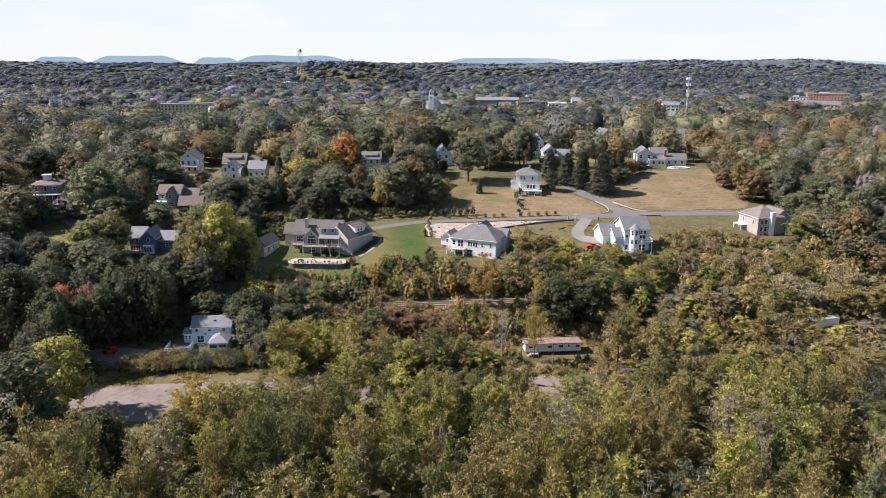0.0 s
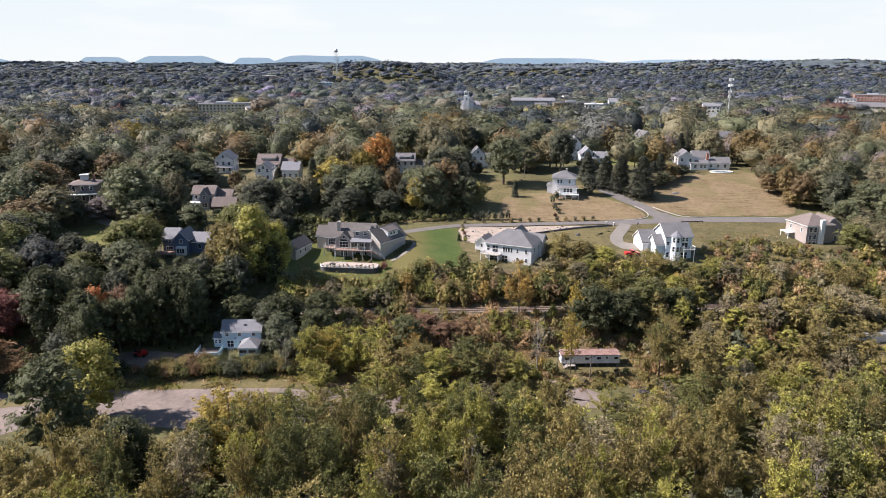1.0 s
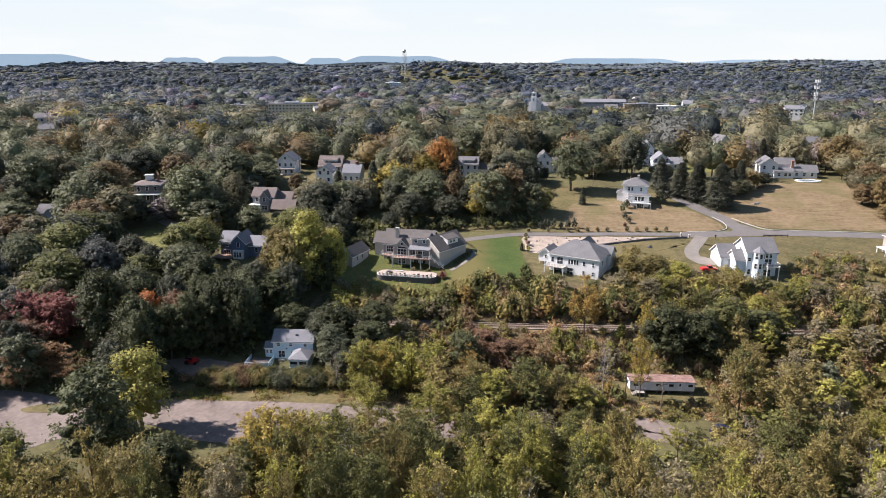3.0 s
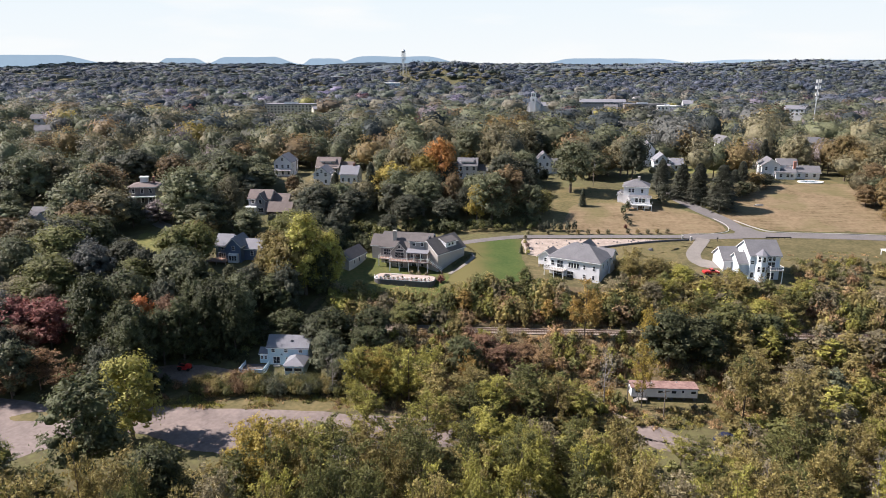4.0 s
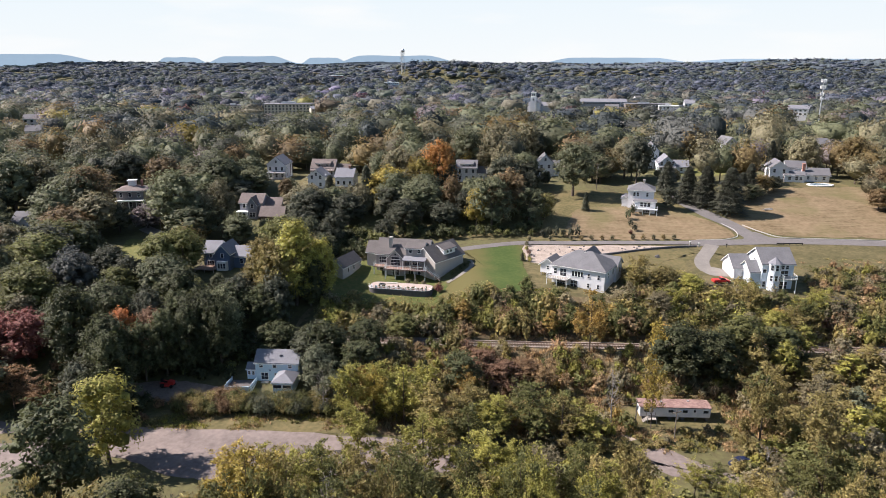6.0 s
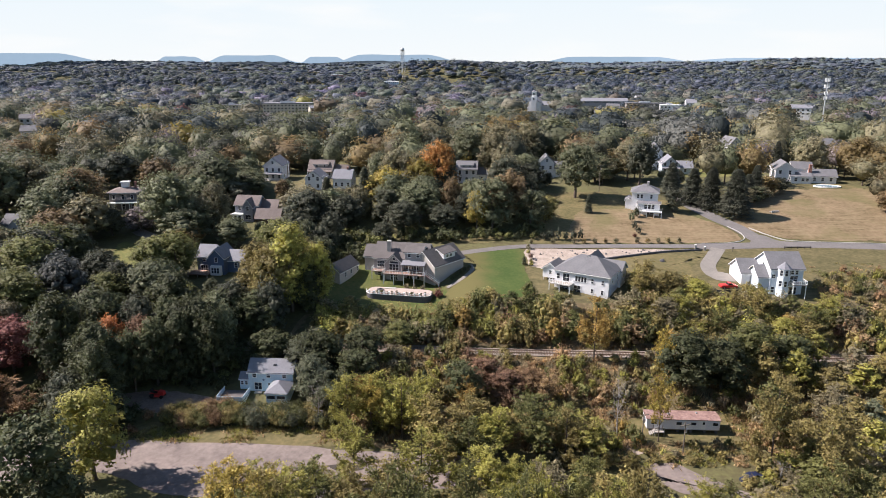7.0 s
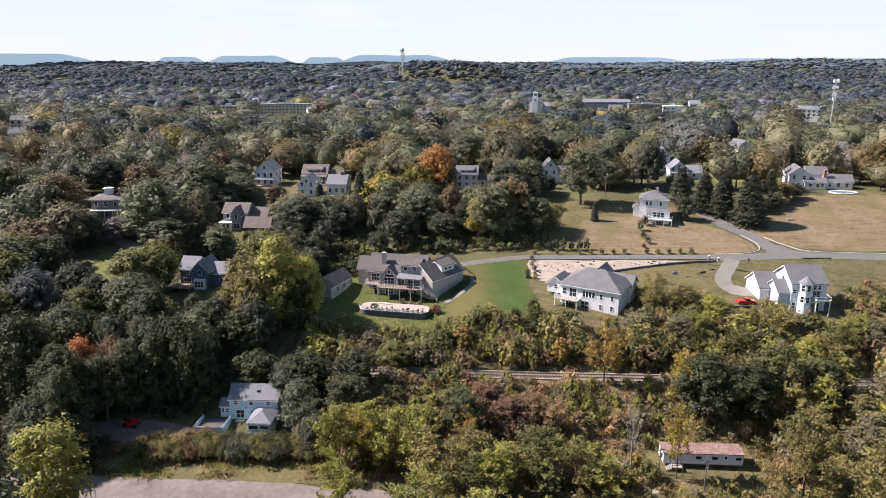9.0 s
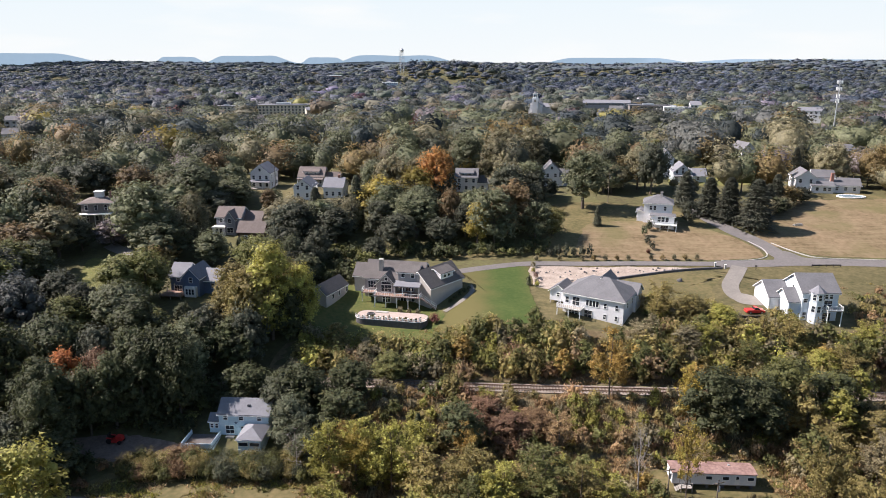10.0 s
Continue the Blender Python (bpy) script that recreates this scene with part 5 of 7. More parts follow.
# ---- towers and town ----
w = thing("water_tower", pose(-105, 1700, ground_z(-105, 1700)), "tall water tower with a round tank on braced legs", "water tower")
top = 100.5 - ground_z(-105, 1700)
bm = bmesh.new()
bmesh.ops.create_uvsphere(bm, u_segments=20, v_segments=12, radius=4.6)
for v in bm.verts:
    v.co.z = v.co.z * 0.95 + top - 7
part("tank", bm, STEEL, w)
bm = bmesh.new()
tube(bm, (0, 0, 0), (0, 0, top - 10), 0.6, 0.6, 8)
part("riser", bm, STEEL, w)
for i in range(6):
    a = 2 * math.pi * i / 6
    bm = bmesh.new()
    tube(bm, (7.5 * math.cos(a), 7.5 * math.sin(a), -2), (4.4 * math.cos(a), 4.4 * math.sin(a), top - 7), 0.38, 0.32, 6)
    part("leg", bm, STEEL, w)
for k in (0.35, 0.65):
    for i in range(6):
        bm = bmesh.new()
        a, b = 2 * math.pi * i / 6, 2 * math.pi * (i + 1) / 6
        r = 7.5 - 3.1 * k
        tube(bm, (r * math.cos(a), r * math.sin(a), k * (top - 7)), (r * math.cos(b), r * math.sin(b), k * (top - 7)), 0.25, 0.25, 5)
        part("brace", bm, STEEL, w)

c = thing("cell_tower", pose(284, 515, ground_z(284, 515)), "white monopole phone mast with antenna arrays", "phone mast")
mh = 56.8 - ground_z(284, 515)
bm = bmesh.new()
tube(bm, (0, 0, -1), (0, 0, mh), 0.55, 0.28, 10)
part("mast", bm, STEEL, c)
for k, z in enumerate((mh - 1.0, mh - 5.5, mh - 10.5, mh - 14.0)):
    for i in range(3):
        a, b = radians(120 * i + 20), radians(120 * i + 140)
        r = 2.0 if k < 2 else 1.3
        p, q = (r * math.cos(a), r * math.sin(a), z), (r * math.cos(b), r * math.sin(b), z)
        part("platform_bar", tube(bmesh.new(), p, q, 0.09, 0.09, 5), STEEL, c)
        part("platform_arm", tube(bmesh.new(), (0, 0, z), p, 0.09, 0.09, 5), STEEL, c)
    for i in range(9 if k < 2 else 4):
        a = radians((40 if k < 2 else 90) * i + 20)
        r = 1.8 if k < 2 else 1.3
        x, y = r * math.cos(a), r * math.sin(a)
        part("antenna", boxes((x - 0.2, x + 0.2, y - 0.12, y + 0.12, z - 1.2, z + 1.2)), TRIM, c)

h = thing("church", pose(109, 852, ground_z(109, 852), 0, 0, -14), "white clapboard church with square steeple and grey roof", "church")
block(h, -8, 8, 0, 40, -1, 12, 5.5, "y", WHITE, ROOF_PALE)
block(h, 8, 34, 12, 26, -1, 9, 4, "x", WHITE, ROOF_PALE)
part("tower", boxes((-3.4, 3.4, -3, 4, -1, 20)), WHITE, h)
part("belfry", boxes((-2.6, 2.6, -2.2, 3.2, 20, 25), (-3.0, 3.0, -2.6, 3.6, 20, 20.5), (-3.0, 3.0, -2.6, 3.6, 25, 25.6)), TRIM, h)
bm = bmesh.new()
tube(bm, (0, 0.5, 25.6), (0, 0.5, 27.6), 2.4, 0.9, 8)
part("steeple_cap", bm, ROOF_PALE, h)
for u in (-1.6, 1.6):
    win(h, "f", u * 0.6, 22.6, -2.2, 1.2, 2.6, bars=False)
win(h, "f", 0, 17, -3, 1.4, 2.4)
for i in range(5):
    win(h, "l", 8 + i * 6, 6, -8, 1.4, 4.5)


def hall(x, y, rz, w, d, hgt, wm, rm, label, floors=2, rise=0.0, step=4.0):
    """A long public or commercial building with rows of windows."""
    h = thing("building", pose(x, y, ground_z(x, y), 0, 0, rz), label, "building", "town buildings")
    if rise:
        block(h, -w / 2, w / 2, 0, d, -2, hgt, rise, "x", wm, rm, rake=False)
    else:
        part("wall", boxes((-w / 2, w / 2, 0, d, -2, hgt)), wm, h)
        part("roof", boxes((-w / 2 - 0.4, w / 2 + 0.4, -0.4, d + 0.4, hgt, hgt + 0.8)), rm, h)
        part("roof_plant", boxes((-w * 0.2, w * 0.05, d * 0.4, d * 0.7, hgt + 0.8, hgt + 2.6)), STEEL, h)
    n = int(w / step)
    for f in range(floors):
        for i in range(n):
            win(h, "f", -w / 2 + w * (i + 0.5) / n, hgt - 2.0 - f * 3.4, 0, 2.0, 1.8, bars=False)
    return h


hall(212, 934, -8, 62, 22, 11, GREY_BLUE, ROOF_PALE, "long low grey hall with pale shallow roof", 1, 3.5)
hall(253, 866, -6, 54, 16, 10.5, TAUPE_DARK, ROOF_GREY, "long dark brick building with flat grey roof", 2)
hall(-181, 822, 6, 66, 16, 12, TAN_WALL, ROOF_PALE, "long pale apartment building with rows of windows", 3)
hall(-262, 858, 4, 26, 12, 9, TAN_WALL, ROOF_PALE, "pale flat-roofed building among town trees", 2)
hall(715, 930, -30, 56, 22, 17, BRICK, ROOF_PALE, "large brick building with white top storey", 4)
hall(668, 932, -28, 30, 20, 12, WHITE, ROOF_PALE, "white flat-roofed building in the far town", 2)
hall(610, 790, -30, 60, 16, 7, TAN_WALL, ROOF_GREY, "long low building with dark gabled roof", 1, 5)
hall(360, 698, -18, 22, 12, 12, WHITE, ROOF_PALE, "white building with stepped roofs", 2, 3)
hall(293, 830, -12, 12, 16, 13, WHITE, ROOF_PALE, "white gabled building in town", 2, 4)
hall(272, 838, -12, 26, 10, 9.5, WHITE, TRIM, "low white flat-roofed town store", 1)
hall(184, 758, -8, 14, 12, 10, TAN_WALL, ROOF_GREY, "pale house roofs in town", 1, 4)
hall(-25, 652, 0, 11, 10, 11, BRICK, ROOF_BROWN, "house with brick-red roof in the trees", 1, 3)
hall(-337, 557, 10, 14, 10, 9, WHITE, ROOF_GREY, "white house deep among trees", 2, 3)
hall(-121, 1532, 0, 34, 20, 14, PALE_BLUE, TRIM, "low pale hall on the wooded hill", 1)
hall(-330, 2100, 0, 40, 20, 24, BRICK, TRIM, "brick building on the far slope", 3)
TOWN = np.random.default_rng(21)
for i in range(34):
    y = TOWN.uniform(420, 1250)
    x = TOWN.uniform(-0.62, 0.86) * y
    hall(x, y, TOWN.uniform(-30, 30), TOWN.uniform(9, 16), TOWN.uniform(8, 12), TOWN.uniform(6.5, 9.5), (WHITE, TAN_WALL, PALE_BLUE, GREY_BLUE)[i % 4],
         (ROOF_GREY, ROOF_PALE, ROOF_BROWN)[i % 3], ("white", "tan", "pale blue", "grey")[i % 4] + " town house showing between treetops", 2, TOWN.uniform(2.5, 3.5))

# Stones lying on the gravel bank.
ROCKS = random.Random(4)
bm = bmesh.new()
for _ in range(46):
    u = ROCKS.random()
    x, y = 30 + 44 * u, ROCKS.uniform(178 + 11 * min(1, u * 1.15), 190.5)
    s = ROCKS.uniform(0.12, 0.42)
    r = bmesh.ops.create_icosphere(bm, subdivisions=1, radius=s, matrix=pose(x, y, ground_z(x, y) + 0.1, 0, 0, ROCKS.uniform(0, 360)))
    for v in r["verts"]:
        v.co += Vector((ROCKS.uniform(-s, s), ROCKS.uniform(-s, s), ROCKS.uniform(-s, s))) * 0.3
tagged(obj("stones", bm, STONE), "scattered grey and brown stones on the gravel bank", "stones", kind="stuff")

lg = thing("log_pile", ground_pose(118, 222.5, 20), "few grey weathered logs lying on the dry field", "logs")
for i, (u, v, z) in enumerate(((0, 0, 0.16), (0.4, 0.38, 0.16), (-0.3, 0.78, 0.16), (0.1, 0.2, 0.44), (0.3, 0.6, 0.42))):
    bm = bmesh.new()
    tube(bm, (u - 1.6, v, z), (u + 1.6, v + 0.1 * i - 0.2, z), 0.17, 0.14, 8)
    part("log", bm, WOOD_GREY, lg)

# ---- trees ----
RNG = np.random.default_rng(7)


def ico(sub):
    bm = bmesh.new()
    bmesh.ops.create_icosphere(bm, subdivisions=sub, radius=1)
    v = np.array([p.co[:] for p in bm.verts])
    f = np.array([[q.index for q in t.verts] for t in bm.faces])
    bm.free()
    return v, f


ICO1, ICO2 = ico(1), ico(2)


def unit(n):
    d = RNG.normal(size=(n, 3))
    return d / np.linalg.norm(d, axis=1)[:, None]


def cards(c, r, n, size, per=12, rise=0.5):
    """n small pointed sprays, gathered in tufts on the outer half of a set of lobes, leaning out and up."""
    m = max(1, n // per)
    w = r ** 2 / (r ** 2).sum()
    k = RNG.choice(len(c), m, p=w)
    d = unit(m)
    d[:, 2] = np.where(d[:, 2] < -0.3, -d[:, 2], d[:, 2])
    tuft = c[k] + d * (r[k] * RNG.uniform(0.62, 1.18, m))[:, None]
    g = np.repeat(np.arange(m), per)
    n = len(g)
    p = tuft[g] + RNG.normal(size=(n, 3)) * (0.17 * r[k][g])[:, None] * np.array((1, 1, 1.25))
    nrm = d[g] + 0.6 * unit(n)
    nrm[:, 2] += 0.35
    nrm /= np.linalg.norm(nrm, axis=1)[:, None]
    t = 0.7 * d[g] + 0.9 * unit(n)
    t[:, 2] += rise
    t -= nrm * (t * nrm).sum(1)[:, None]
    t /= np.linalg.norm(t, axis=1)[:, None] + 1e-9
    b = np.cross(nrm, t)
    s = (size * RNG.uniform(0.6, 1.4, n))[:, None]
    v = np.stack([p - b * s * 0.5, p + b * s * 0.5, p + t * s * 1.35], 1).reshape(-1, 3)
    return v, np.arange(3 * n).reshape(-1, 3)


def lobes(n, R, z0, z1, squeeze=1.0, small=0.26, big=0.46):
    """Lobes of a crown that fills a rounded body of radius R between two heights."""
    c, r = [], []
    for i in range(n):
        u = (i + 0.5) / n
        z = z0 + (z1 - z0) * u
        wide = R * math.sqrt(max(0.05, 1 - (2 * u - 0.85) ** 2 / 1.45)) * squeeze
        a = i * 2.4 + RNG.uniform(0, 0.8)
        rr = R * RNG.uniform(small, big)
        q = max(0, wide - rr * 0.75) * RNG.uniform(0.6, 1.05)
        c.append((q * math.cos(a), q * math.sin(a), z))
        r.append(rr)
    return np.array(c), np.array(r)


def join(*bits):
    """Joins (verts, tris, quads) blocks."""
    v, t, q, o = [], [], [], 0
    for a, b, c in bits:
        v.append(a)
        t.append(np.asarray(b, int).reshape(-1, 3) + o)
        q.append(np.asarray(c, int).reshape(-1, 4) + o)
        o += len(a)
    return np.concatenate(v), np.concatenate(t), np.concatenate(q)


NONE3, NONE4 = np.zeros((0, 3), int), np.zeros((0, 4), int)


def cores(c, r, scale, ball):
    bits = []
    for p, s in zip(c, r):
        v = ball[0] * (s * scale) * (1 + RNG.normal(0, 0.12, (len(ball[0]), 1)))
        bits.append((v + p, ball[1], NONE4))
    return bits


def limb(p, q, r0, r1, n=5):
    p, q = np.array(p, float), np.array(q, float)
    d = (q - p) / np.linalg.norm(q - p)
    s = np.cross(d, (0.3, 0.9, 0.1))
    s /= np.linalg.norm(s)
    w = np.cross(d, s)
    a = np.arange(n) * 2 * math.pi / n
    ring = np.cos(a)[:, None] * s + np.sin(a)[:, None] * w
    v = np.concatenate([p + ring * r0, q + ring * r1])
    i = np.arange(n)
    return v, NONE3, np.stack([i, (i + 1) % n, n + (i + 1) % n, n + i], 1)


def trunk_bits(H, R, c, r, thick, limbs):
    """A leaning tapered trunk with limbs that reach into the crown's lobes."""
    pts = [np.array((0, 0, -0.4)), np.array((RNG.normal(0, 0.1), RNG.normal(0, 0.1), H * 0.3)),
           np.array((RNG.normal(0, 0.3), RNG.normal(0, 0.3), H * 0.62)), np.array((RNG.normal(0, 0.4), RNG.normal(0, 0.4), H * 0.9))]
    rad = [thick * 1.25, thick * 0.85, thick * 0.5, thick * 0.12]
    bits = [limb(pts[i], pts[i + 1], rad[i], rad[i + 1], 6) for i in range(3)]
    for k in RNG.permutation(len(c))[:limbs]:
        u = min(0.85, max(0.25, c[k][2] / H - RNG.uniform(0.12, 0.3)))
        base = np.array([np.interp(u, (0, 0.3, 0.62, 0.9), [p[j] for p in pts]) for j in range(3)])
        mid = base + (c[k] - base) * 0.55 + np.array((0, 0, -0.05 * H))
        bits += [limb(base, mid, thick * 0.38, thick * 0.22, 4), limb(mid, c[k], thick * 0.22, thick * 0.05, 4)]
        for _ in range(2):
            bits.append(limb(mid, c[k] + unit(1)[0] * r[k] * 0.8, thick * 0.14, thick * 0.03, 3))
    return bits


def broadleaf(H=12.0, R=4.5, n=16, leaves=2600, size=0.3, base=0.25, core=0.72, thick=0.22, limbs=8, squeeze=1.0):
    c, r = lobes(n, R, H * base + R * 0.2, H - R * 0.3, squeeze)
    v, f = cards(c, r, leaves, size)
    bits = [(v, f, NONE4)]
    if core:
        bits += cores(c, r, core, ICO1)
    return join(*trunk_bits(H, R, c, r, thick, limbs)), join(*bits), H, R


def conifer(H=14.0, R=4.2, leaves=2000):
    """Tiers of drooping boughs round a straight stem."""
    n = leaves
    u = RNG.uniform(0.02, 1, n) ** 0.85
    a = RNG.uniform(0, 2 * math.pi, n)
    tier = 0.9 + 0.1 * np.cos(u * 47 + RNG.uniform(0, 6))
    rr = R * (1 - u) ** 0.62 * tier * RNG.uniform(0.45, 1.05, n) + 0.12
    p = np.stack([rr * np.cos(a), rr * np.sin(a), H * u - rr * 0.25], 1)
    d = np.stack([np.cos(a), np.sin(a), np.full(n, -0.25)], 1)
    s = RNG.uniform(0.3, 0.65, n)[:, None]
    side = np.cross(d, (0, 0, 1)) + 0.4 * unit(n)
    v = np.stack([p - d * s * 0.6, p + side * s * 0.4, p + d * s, p - side * s * 0.4], 1).reshape(-1, 3)
    k = 9
    ang = np.arange(k) * 2 * math.pi / k
    cone = np.concatenate([np.stack([R * 0.68 * np.cos(ang), R * 0.68 * np.sin(ang), np.full(k, H * 0.1)], 1), [(0, 0, H * 0.97)]])
    i = np.arange(k)
    tri = np.stack([i, (i + 1) % k, np.full(k, k)], 1)
    return join(limb((0, 0, -0.4), (0, 0, H * 0.9), 0.25, 0.05, 6)), join((v, NONE3, np.arange(4 * n).reshape(-1, 4)), (cone, tri, NONE4)), H, R


def shrub(H=3.0, R=1.9, leaves=420, size=0.22, n=9):
    c, r = lobes(n, R, 0.7, H - 0.7, 1.0, 0.4, 0.6)
    v, f = cards(c, r, leaves, size, 8)
    t = [limb((0, 0, -0.2), p, 0.05, 0.02, 4) for p in c[:5]]
    return join(*t), join((v, f, NONE4), *cores(c, r, 0.46, ICO1)), H, R


def bare(H=11.0, R=3.0):
    c, r = lobes(15, R, H * 0.35, H * 0.97)
    bits = trunk_bits(H, R, c, r, 0.13, 15)
    for p, s in zip(c, r):
        for _ in range(5):
            bits.append(limb(p, p + unit(1)[0] * s * 1.1 + np.array((0, 0, 0.4)), 0.022, 0.008, 3))
    return join(*bits), None, H, R


def airy(H=13.0, R=3.6, stems=7, twigs=9, leaves=4400, size=0.205, low=0.16, thick=0.13):
    """A young open tree: rising stems, thin twigs and many small leaves gathered along them."""
    bits, tip, root = [limb((0, 0, -0.4), (0, 0, H * 0.5), thick * 1.2, thick * 0.7, 6), limb((0, 0, H * 0.5), (RNG.normal(0, 0.3), RNG.normal(0, 0.3), H * 0.93), thick * 0.7, thick * 0.12, 5)], [], []
    for i in range(stems + 1):
        u = (i + 0.5) / (stems + 1)
        a = i * 2.4 + RNG.uniform(-0.4, 0.4)
        out = R * (0.0 if i == stems else RNG.uniform(0.62, 1.0) * (1.05 - 0.45 * u))
        p = np.array((0, 0, H * (low + 0.42 * u)))
        q = np.array((out * math.cos(a), out * math.sin(a), H * (0.98 if i == stems else min(0.97, low + 0.24 + 0.56 * u + RNG.uniform(-0.06, 0.08)))))
        mid = p + (q - p) * np.array((0.62, 0.62, 0.42))
        bits += [limb(p, mid, thick * 0.45, thick * 0.26, 4), limb(mid, q, thick * 0.26, thick * 0.06, 4)]
        for k in range(twigs):
            t = RNG.uniform(0.22, 1.0)
            b = p + (mid - p) * 2 * t if t < 0.5 else mid + (q - mid) * (2 * t - 1)
            d = unit(1)[0] * np.array((1, 1, 0.55)) + np.array((0.25 * math.cos(a), 0.25 * math.sin(a), 0.55))
            e = b + d * H * RNG.uniform(0.07, 0.15)
            bits.append(limb(b, e, thick * 0.1, thick * 0.03, 3))
            root.append(b)
            tip.append(e)
    root, tip = np.array(root), np.array(tip)
    k = RNG.integers(0, len(root), leaves)
    t = RNG.uniform(0.1, 1.15, leaves)[:, None]
    way = (tip - root)[k]
    p = root[k] + way * t + RNG.normal(size=(leaves, 3)) * np.array((0.25, 0.25, 0.27)) * (1.2 - 0.4 * t)
    nrm = unit(leaves) + np.array((0, 0, 0.5))
    nrm /= np.linalg.norm(nrm, axis=1)[:, None]
    g = way / np.linalg.norm(way, axis=1)[:, None] + 0.8 * unit(leaves) + np.array((0, 0, 0.4))
    g -= nrm * (g * nrm).sum(1)[:, None]
    g /= np.linalg.norm(g, axis=1)[:, None] + 1e-9
    side = np.cross(nrm, g)
    w = (size * RNG.uniform(0.6, 1.4, leaves))[:, None]
    v = np.stack([p - side * w * 0.55, p + side * w * 0.55, p + g * w * 1.4], 1).reshape(-1, 3)
    return join(*bits), (v, np.arange(3 * leaves).reshape(-1, 3), NONE4), H, R


ROUND = [broadleaf(n=24, leaves=4800, size=0.285, core=0.52, base=0.12), broadleaf(n=28, leaves=4900, size=0.28, core=0.52, squeeze=0.9, base=0.14),
         broadleaf(n=21, leaves=4700, size=0.29, core=0.52, base=0.1), broadleaf(n=32, leaves=4900, size=0.28, core=0.52, base=0.16)]
OPEN = [airy(), airy(H=14, R=3.4, stems=9, twigs=8), airy(H=12, R=3.8, stems=6, twigs=11, low=0.12), airy(H=14, R=3.1, stems=8, twigs=7, leaves=3600), airy(H=13, R=3.7, stems=8, twigs=10, leaves=4900)]
TALL = [broadleaf(H=18, R=6.2, n=36, leaves=6400, size=0.385, base=0.08, core=0.5, thick=0.35, limbs=10),
        broadleaf(H=17, R=5.6, n=32, leaves=6200, size=0.37, base=0.07, core=0.5, thick=0.33, limbs=10, squeeze=0.92),
        broadleaf(H=18, R=6.0, n=40, leaves=6400, size=0.375, base=0.2, core=0.5, thick=0.35, limbs=12)]
BROAD = [broadleaf(H=16, R=6.6, n=n, leaves=3300, size=0.5, base=b, core=0.6, thick=0.34, limbs=6) for n, b in ((30, 0.08), (38, 0.14), (26, 0.1), (34, 0.2))]
FIR = [conifer(leaves=3200), conifer(H=12, R=4.2, leaves=3200)]
BUSH = [shrub(), shrub(H=2.6, R=2.1), shrub(H=3.4, R=1.8)]
SNAG = [bare(), bare(H=9, R=2.6)]
MESHES = {}


def proto_meshes(kind, i):
    src = {"round": ROUND, "open": OPEN, "tall": TALL, "fir": FIR, "bush": BUSH, "snag": SNAG, "broad": BROAD, "young": OPEN}[kind]
    i %= len(src)
    if (kind, i) not in MESHES:
        tr, cr, H, R = src[i]
        t = mesh_np("trunk", *tr, BARE if kind == "snag" else BARK)
        c = mesh_np("crown", *cr, LEAF) if cr is not None else None
        MESHES[kind, i] = (t, c, H, R)
    return MESHES[kind, i]


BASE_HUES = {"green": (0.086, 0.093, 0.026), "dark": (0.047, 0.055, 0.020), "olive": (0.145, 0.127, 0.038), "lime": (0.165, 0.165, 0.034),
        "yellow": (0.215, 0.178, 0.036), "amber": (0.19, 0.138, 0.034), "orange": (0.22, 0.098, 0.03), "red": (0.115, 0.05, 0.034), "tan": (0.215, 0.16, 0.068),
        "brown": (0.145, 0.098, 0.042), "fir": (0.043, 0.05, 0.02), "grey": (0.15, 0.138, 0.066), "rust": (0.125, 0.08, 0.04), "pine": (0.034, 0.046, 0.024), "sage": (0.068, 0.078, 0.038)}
HUES = {k: (r * 1.8, g * 1.66, b * 2.1) for k, (r, g, b) in BASE_HUES.items()}
WARM = ("red", "rust", "orange", "amber", "brown")
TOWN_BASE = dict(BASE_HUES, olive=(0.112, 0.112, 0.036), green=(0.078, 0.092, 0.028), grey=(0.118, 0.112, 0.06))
# Village leaf colours: extra blue mixed in for thin haze and bluish shade.
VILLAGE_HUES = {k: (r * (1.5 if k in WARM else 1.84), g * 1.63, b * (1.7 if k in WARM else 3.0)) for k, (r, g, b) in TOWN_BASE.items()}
# Far leaf colours carry the blue of haze.
FAR_HAZE_HUES = {k: (r * (1.2 if k in WARM else 1.72), g * 1.66, b * (3.0 if k in WARM else 4.4)) for k, (r, g, b) in TOWN_BASE.items()}
WORDS = {"tan": "dry tan", "green": "mid-green", "dark": "deep green", "olive": "olive-green", "lime": "yellow-green", "yellow": "yellow autumn", "sage": "dusty sage-green", "amber": "amber autumn",
         "orange": "bright orange autumn", "red": "dark red autumn", "brown": "brownish autumn", "fir": "blue-green needle", "grey": "dusty grey-green", "rust": "rust-brown autumn", "pine": "dark pine-green"}
FORM = {"round": ("tree", "broad-crowned tree"), "open": ("tree", "slender open-crowned tree"), "tall": ("tree", "tall spreading tree"),
        "fir": ("conifer", "dense conical conifer"), "broad": ("broadleaf_tree", "large round-crowned broadleaf tree"), "young": ("young_tree", "slender young tree"), "bush": ("shrub", "bushy shrub"), "snag": ("bare_tree", "leafless grey tree with thin branches")}
COUNT = [0]


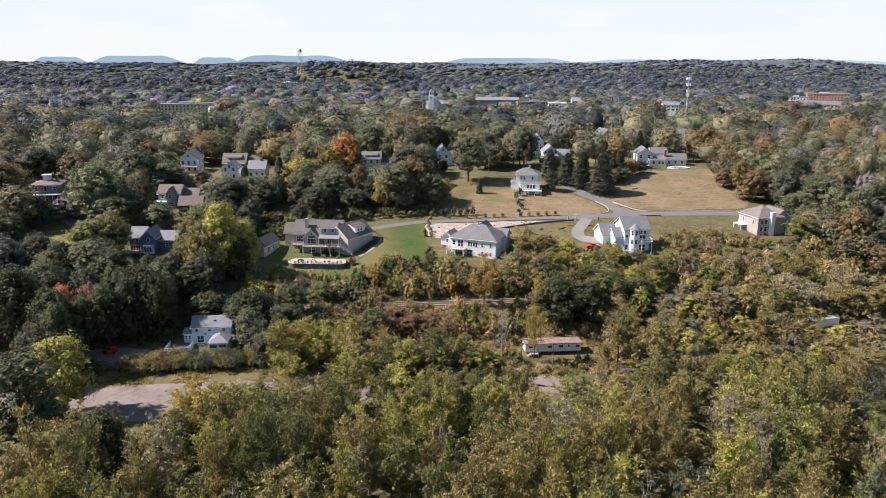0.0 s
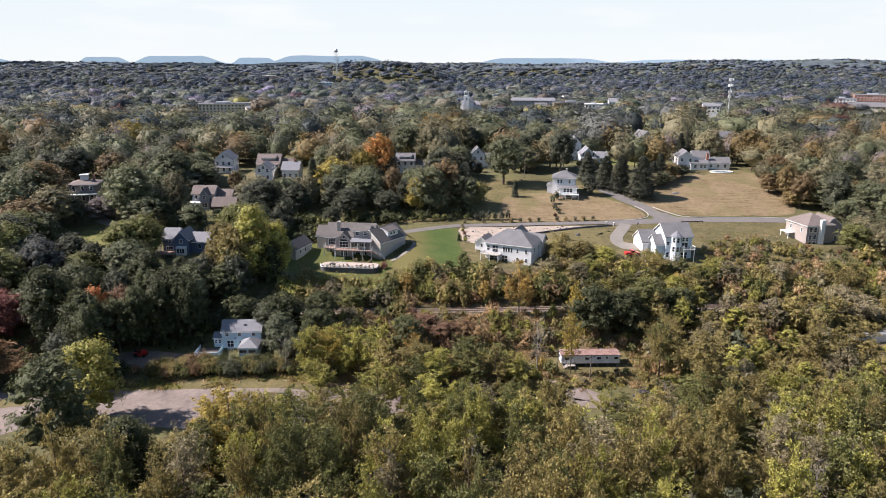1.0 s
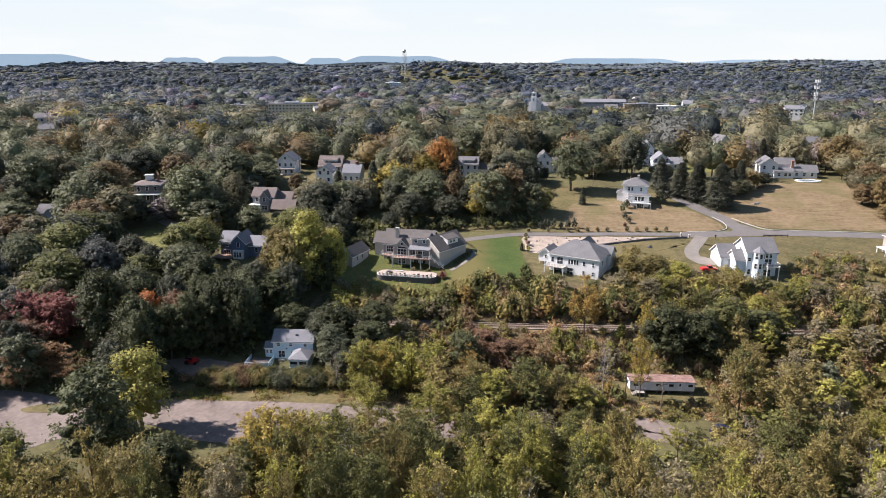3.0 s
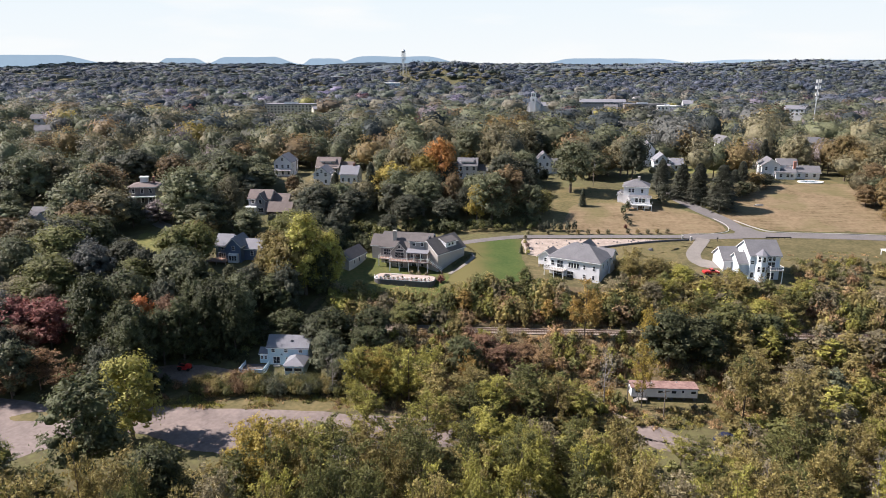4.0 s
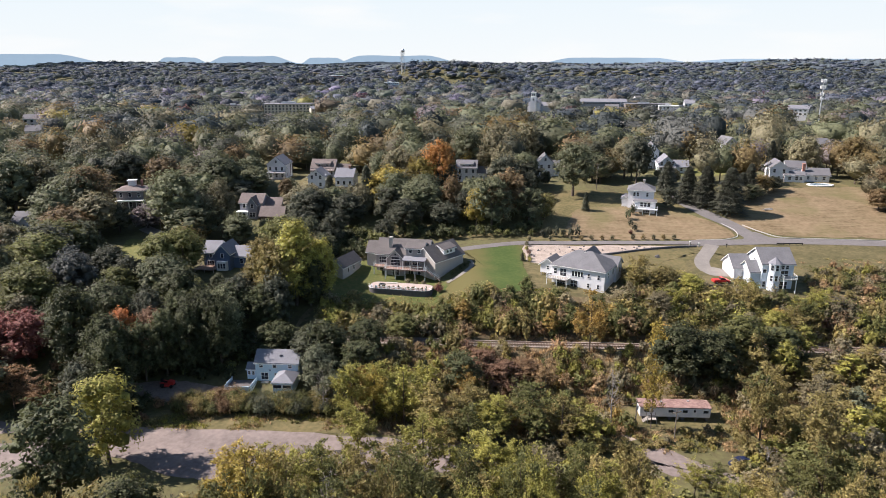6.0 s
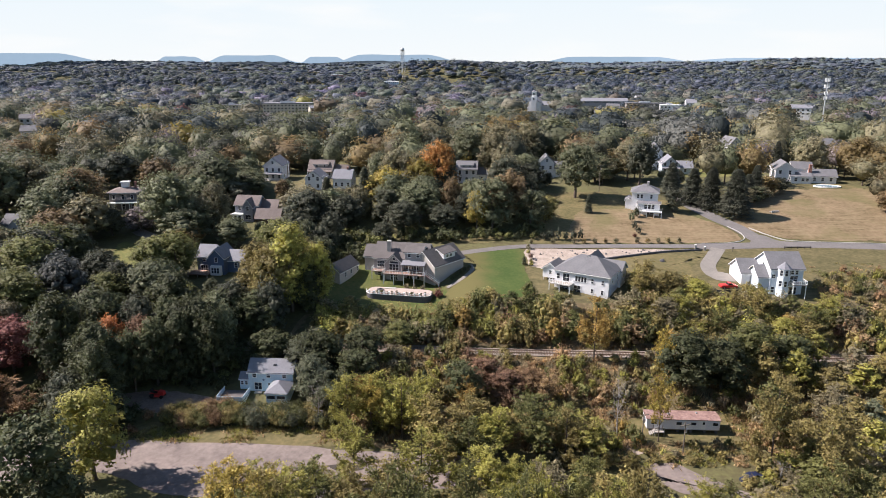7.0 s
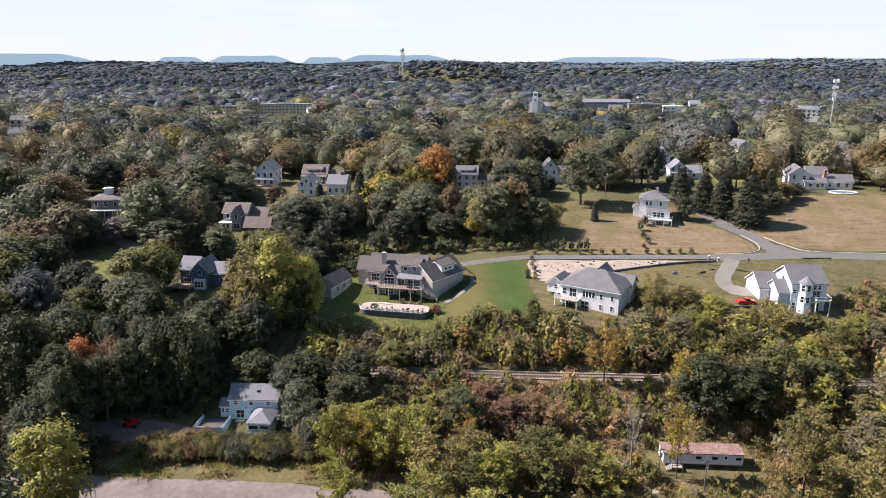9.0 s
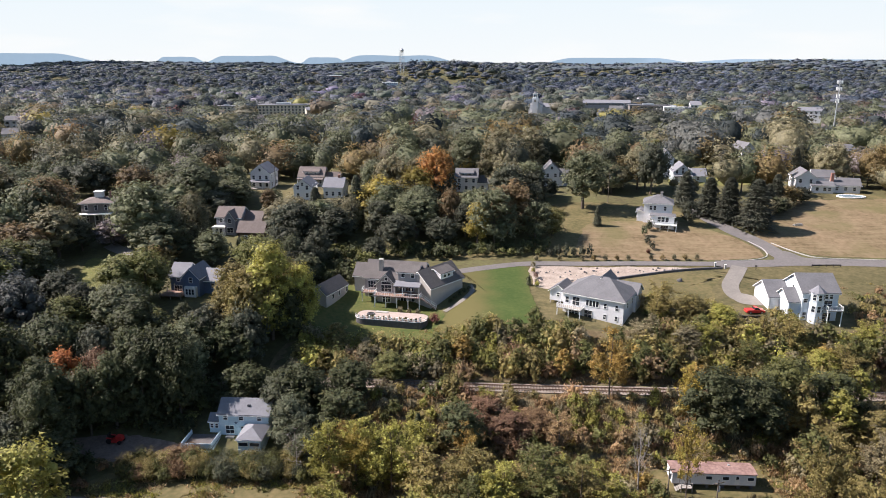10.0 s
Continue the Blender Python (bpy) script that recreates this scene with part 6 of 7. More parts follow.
def tree(kind, hue, x, y, h, r, group="", z=None):
    COUNT[0] += 1
    t, c, H, R = proto_meshes(kind, COUNT[0])
    name, words = FORM[kind]
    m = pose(x, y, ground_z(x, y) if z is None else z, 0, 0, (COUNT[0] * 137.5) % 360) @ Matrix.Diagonal((r / R, r / R, h / H, 1))
    label = words if kind == "snag" else f"{words} with {WORDS[hue]} foliage"
    root = thing(name, m, label, name.replace("_", " "), group)
    ob = new("trunk", t)
    ob.parent = root
    if c is not None:
        ob = new("crown", c)
        ob.parent = root
        k = RNG.uniform(0.74, 1.3)
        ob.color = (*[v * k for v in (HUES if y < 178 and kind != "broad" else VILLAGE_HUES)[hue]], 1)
    return root


# Trees that stand out, each with its own place: kind, hue, x, y, height, radius.
STANDING = """
round rust -115 211 19 9.5; tall green -81.5 198 22 9.5; round olive -67.9 200 18.3 5.2; tall dark -147 230 12 9; tall green -106 172 14 8
tall green -102 178 12 6.5; round green -74 168 11.5 6; tall green -104 160 14 8; round green -79 150 10 6; tall green -73 162 12.5 7; round green -68 166 13.5 6.5
round green -61 149 8.5 5.5; tall lime -33.5 150 21.5 7.2; tall olive -29.8 157 14 4.2; tall olive -42.5 153 16 6; tall lime -27.5 154 15 5; tall olive -38 148 18 6; round dark -34 129 8.5 5.5
round dark -22 125 11.5 6.5; round dark -13.5 130.5 8.4 5; round green -6 138 6.5 4.5; round orange -67.5 126 14 4.2; round rust -61.5 127.5 13 4
open yellow -9.6 108 12 3.6; fir dark -23.5 222 16 4; tall green -4 213 14 8; round orange 1.6 237 20.5 7.4; round amber -5 229 17 6.5; tall green -3 222 13 7; round green 19.5 208 17 8; round amber 14.5 207 13 4.2; tall dark -9 204 11 6; tall dark -15 196 7 4
round green 32.5 211 12 6; tall green 51.8 239 20 8.2; fir fir 92.4 232 13 5.6; fir fir 97 227 14.5 5.8; fir fir 102.6 219.5 16 6.8; fir fir 88 243 12 5
round dark 83 223 8 3.4; fir dark 53.5 222 6.6 1.8; open amber 38 131.2 14.8 4.4; open olive 57 162 8 4.2; round olive 62 157 6.5 4.4; round lime 68 153.5 6 4; open olive 54.5 158 5.5 3; open lime 83 153 5 2.8; open lime 98 147 7 3.6; open olive 76 150 6 3.2; open lime 62 146 7.5 3.4; open green 70 142 7 3.4; open olive 46 144 6 3.2; round lime 84 139 7 4; open yellow 51.6 124 13.2 2.6; round dark 55.5 121.5 13.5 6.6
round dark 63 121.5 12 6.2; round green 71 127.5 11.5 6.4; round dark 80 127 9 5.5; open olive 88 137.5 9 4; open olive 80 146 9 4.5; open green 92 142 8 4; round grey 58 147 6 4; open grey 49 149 5.5 3.4; open olive 72 112 10 4; open grey 78 108 11 4.4; tall dark -40 66 15 5; round green -43 73 11 4.6; open olive -36 68 10 4; open olive -33 75 8.5 3.4; tall dark -63.5 111 17 5; round dark -66 106 11 4.5; open olive 63.4 98 17.5 4.6; open olive 68.4 87.7 19.5 5; round lime -56.5 93.5 17.5 6.6; open olive 100 98 15 6.5; bush olive 57 91.5 2.6 2; bush lime 61 93 2.6 1.8; round dark -57.8 79.5 20 8; open sage -74 77 11 5; open green -61 71 9 4.5; open sage -69 68 11 5; round green -70 72 12 5; open olive -66 66 13 4; open lime -44 70 9 3.6; open olive -49 66 11 4; open yellow -30 83 10.5 3.8; open lime -25 84 10 3.6
open yellow 45.4 105.6 15.5 2.4; snag grey 38 107.5 12 2.6; round dark -48 140 13 6; tall dark -60 142 15 7; tall dark -74 134 15 7.5; round dark -46 128 11 5.5
round red -90 126.5 13 6.5; tall green -98 142 16 8; round red -98.5 127 13 6; round rust -104 124 13 5.5; round rust -93 118.5 11 5.5; round rust -97 114.5 10 5; open brown -85 112 10 5; open brown -89 108 9 4.5; open brown -79 110 8 4; round orange -108 122 12 5; tall dark -76.5 122.5 21 6.5; tall dark -66.5 117.5 18 6; tall dark -56 130 15 5; tall dark -50 128.5 17 6; tall dark -45.8 126 16 4.6; tall dark -52 124.5 15 4.5; tall dark -112 130 17 8
round dark -40 142 11 6; round dark -54 132 12 6; round sage -22.5 117.5 10.5 4.4; open sage -19 113.5 9.5 3.6; tall dark -57 123 15 4.6; round dark -61 121 14 4.4; bush olive 82.6 158.2 3 2.2; round dark -14 120 10 5.5; round sage -25 125 10 5; snag grey -20.5 111.5 9 3; open lime -9 113 9 3.6; open lime -5 107 8 3.4; open amber -12 114.5 9 3
round dark -38 206 13 6.5; tall dark -28 206 12 6.5; round dark -15 214 11 6; fir dark -35 214 15 4.5; tall dark 4 206 9 5.5; round dark 11 213 10 5
tall green -37 166 16 6; tall green -42 173 15 6.5; tall olive -34 160 16 5; round dark -30 150 12 5.5; round dark -37 158 14 5.5
open lime -11 93.5 12.5 4.6; open lime 1 88.5 12.5 4.8; open green 9 95 11 5; open olive -4 84 11 4.2; open lime -16 85 9.5 3.8; open lime 12 87.5 11 4.6; open olive 4 97 8 3.4; open yellow -24.5 71.5 16.5 5.6; open lime -18.5 74 14 4.8; open yellow -29 75 13 4; open lime -14 107.5 13 4.6; open lime -9 109.5 12 4.4; open lime -3.5 106.5 12.5 4.6; open olive 2 103.5 11.5 4.4; open olive 9 103.5 11 5; open lime 14.5 101 10 4.6; open green 21 103.5 11 5; open olive 27 101 9.5 4.6; open lime 32 101 8 4
round dark 8 118 9 4.6; open lime 1 114 9 3.2; fir dark 0.5 117 8 1.6; open amber 9 114 8.5 2.6; round rust 17.5 119 6.5 4.2; round brown 22 121 5.5 4.5; round rust 13 125 5.5 3.6; open tan 26 117 8.5 3
fir green 27 178.3 2.6 0.9; bush red 2.6 160.2 2.6 1.5; bush olive 29.6 191 1.8 0.9; bush lime 29.2 187 1.5 0.9; bush tan 29.4 183.5 1.5 1; bush olive 29.2 180 1.3 0.9; bush lime 29 177.5 1.4 0.9
bush grey -6 166 1.5 0.9; bush grey -3.8 165.4 1.5 0.9; bush grey -1.6 165 1.4 0.9; bush dark 6.4 169.5 1.4 0.9; bush dark 7.6 171 1.3 0.8; bush dark 8.8 172.5 1.4 0.9; bush dark 10 174 1.2 0.8; bush dark 11.2 175.4 1.3 0.8
round olive 111 231 6 4.5; round green 115 234 6 4.5; round olive 119 236.5 5 4; round lime 38 214 9 4.5; bush green 66.5 214 3.6 1.5; bush dark 66 208 2.6 1.2; bush red 64.5 201.5 1.5 1; bush green 69 218 3.4 1.4; bush dark 66.5 204.5 2.4 1.2; fir fir 118 240 12 4.2; fir fir 113 235 10 4; round brown 124 243 7 4.5; round dark 130 246 5.5 4; tall dark 66 268 15 6; tall olive 78 268 16 6.5
open lime 86 275 18 5; tall olive 24 268 19 8; tall green 35 254 13 6.5; tall olive 27 292 21 9; tall olive 40 296 20 9; tall green 14 286 19 8; fir green 128 270 17 4.2; fir green 121 262 15 4
round olive 156 276 17 7; tall brown 172 268 18 8; tall olive 176 250 16 8; round rust 166 236 12 6.5; tall brown 180 232 16 8; round rust 156 222 8 5
tall green 168 204 13 7.5; tall green 182 214 16 8; round brown 158 208 6 4.5; tall green 176 190 15 8; round green 160 180 11 6; tall dark 188 176 15 8
round green 150 160 9 5.5; fir fir 146 286 14 4; snag grey 126 247 11 4; open olive 118 120 10 5; open grey 127 122 9 5; open olive 137 121.5 10 5; open olive 147 120 9 4.5; round olive 112 117 8 4; open olive 117 107.5 9 4.5; open olive 158 121 9 5; open olive 132 134.5 11 5; round grey 124 126 9 5; open grey 142 128 10 5
"""
for row in STANDING.replace("\n", ";").split(";"):
    if row.strip():
        k, hue, *v = row.split()
        tree(k, hue, *map(float, v))

# Clipped shrubs in a row along the drive, and the dark ones beyond it.
for i in range(15):
    if i not in (1, 3, 9):
        tree("bush", "brown" if i % 2 else "olive", 31 + i * 3.3, 195.8 + 0.1 * i, 1.7, 0.95, "shrubs along the drive")
for i in range(6):
    tree("bush", "dark", 35.5 + i * 2.3, 199.4 + 0.5 * (i % 2), 2.6 + 0.5 * (i % 3), 1.3, "dark shrubs beyond the drive")


# ---- woodland ----
KEEP = [(-66, 119, 8), (-87, 122, 8), (-60, 120, 7), (-46, 114, 7), (-29, 122, 13), (-40, 120, 7), (-54, 117, 8), (52, 109, 11), (-8, 166, 18), (4, 172, 12), (-23, 170, 9), (-25, 163, 6), (42, 162, 13), (32, 168, 5),
        (89, 161, 13), (78, 162, 7), (-58, 172, 9), (-50, 176, 6), (-62, 214, 9), (-55, 215, 6), (-107, 226, 11), (-65, 270, 8), (-48, 272, 9), (-46, 250, 7),
        (-35, 252, 7), (12, 264, 7), (46, 276, 7), (100, 284, 12), (75, 226, 9), (148, 268, 15), (152, 255, 9), (145, 173, 10), (127, 114, 9), (-88, 182, 10),
        (-20, 202, 6), (118, 287, 12), (150, 345, 9), (-64, 402, 12)]
OPEN_GROUND = [(24, 170, 155, 193, 1), (36, 150, 195, 212, 1), (58, 152, 196, 250, 1), (2, 36, 152, 204, 1), (-100, 14, 88.5, 105, 1), (42, 57, 86, 99, 0),
               (40, 58, 196, 236, 1), (96, 150, 148, 196, 0)]


def TRACK_Y(x):
    return float(np.interp(x, [p[0] for p in TRACK], [p[1] for p in TRACK]))


def free(x, y, gap=0.0):
    for a, b, r in KEEP:
        if (x - a) ** 2 + (y - b) ** 2 < (r + gap) ** 2:
            return False
    if abs(y - TRACK_Y(x)) < 2.3 + max(0, gap):
        return False
    for x0, x1, y0, y1, _ in OPEN_GROUND:
        if x0 - gap < x < x1 + gap and y0 - gap < y < y1 + gap:
            return False
    return True


VISTA = [(-87, 180, 7, 14), (-58, 168, 13, 12), (-60, 212, 11, 19.5), (-53, 208, 6, 19), (-107, 222, 9, 21), (-66, 266, 8, 23.5), (-46, 272, 10, 23.5), (-45, 248, 6, 23.5), (-35, 250, 7, 23.5),
         (12, 262, 8, 24.5), (46, 274, 8, 25), (101, 283, 9, 25), (146, 262, 15, 22.5), (152, 345, 7, 25), (-64, 398, 9, 22), (-133, 203, 8, 18), (-92, 236, 6, 22), (-47, 184, 5, 16), (112, 852, 26, 10), (212, 934, 34, 11), (253, 866, 30, 10), (-181, 822, 36, 11),
         (-262, 858, 14, 10), (717, 930, 34, 12), (668, 932, 18, 11), (610, 790, 32, 10), (360, 698, 12, 11), (293, 830, 8, 12), (-337, 557, 8, 13), (-25, 652, 7, 13), (284, 515, 5, 28)]


def ceiling_at(x, y):
    """How tall a tree may grow so that the houses keep their view down the slope."""
    top = 99.0
    for a, b, w, z in VISTA:
        if 0 < b - y < (75 if b < 420 else 300):
            c = a + (5 - a) * (b - y) / (b + 20)
            if abs(x - c) < w:
                top = min(top, z + (66 - z) / b * (b - y) - ground_z(x, y))
    return top


def scatter(x0, x1, y0, y1, step, test=lambda x, y: True):
    """Places on a shaken grid."""
    out = []
    for a in np.arange(x0, x1, step):
        for b in np.arange(y0, y1, step):
            x, y = a + RNG.uniform(-0.45, 0.45) * step, b + RNG.uniform(-0.45, 0.45) * step
            if test(x, y):
                out.append((x, y))
    return out


def pick(weights):
    names = list(weights)
    w = np.array([weights[n] for n in names], float)
    return names[RNG.choice(len(names), p=w / w.sum())]


def woods(name, rows, protos, material, label, category, trunks=True):
    """Many trees that nobody could count, joined in one piece: rows of x, y, height, radius, hue."""
    V, T, Q, C, o = [], [], [], [], 0
    TV, TQ, to = [], [], 0
    for i, (x, y, h, r, hue) in enumerate(rows):
        most = ceiling_at(x, y) if y > 120 else 99
        if most < 2.5:
            continue
        if h > most:
            r, h = max(1.8, r * most / h), most
        tr, cr, H, R = protos[i % len(protos)]
        a = RNG.uniform(0, 6.28)
        m = np.array(((math.cos(a) * r / R, -math.sin(a) * r / R, 0), (math.sin(a) * r / R, math.cos(a) * r / R, 0), (0, 0, h / H)))
        pos = np.array((x, y, ground_z(x, y)))
        v = cr[0] @ m.T + pos
        V.append(v)
        T.append(cr[1] + o)
        Q.append(cr[2] + o)
        C.append(np.tile(np.array(hue) * RNG.uniform(0.72, 1.28), (len(v), 1)))
        o += len(v)
        if trunks:
            v = tr[0] @ m.T + pos
            TV.append(v)
            TQ.append(tr[2] + to)
            to += len(v)
    ob = tagged(new(name, mesh_np(name, np.concatenate(V), np.concatenate(T), np.concatenate(Q), material, np.concatenate(C))), label, category, kind="stuff")
    if trunks:
        st = new("stems", mesh_np("stems", np.concatenate(TV), NONE3, np.concatenate(TQ), BARK))
        st.parent = ob
        tagged(st, kind="stuff")
    return ob


def dome(H, R, ball, leaves, size, seed, core=0.84):
    """A full crown of tufts round a small solid heart, for trees that stand far off."""
    def lump(d):
        q = Vector(d) * 1.7 + Vector((seed * 7.1, seed * 3.3, seed))
        return 1 + 0.34 * noise.noise(q) + 0.24 * noise.noise(q * 2.6)
    mid, half = H * 0.54, H * 0.45
    v = np.array([d * lump(d) for d in ball[0]])
    per = 4
    d = unit(max(1, leaves // per))
    d[:, 2] = np.where(d[:, 2] < -0.45, -d[:, 2], d[:, 2])
    k = np.array([lump(q) for q in d]) * RNG.uniform(0.8, 1.1, len(d))
    g = np.repeat(np.arange(len(d)), per)
    n = len(g)
    p = (d * k[:, None])[g] * np.array((R, R, half)) + RNG.normal(size=(n, 3)) * size * 0.6
    nrm = d[g] + 0.45 * unit(n)
    nrm /= np.linalg.norm(nrm, axis=1)[:, None]
    t = 0.5 * d[g] + unit(n)
    t[:, 2] += 0.3
    t -= nrm * (t * nrm).sum(1)[:, None]
    t /= np.linalg.norm(t, axis=1)[:, None] + 1e-9
    b = np.cross(nrm, t)
    s = (size * RNG.uniform(0.6, 1.4, n))[:, None]
    leaf = np.stack([p - b * s * 0.6, p + b * s * 0.6, p + t * s * 1.3], 1).reshape(-1, 3)
    up = np.array((0, 0, mid))
    crown = join((v * np.array((R, R, half)) * core + up, ball[1], NONE4), (leaf + up, np.arange(3 * n).reshape(-1, 3), NONE4))
    return join(limb((0, 0, -0.5), (0, 0, mid), 0.32, 0.2, 6)), crown, H, R


MID = [dome(16, 6.5, ICO2, 900, 0.45, i, 0.7) for i in range(1, 6)]
VILLAGE = [dome(16, 7.5, ICO2, 420, 0.72, i, 0.78) for i in range(6, 12)]
FAR = [dome(15, 8.5, ICO2, 150, 1.15, i, 0.82) for i in range(12, 20)]
SLIM = [broadleaf(H=13, R=3.6, n=20, leaves=1500, size=0.36, base=0.24, core=0.42, thick=0.13, limbs=5),
        broadleaf(H=14, R=3.4, n=22, leaves=1500, size=0.35, base=0.26, core=0.42, thick=0.13, limbs=5)]
THICKET = [shrub(leaves=168, size=0.35, n=6), shrub(H=2.6, R=2.1, leaves=168, size=0.35, n=6), shrub(H=3.6, R=1.7, leaves=160, size=0.35, n=6)]
SCRUBBY = [shrub(H=3.2, R=2.4, leaves=340, size=0.29, n=7), shrub(H=2.8, R=2.6, leaves=340, size=0.29, n=7), shrub(H=3.8, R=2.2, leaves=350, size=0.29, n=7)]
HEDGE = [shrub(H=3.0, R=2.2, leaves=1100, size=0.16, n=13), shrub(H=2.6, R=2.4, leaves=1100, size=0.16, n=13), shrub(H=3.4, R=2.0, leaves=1100, size=0.16, n=14)]
WEED = []
for _ in range(4):
    root = np.concatenate([RNG.normal(size=(46, 2)) * 0.6, np.zeros((46, 1))], 1)
    tip = root + np.stack([RNG.normal(0, 0.35, 46), RNG.normal(0, 0.35, 46), RNG.uniform(0.4, 1.0, 46)], 1)
    side = unit(46) * 0.16 * np.array((1, 1, 0.2))
    WEED.append((None, (np.stack([root - side, root + side, tip], 1).reshape(-1, 3), np.arange(138).reshape(-1, 3), NONE4), 1.0, 1.2))

# Young wood on the flat in front: single trees first, then what lies between them.
near = scatter(-74, 124, 26, 100, 6.3, lambda x, y: free(x, y, 1.0) and not (y > 84 and x < -32) and not (-47 < x < -32 and y > 62) and not (x < -46 and y > 60))
RNG.shuffle(near)
wood_mix = {"olive": 6, "lime": 4.4, "green": 4, "grey": 1.0, "yellow": 0.25, "sage": 0.4}
right_mix = {"olive": 7, "grey": 2.0, "green": 3, "lime": 3.0, "sage": 0.4}
filler = []
for i, (x, y) in enumerate(near[:285]):
    lim = min(19.0, 3.5 + 0.5 * (98 - y))
    if 34 < x < 64:
        lim = min(lim, 0.4 * (102 - y))
    if x > 66:
        lim = max(lim, 9.5)
    h = max(4.5, RNG.uniform(0.68, 1.02) * lim)
    r = min(RNG.uniform(3.0, 4.4), h * 0.42)
    hue = pick(right_mix if x > 45 else wood_mix)
    if i % 13 == 5:
        tree("snag", "grey", x, y, h, 2.4, "young wood on the flat")
    elif i < 285:
        tree("young", hue, x, y, h, r, "young wood on the flat")
    else:
        filler.append((x, y, h, r, HUES[hue]))
for x, y in scatter(-20, 140, 141, 150, 8, lambda x, y: free(x, y, 0)):
    filler.append((x, y, RNG.uniform(4, 6.5), RNG.uniform(2, 3), HUES[pick({"olive": 4, "green": 3, "grey": 2, "amber": 0.7})]))
for x, y in scatter(70, 190, 88, 131, 7.5, lambda x, y: free(x, y, 2) and not (116 < x < 190 and 108 < y < 117)):
    filler.append((x, y, RNG.uniform(6.5, 11), RNG.uniform(2.8, 4.2), HUES[pick(right_mix)]))
for x, y in scatter(2, 34, 101, 114, 6.5):
    filler.append((x, y, RNG.uniform(5, 8), RNG.uniform(2.4, 3.4), HUES[pick(wood_mix)]))
woods("young_wood", filler, SLIM, LEAF_WOODS, "slender olive-green trees filling the flat and the bank", "woodland")
rows = [(x, y, RNG.uniform(1.6, 4.2) if y < 84 else RNG.uniform(1.4, 3.2), RNG.uniform(1.8, 2.8), HUES[pick(right_mix if x > 40 else wood_mix)])
        for x, y in scatter(-74, 125, 28, 100, 4.3, lambda x, y: free(x, y, 0.4) and not (x < -34 and y > 70))]
woods("undergrowth", rows, THICKET, LEAF_WOODS, "dense olive-green undergrowth between young trees", "undergrowth", trunks=False)

# Brush between the lot, the mobile home and the railway, and on the bank below the houses.
brush_mix = {"tan": 2.4, "brown": 0.9, "olive": 5, "grey": 2, "rust": 0.3, "lime": 2.6, "green": 1.8, "amber": 0.2}


def clump(x, y, lo, hi, mix):
    """A bush whose size and hue follow patches of the ground."""
    k = 0.5 + 0.7 * noise.noise(Vector((x / 9, y / 6, 12.0)))
    m = {n: w * (1 + 2.5 * max(0, noise.noise(Vector((x / 12, y / 8, 3.0 + 7 * i))))) ** 2 for i, (n, w) in enumerate(mix.items())}
    h = lo + (hi - lo) * min(1, max(0, k)) * RNG.uniform(0.7, 1.2)
    shade = 0.93 + 0.5 * noise.noise(Vector((x / 5, y / 4, 31.0)))
    return (x, y, h, max(1.1, h * RNG.uniform(0.5, 0.75)), tuple(c * shade for c in HUES[pick(m)]))


rows = [clump(x, y, 0.9, 4.4, brush_mix) for x, y in scatter(-14, 112, 104, 136, 3.0, lambda x, y: free(x, y, 0.3) and not (28 < x < 50 and 111 < y < 118) and not (x > 100 and y < 122))]
bank_mix = {"olive": 6, "green": 4, "lime": 2.4, "tan": 0.9, "brown": 0.6, "grey": 2, "rust": 0.15}
rows += [clump(x, y, 1.6, 6.2, bank_mix) for x, y in scatter(-26, 150, 134, 152.5, 2.9, lambda x, y: y > TRACK_Y(x) + 2.6 and free(x, y, -0.5))]
slope_mix = {"olive": 5, "brown": 1.6, "grey": 2.5, "tan": 1.2, "green": 2, "lime": 1}
rows += [clump(x, y, 0.9, 3.2, slope_mix) for x, y in scatter(97, 156, 146, 178, 2.9, lambda x, y: (x - 145) ** 2 + (y - 173) ** 2 > 110 and y < np.interp(x, (97, 103, 110, 120, 133, 142, 156), (153, 164, 173, 175.5, 167, 159, 156)))]
rows += [clump(x, y, 1.2, 4.6, slope_mix) for x, y in scatter(150, 215, 132, 186, 3.4, lambda x, y: y > TRACK_Y(x) + 3 and (x - 145) ** 2 + (y - 173) ** 2 > 190 and y < 196 - 0.16 * (x - 140) - 5)]
rows += [clump(x, y, 1.2, 4.8, {"olive": 5, "lime": 3, "grey": 2, "green": 1.5}) for x, y in scatter(53, 78, 147, 168, 2.7, lambda x, y: y < 169 - 0.55 * (x - 53) and (x - 78) ** 2 + (y - 162) ** 2 > 36)]
woods("bank_brush", rows, SCRUBBY, LEAF_WOODS, "tangled olive, tan and brown brush on the railway bank", "brush", trunks=False)
weeds = [(x, y, RNG.uniform(0.6, 1.5), RNG.uniform(0.9, 1.5), HUES[pick({"tan": 5, "brown": 2, "olive": 2, "grey": 2})]) for x, y in scatter(-14, 112, 104, 136, 1.7, lambda x, y: free(x, y, 0))]
weeds += [(x, y, RNG.uniform(0.5, 1.2), RNG.uniform(0.8, 1.4), HUES[pick({"tan": 4, "brown": 2, "olive": 3, "lime": 1})]) for x, y in scatter(-26, 150, 134, 154, 1.9, lambda x, y: y > TRACK_Y(x) + 2.4 and free(x, y, -1))]
weeds += [(x, y, RNG.uniform(0.4, 0.9), RNG.uniform(0.8, 1.3), HUES[pick({"tan": 4, "lime": 1.5, "olive": 3})]) for x, y in scatter(36, 70, 99, 118, 1.7, lambda x, y: not (41 < x < 60 and 105.5 < y < 113.5))]
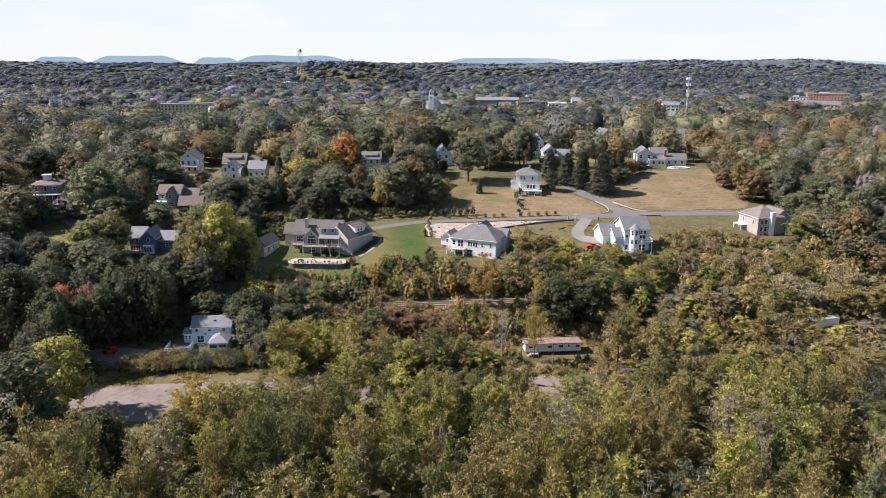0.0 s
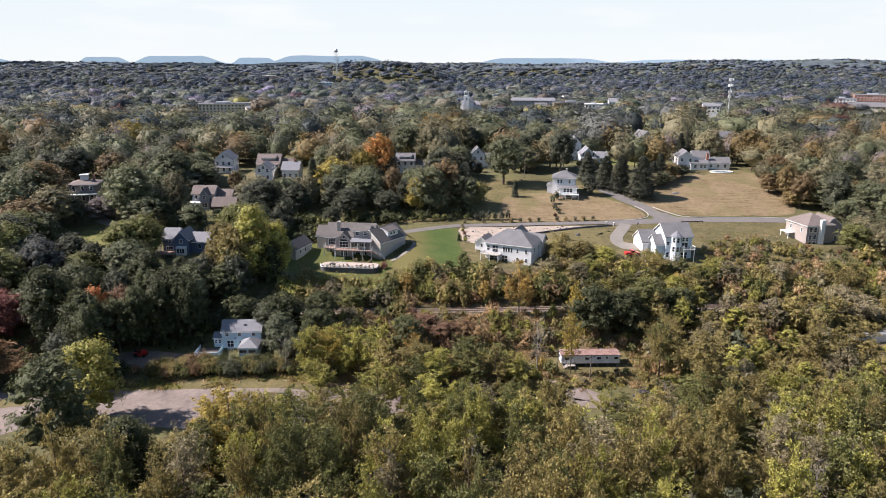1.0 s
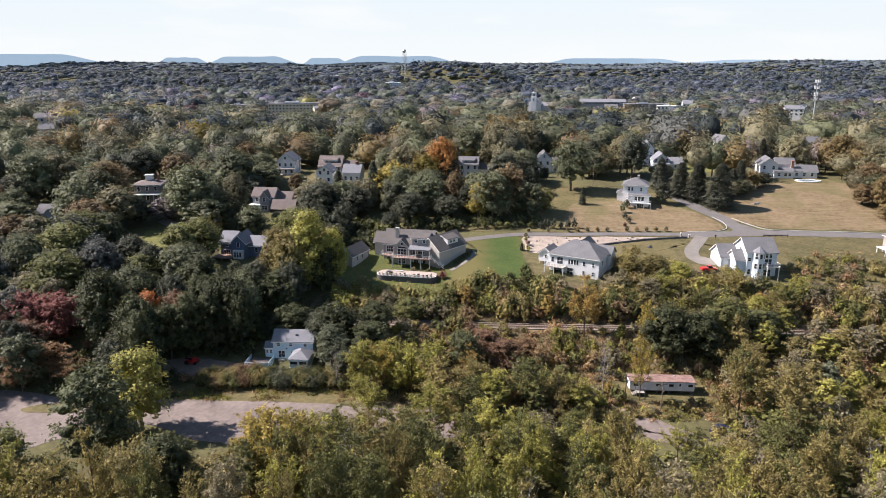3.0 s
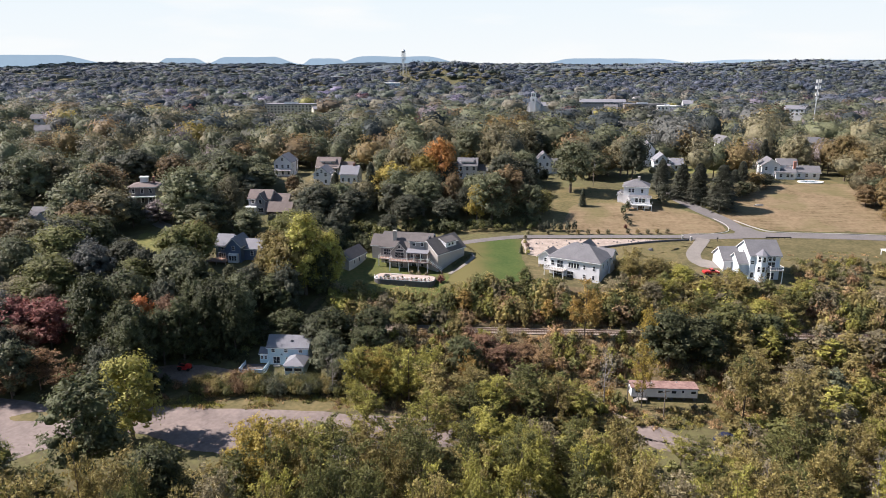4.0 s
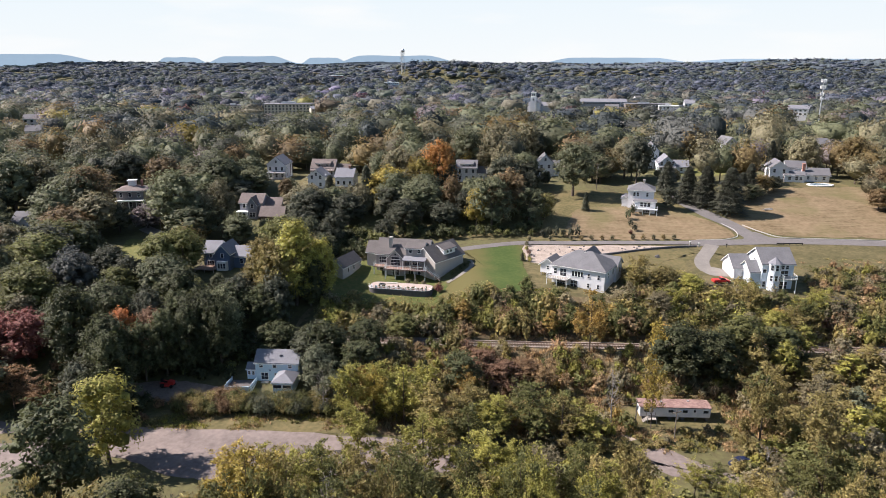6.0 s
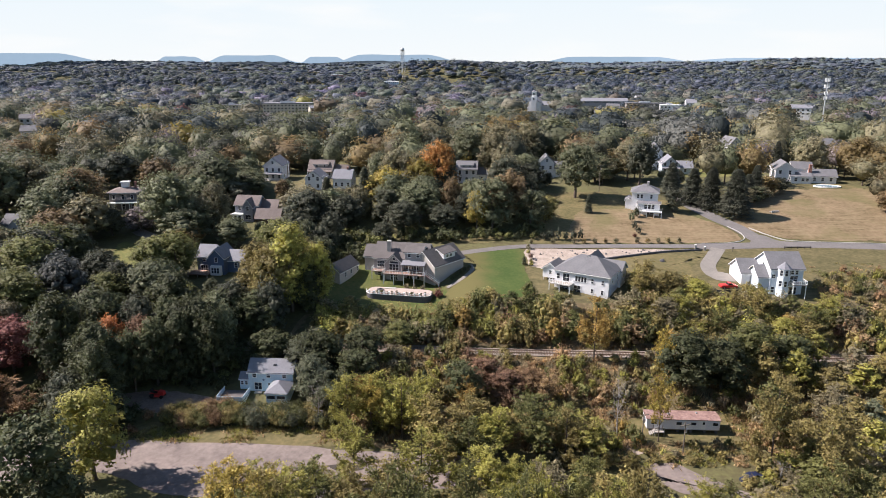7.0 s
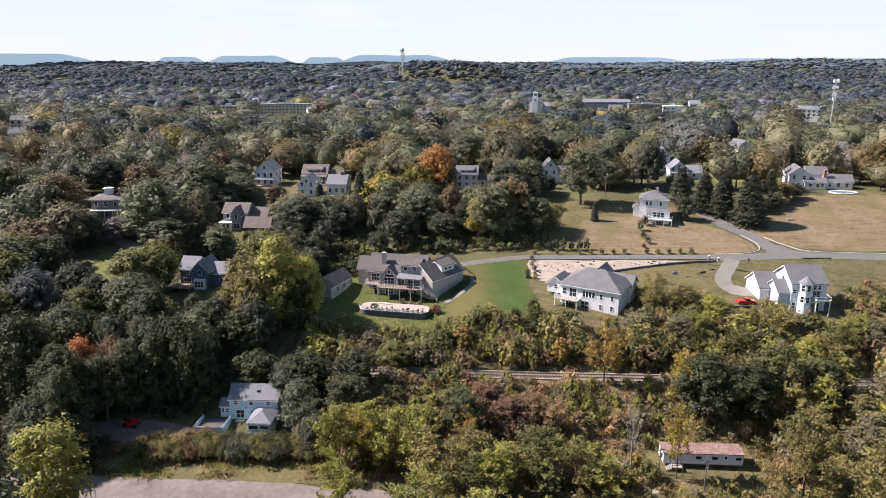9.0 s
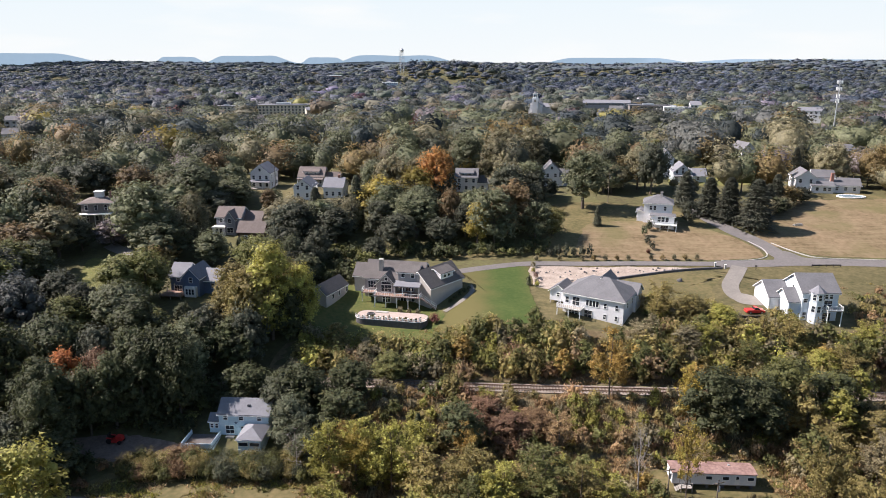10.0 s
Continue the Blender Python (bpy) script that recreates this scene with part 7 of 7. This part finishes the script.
ROAD_LINES = [spline(p) for p in ([(82, 193.7), (95, 194.4), (112, 195.5), (140, 193.6), (165, 190), (190, 186)], [(104, 196), (100, 209), (94.5, 219), (90.5, 232), (89, 246)],
                                  [(87.5, 192), (84, 186), (79.5, 178), (78.5, 171), (81, 168)], [(84, 193.7), (60, 193.8), (44, 193.4), (28, 193.2)])]


def off_road(x, y):
    return all(np.hypot(l[:, 0] - x, l[:, 1] - y).min() > 4.2 for l in ROAD_LINES) and (x - 89) ** 2 + (y - 161) ** 2 > 130 and (x - 145) ** 2 + (y - 173) ** 2 > 130


def tufts(x0, x1, y0, y1, step, lo, hi, mix):
    """Grass tufts that thicken in patches."""
    return [(x, y, RNG.uniform(lo, hi), RNG.uniform(0.7, 1.6), HUES[pick(mix)]) for x, y in scatter(x0, x1, y0, y1, step, off_road) if noise.noise(Vector((x / 9, y / 6, 21.0))) > -0.12]


weeds += tufts(-54, -14, 105.6, 110.6, 1.25, 0.3, 0.9, {"lime": 4, "olive": 3, "tan": 2, "green": 1})
weeds += tufts(98, 150, 160, 180, 2.4, 0.2, 0.5, {"olive": 4, "tan": 1.5, "green": 2})
weeds += tufts(0, 34, 152, 158, 1.5, 0.2, 0.6, {"olive": 3, "lime": 2, "tan": 2})
woods("weeds", weeds, WEED, LEAF_WOODS, "dry tan and olive weeds along the railway", "weeds", trunks=False)
rows = [clump(x, y, 0.8, 2.6, brush_mix) for x, y in scatter(37, 68, 99.5, 105, 2.4) if RNG.random() < 0.62]
rows += [clump(x, y, 0.8, 3.0, brush_mix) for x, y in scatter(36, 72, 113.6, 119, 2.5) if RNG.random() < 0.7]
rows += [clump(x, y, 0.8, 3.6, {"dark": 5, "green": 2, "brown": 0.6}) for x, y in scatter(-82, -42, 106.5, 129, 2.7, lambda x, y: ((x + 54) / 11) ** 2 + ((y - 117.5) / 4.2) ** 2 > 1 and not (-56 < x and y < 110.5))]
rows += [clump(x, y, 1.0, 3.4, {"olive": 3, "green": 2, "grey": 2}) for x, y in scatter(56, 76, 151, 158, 2.3)]
rows += [clump(x, y, 0.8, 3.6, {"olive": 4, "grey": 3, "tan": 2, "brown": 1, "green": 1}) for x, y in scatter(70, 190, 92, 131, 3.4, lambda x, y: free(x, y, 1) and not (116 < x < 190 and 109 < y < 116))]
rows += [clump(x, y, 0.9, 2.6, {"olive": 3, "green": 2, "grey": 1}) for x, y in scatter(70, 87, 153, 158.5, 2.0)]
rows += [clump(x, y, 1.2, 4.0, {"dark": 4, "green": 2}) for x, y in scatter(-32, 36, 197.5, 205, 2.4, lambda x, y: y > 197 + 0.1 * max(0, x) and not (-27 < x < -12 and y < 206))]
rows += [clump(x, y, 1.0, 3.5, {"dark": 3, "green": 3}) for x, y in scatter(-50, -28, 150, 166, 2.6)]
rows += [clump(x, y, 1.6, 5.0, {"dark": 5, "green": 2}) for x, y in scatter(-42, -13, 179, 199, 2.8, lambda x, y: (x + 47) ** 2 + (y - 187) ** 2 > 60)]
rows += [clump(x, y, 1.6, 4.4, {"dark": 5, "green": 1.5}) for x, y in scatter(-52, -24, 128, 136, 2.6)]
rows += [clump(x, y, 1.4, 3.8, {"dark": 5, "green": 1.5}) for x, y in scatter(-50, -40.5, 122, 128, 2.5)]
rows += [clump(x, y, 1.5, 5.2, {"olive": 5, "green": 3, "grey": 2, "lime": 1}) for x, y in scatter(112, 196, 117.5, 127.5, 2.8)]
woods("brush", rows, THICKET, LEAF_WOODS, "dense green and brown hedge brush round the houses", "brush", trunks=False)

hedge = [clump(x, y, 2.0, 3.9, {"olive": 5, "green": 2, "brown": 1.5} if x < -37 else {"green": 3, "sage": 3, "olive": 2}) for x, y in scatter(-50, -15, 110.2, 113.6, 1.65)]
woods("hedge", hedge, HEDGE, LEAF_WOODS, "overgrown green and brown hedge of vines above the lot", "hedge", trunks=False)

# Older woods: dark trees round the pale blue house, village trees behind, brown woods on the hill.
rows = []
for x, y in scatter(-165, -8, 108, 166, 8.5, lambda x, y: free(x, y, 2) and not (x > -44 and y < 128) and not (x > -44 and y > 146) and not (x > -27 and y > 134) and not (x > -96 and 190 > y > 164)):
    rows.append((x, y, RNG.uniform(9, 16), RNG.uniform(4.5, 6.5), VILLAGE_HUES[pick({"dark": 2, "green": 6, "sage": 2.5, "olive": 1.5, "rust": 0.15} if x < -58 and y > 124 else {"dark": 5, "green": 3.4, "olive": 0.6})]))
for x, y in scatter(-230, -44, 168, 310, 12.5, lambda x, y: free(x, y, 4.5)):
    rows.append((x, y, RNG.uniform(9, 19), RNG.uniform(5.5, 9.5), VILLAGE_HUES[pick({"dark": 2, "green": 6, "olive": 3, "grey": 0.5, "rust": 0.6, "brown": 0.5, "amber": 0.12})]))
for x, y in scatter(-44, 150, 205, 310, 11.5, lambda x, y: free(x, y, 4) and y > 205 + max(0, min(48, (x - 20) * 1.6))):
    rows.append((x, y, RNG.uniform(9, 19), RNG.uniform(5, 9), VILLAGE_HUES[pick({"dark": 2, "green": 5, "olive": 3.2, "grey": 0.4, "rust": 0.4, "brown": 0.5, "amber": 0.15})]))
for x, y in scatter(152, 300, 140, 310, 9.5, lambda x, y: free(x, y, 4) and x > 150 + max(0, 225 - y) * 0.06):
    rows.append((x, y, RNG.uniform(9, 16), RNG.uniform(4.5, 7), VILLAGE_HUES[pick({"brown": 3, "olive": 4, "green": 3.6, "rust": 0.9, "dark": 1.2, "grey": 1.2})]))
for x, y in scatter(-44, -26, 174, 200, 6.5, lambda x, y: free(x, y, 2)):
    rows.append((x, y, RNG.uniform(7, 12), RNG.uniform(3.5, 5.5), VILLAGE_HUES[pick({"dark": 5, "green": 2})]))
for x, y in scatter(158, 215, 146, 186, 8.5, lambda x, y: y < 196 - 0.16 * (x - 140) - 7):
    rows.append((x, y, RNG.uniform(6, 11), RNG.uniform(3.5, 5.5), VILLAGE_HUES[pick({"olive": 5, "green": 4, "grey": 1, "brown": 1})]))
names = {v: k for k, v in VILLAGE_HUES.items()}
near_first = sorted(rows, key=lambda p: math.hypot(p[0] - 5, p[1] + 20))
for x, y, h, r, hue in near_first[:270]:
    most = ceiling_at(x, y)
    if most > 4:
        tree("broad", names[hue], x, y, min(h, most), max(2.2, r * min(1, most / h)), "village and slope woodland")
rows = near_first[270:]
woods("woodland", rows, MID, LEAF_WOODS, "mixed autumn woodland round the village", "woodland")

# The plain beyond, thinner in detail with distance; haze goes into its leaf colours.
far_mix = {"pine": 3, "green": 7, "sage": 2.5, "olive": 2.6, "dark": 2.5, "grey": 0.8, "brown": 0.9, "rust": 0.6, "amber": 0.1, "red": 0.15}


def plain(y0, y1, step, lo, hi, wide, shake=0.45, spread=0.3):
    out = []
    for b in np.arange(y0, y1, step):
        for a in np.arange(-0.78 * b - 60, 1.02 * b + 60, step):
            x, y = a + RNG.uniform(-shake, shake) * step, b + RNG.uniform(-shake, shake) * step
            drift = noise.noise(Vector((x / 170, y / 170, 3.0)))
            if drift < -0.42 or any((x - p) ** 2 + (y - q) ** 2 < s * s for p, q, s in CLEAR):
                continue
            mix = dict(far_mix)
            if y < 1300 and noise.noise(Vector((x / 120, y / 120, 9.0))) > 0.25:
                mix.update(rust=2.0, brown=2.5, red=0.5)
            stand = noise.noise(Vector((x / 190, y / 260, 15.0)))
            if stand > 0.18:
                mix.update(dark=9, pine=7)
            elif stand < -0.22:
                mix.update(olive=5 if y < 1300 else 1.5, sage=6)
            k = 1 + 0.5 * noise.noise(Vector((x / 60, y / 60, 5.0)))
            grow, tone = RNG.uniform(0.72, 1.3), pick(mix)
            # Leaf colour slides from the village set to the hazed far set.
            out.append((x, y, min(hi * 1.15, RNG.uniform(lo, hi) * k * grow), step * wide * grow * RNG.uniform(1 - spread, 1 + spread), tuple(a + (b - a) * min(1, max(0, (y - 420) / 700)) for a, b in zip(VILLAGE_HUES[tone], FAR_HAZE_HUES[tone]))))
    return out


CLEAR = [(110, 860, 24), (118, 840, 16), (212, 935, 34), (253, 862, 36), (-181, 820, 42), (-265, 854, 20), (-64, 400, 16), (-66, 388, 10), (717, 927, 45), (670, 932, 30),
         (358, 696, 22), (293, 827, 20), (-337, 555, 16), (284, 515, 3), (184, 755, 16), (-25, 650, 14), (-114, 351, 12), (150, 345, 12)]
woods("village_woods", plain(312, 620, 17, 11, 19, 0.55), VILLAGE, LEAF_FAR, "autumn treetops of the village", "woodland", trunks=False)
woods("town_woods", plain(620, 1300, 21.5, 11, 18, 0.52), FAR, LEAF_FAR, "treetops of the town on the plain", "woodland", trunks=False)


BLOB = [(None,) + dome(14, 6.0, ICO1, 56, 1.15, i, 0.74)[1:] for i in range(30, 40)]
SPECK = [(None,) + dome(14, 6.0, ICO1, 12, 1.9, i, 0.8)[1:] for i in range(40, 48)]
# Mostly pine and sage, for the blue-grey of distant haze.
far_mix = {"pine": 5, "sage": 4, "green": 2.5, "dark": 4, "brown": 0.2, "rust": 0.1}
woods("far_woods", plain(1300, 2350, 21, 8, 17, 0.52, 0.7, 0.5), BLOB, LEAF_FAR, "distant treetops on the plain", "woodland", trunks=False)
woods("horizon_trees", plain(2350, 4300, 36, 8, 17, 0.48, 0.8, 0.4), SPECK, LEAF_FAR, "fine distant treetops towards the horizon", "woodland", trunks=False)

# The farthest woods are one lumpy canopy, its tint blue-grey with painted haze.
cx, cy = np.linspace(-0.85, 1, 620), np.geomspace(2300, 4900, 90)
U, Yc = np.meshgrid(cx, cy)
Xc = U * Yc * 0.9
lump = np.array([noise.noise(Vector((a / 16, b / 22, 1.0))) * 5 + noise.noise(Vector((a / 60, b / 90, 6.0))) * 4 + noise.noise(Vector((a / 420, b / 400, 2.0))) * 10 for a, b in zip(Xc.ravel(), Yc.ravel())]).reshape(Xc.shape)
lump = lump - np.clip((3300 - Yc) / 250, 0, 1) * 9
i2 = np.arange(Xc.size).reshape(Xc.shape)
q2 = np.stack([i2[:-1, :-1], i2[:-1, 1:], i2[1:, 1:], i2[1:, :-1]], -1).reshape(-1, 4)
# Haze is in this tint: paler and bluer than leaves.
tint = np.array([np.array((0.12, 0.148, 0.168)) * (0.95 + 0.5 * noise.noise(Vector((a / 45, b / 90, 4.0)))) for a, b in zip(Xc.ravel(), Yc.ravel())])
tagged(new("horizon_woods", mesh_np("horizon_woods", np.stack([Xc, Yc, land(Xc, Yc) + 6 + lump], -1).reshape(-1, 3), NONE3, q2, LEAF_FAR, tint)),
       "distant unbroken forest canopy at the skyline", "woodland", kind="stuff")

# Flat-topped ridges on the skyline, their haze painted as blue and glow.
RIDGES = [(-37, -25.2, 112), (-22.4, -18.4, 92), (-18.9, -11.6, 99), (-11.6, -7.8, 90), (-9.2, 1.4, 103), (7.2, 19.5, 90), (16, 45, 84)]
for a0, a1, top in RIDGES:
    bm = bmesh.new()
    n = 40
    lo, hi = [], []
    for i in range(n + 1):
        u = i / n
        a = radians(a0 + (a1 - a0) * u)
        s = min(1, u / 0.22, (1 - u) / 0.3)
        s = s * s * (3 - 2 * s)
        z = 52 + (top * math.cos(a) ** 0.3 - 52) * s + 4 * noise.noise(Vector((u * 5, 0, top)))
        lo.append([bm.verts.new((r * math.sin(a), r * math.cos(a), 10)) for r in (4880, 4930)])
        hi.append([bm.verts.new((r * math.sin(a), r * math.cos(a), z)) for r in (4890, 4930)])
    for i in range(n):
        bm.faces.new((lo[i][0], lo[i + 1][0], hi[i + 1][0], hi[i][0]))
        bm.faces.new((hi[i][0], hi[i + 1][0], hi[i + 1][1], hi[i][1]))
        bm.faces.new((hi[i][1], hi[i + 1][1], lo[i + 1][1], lo[i][1]))
    tagged(obj("backdrop", bm, HILL), "haze-blue flat-topped ridge on the horizon", "ridge", kind="structure")
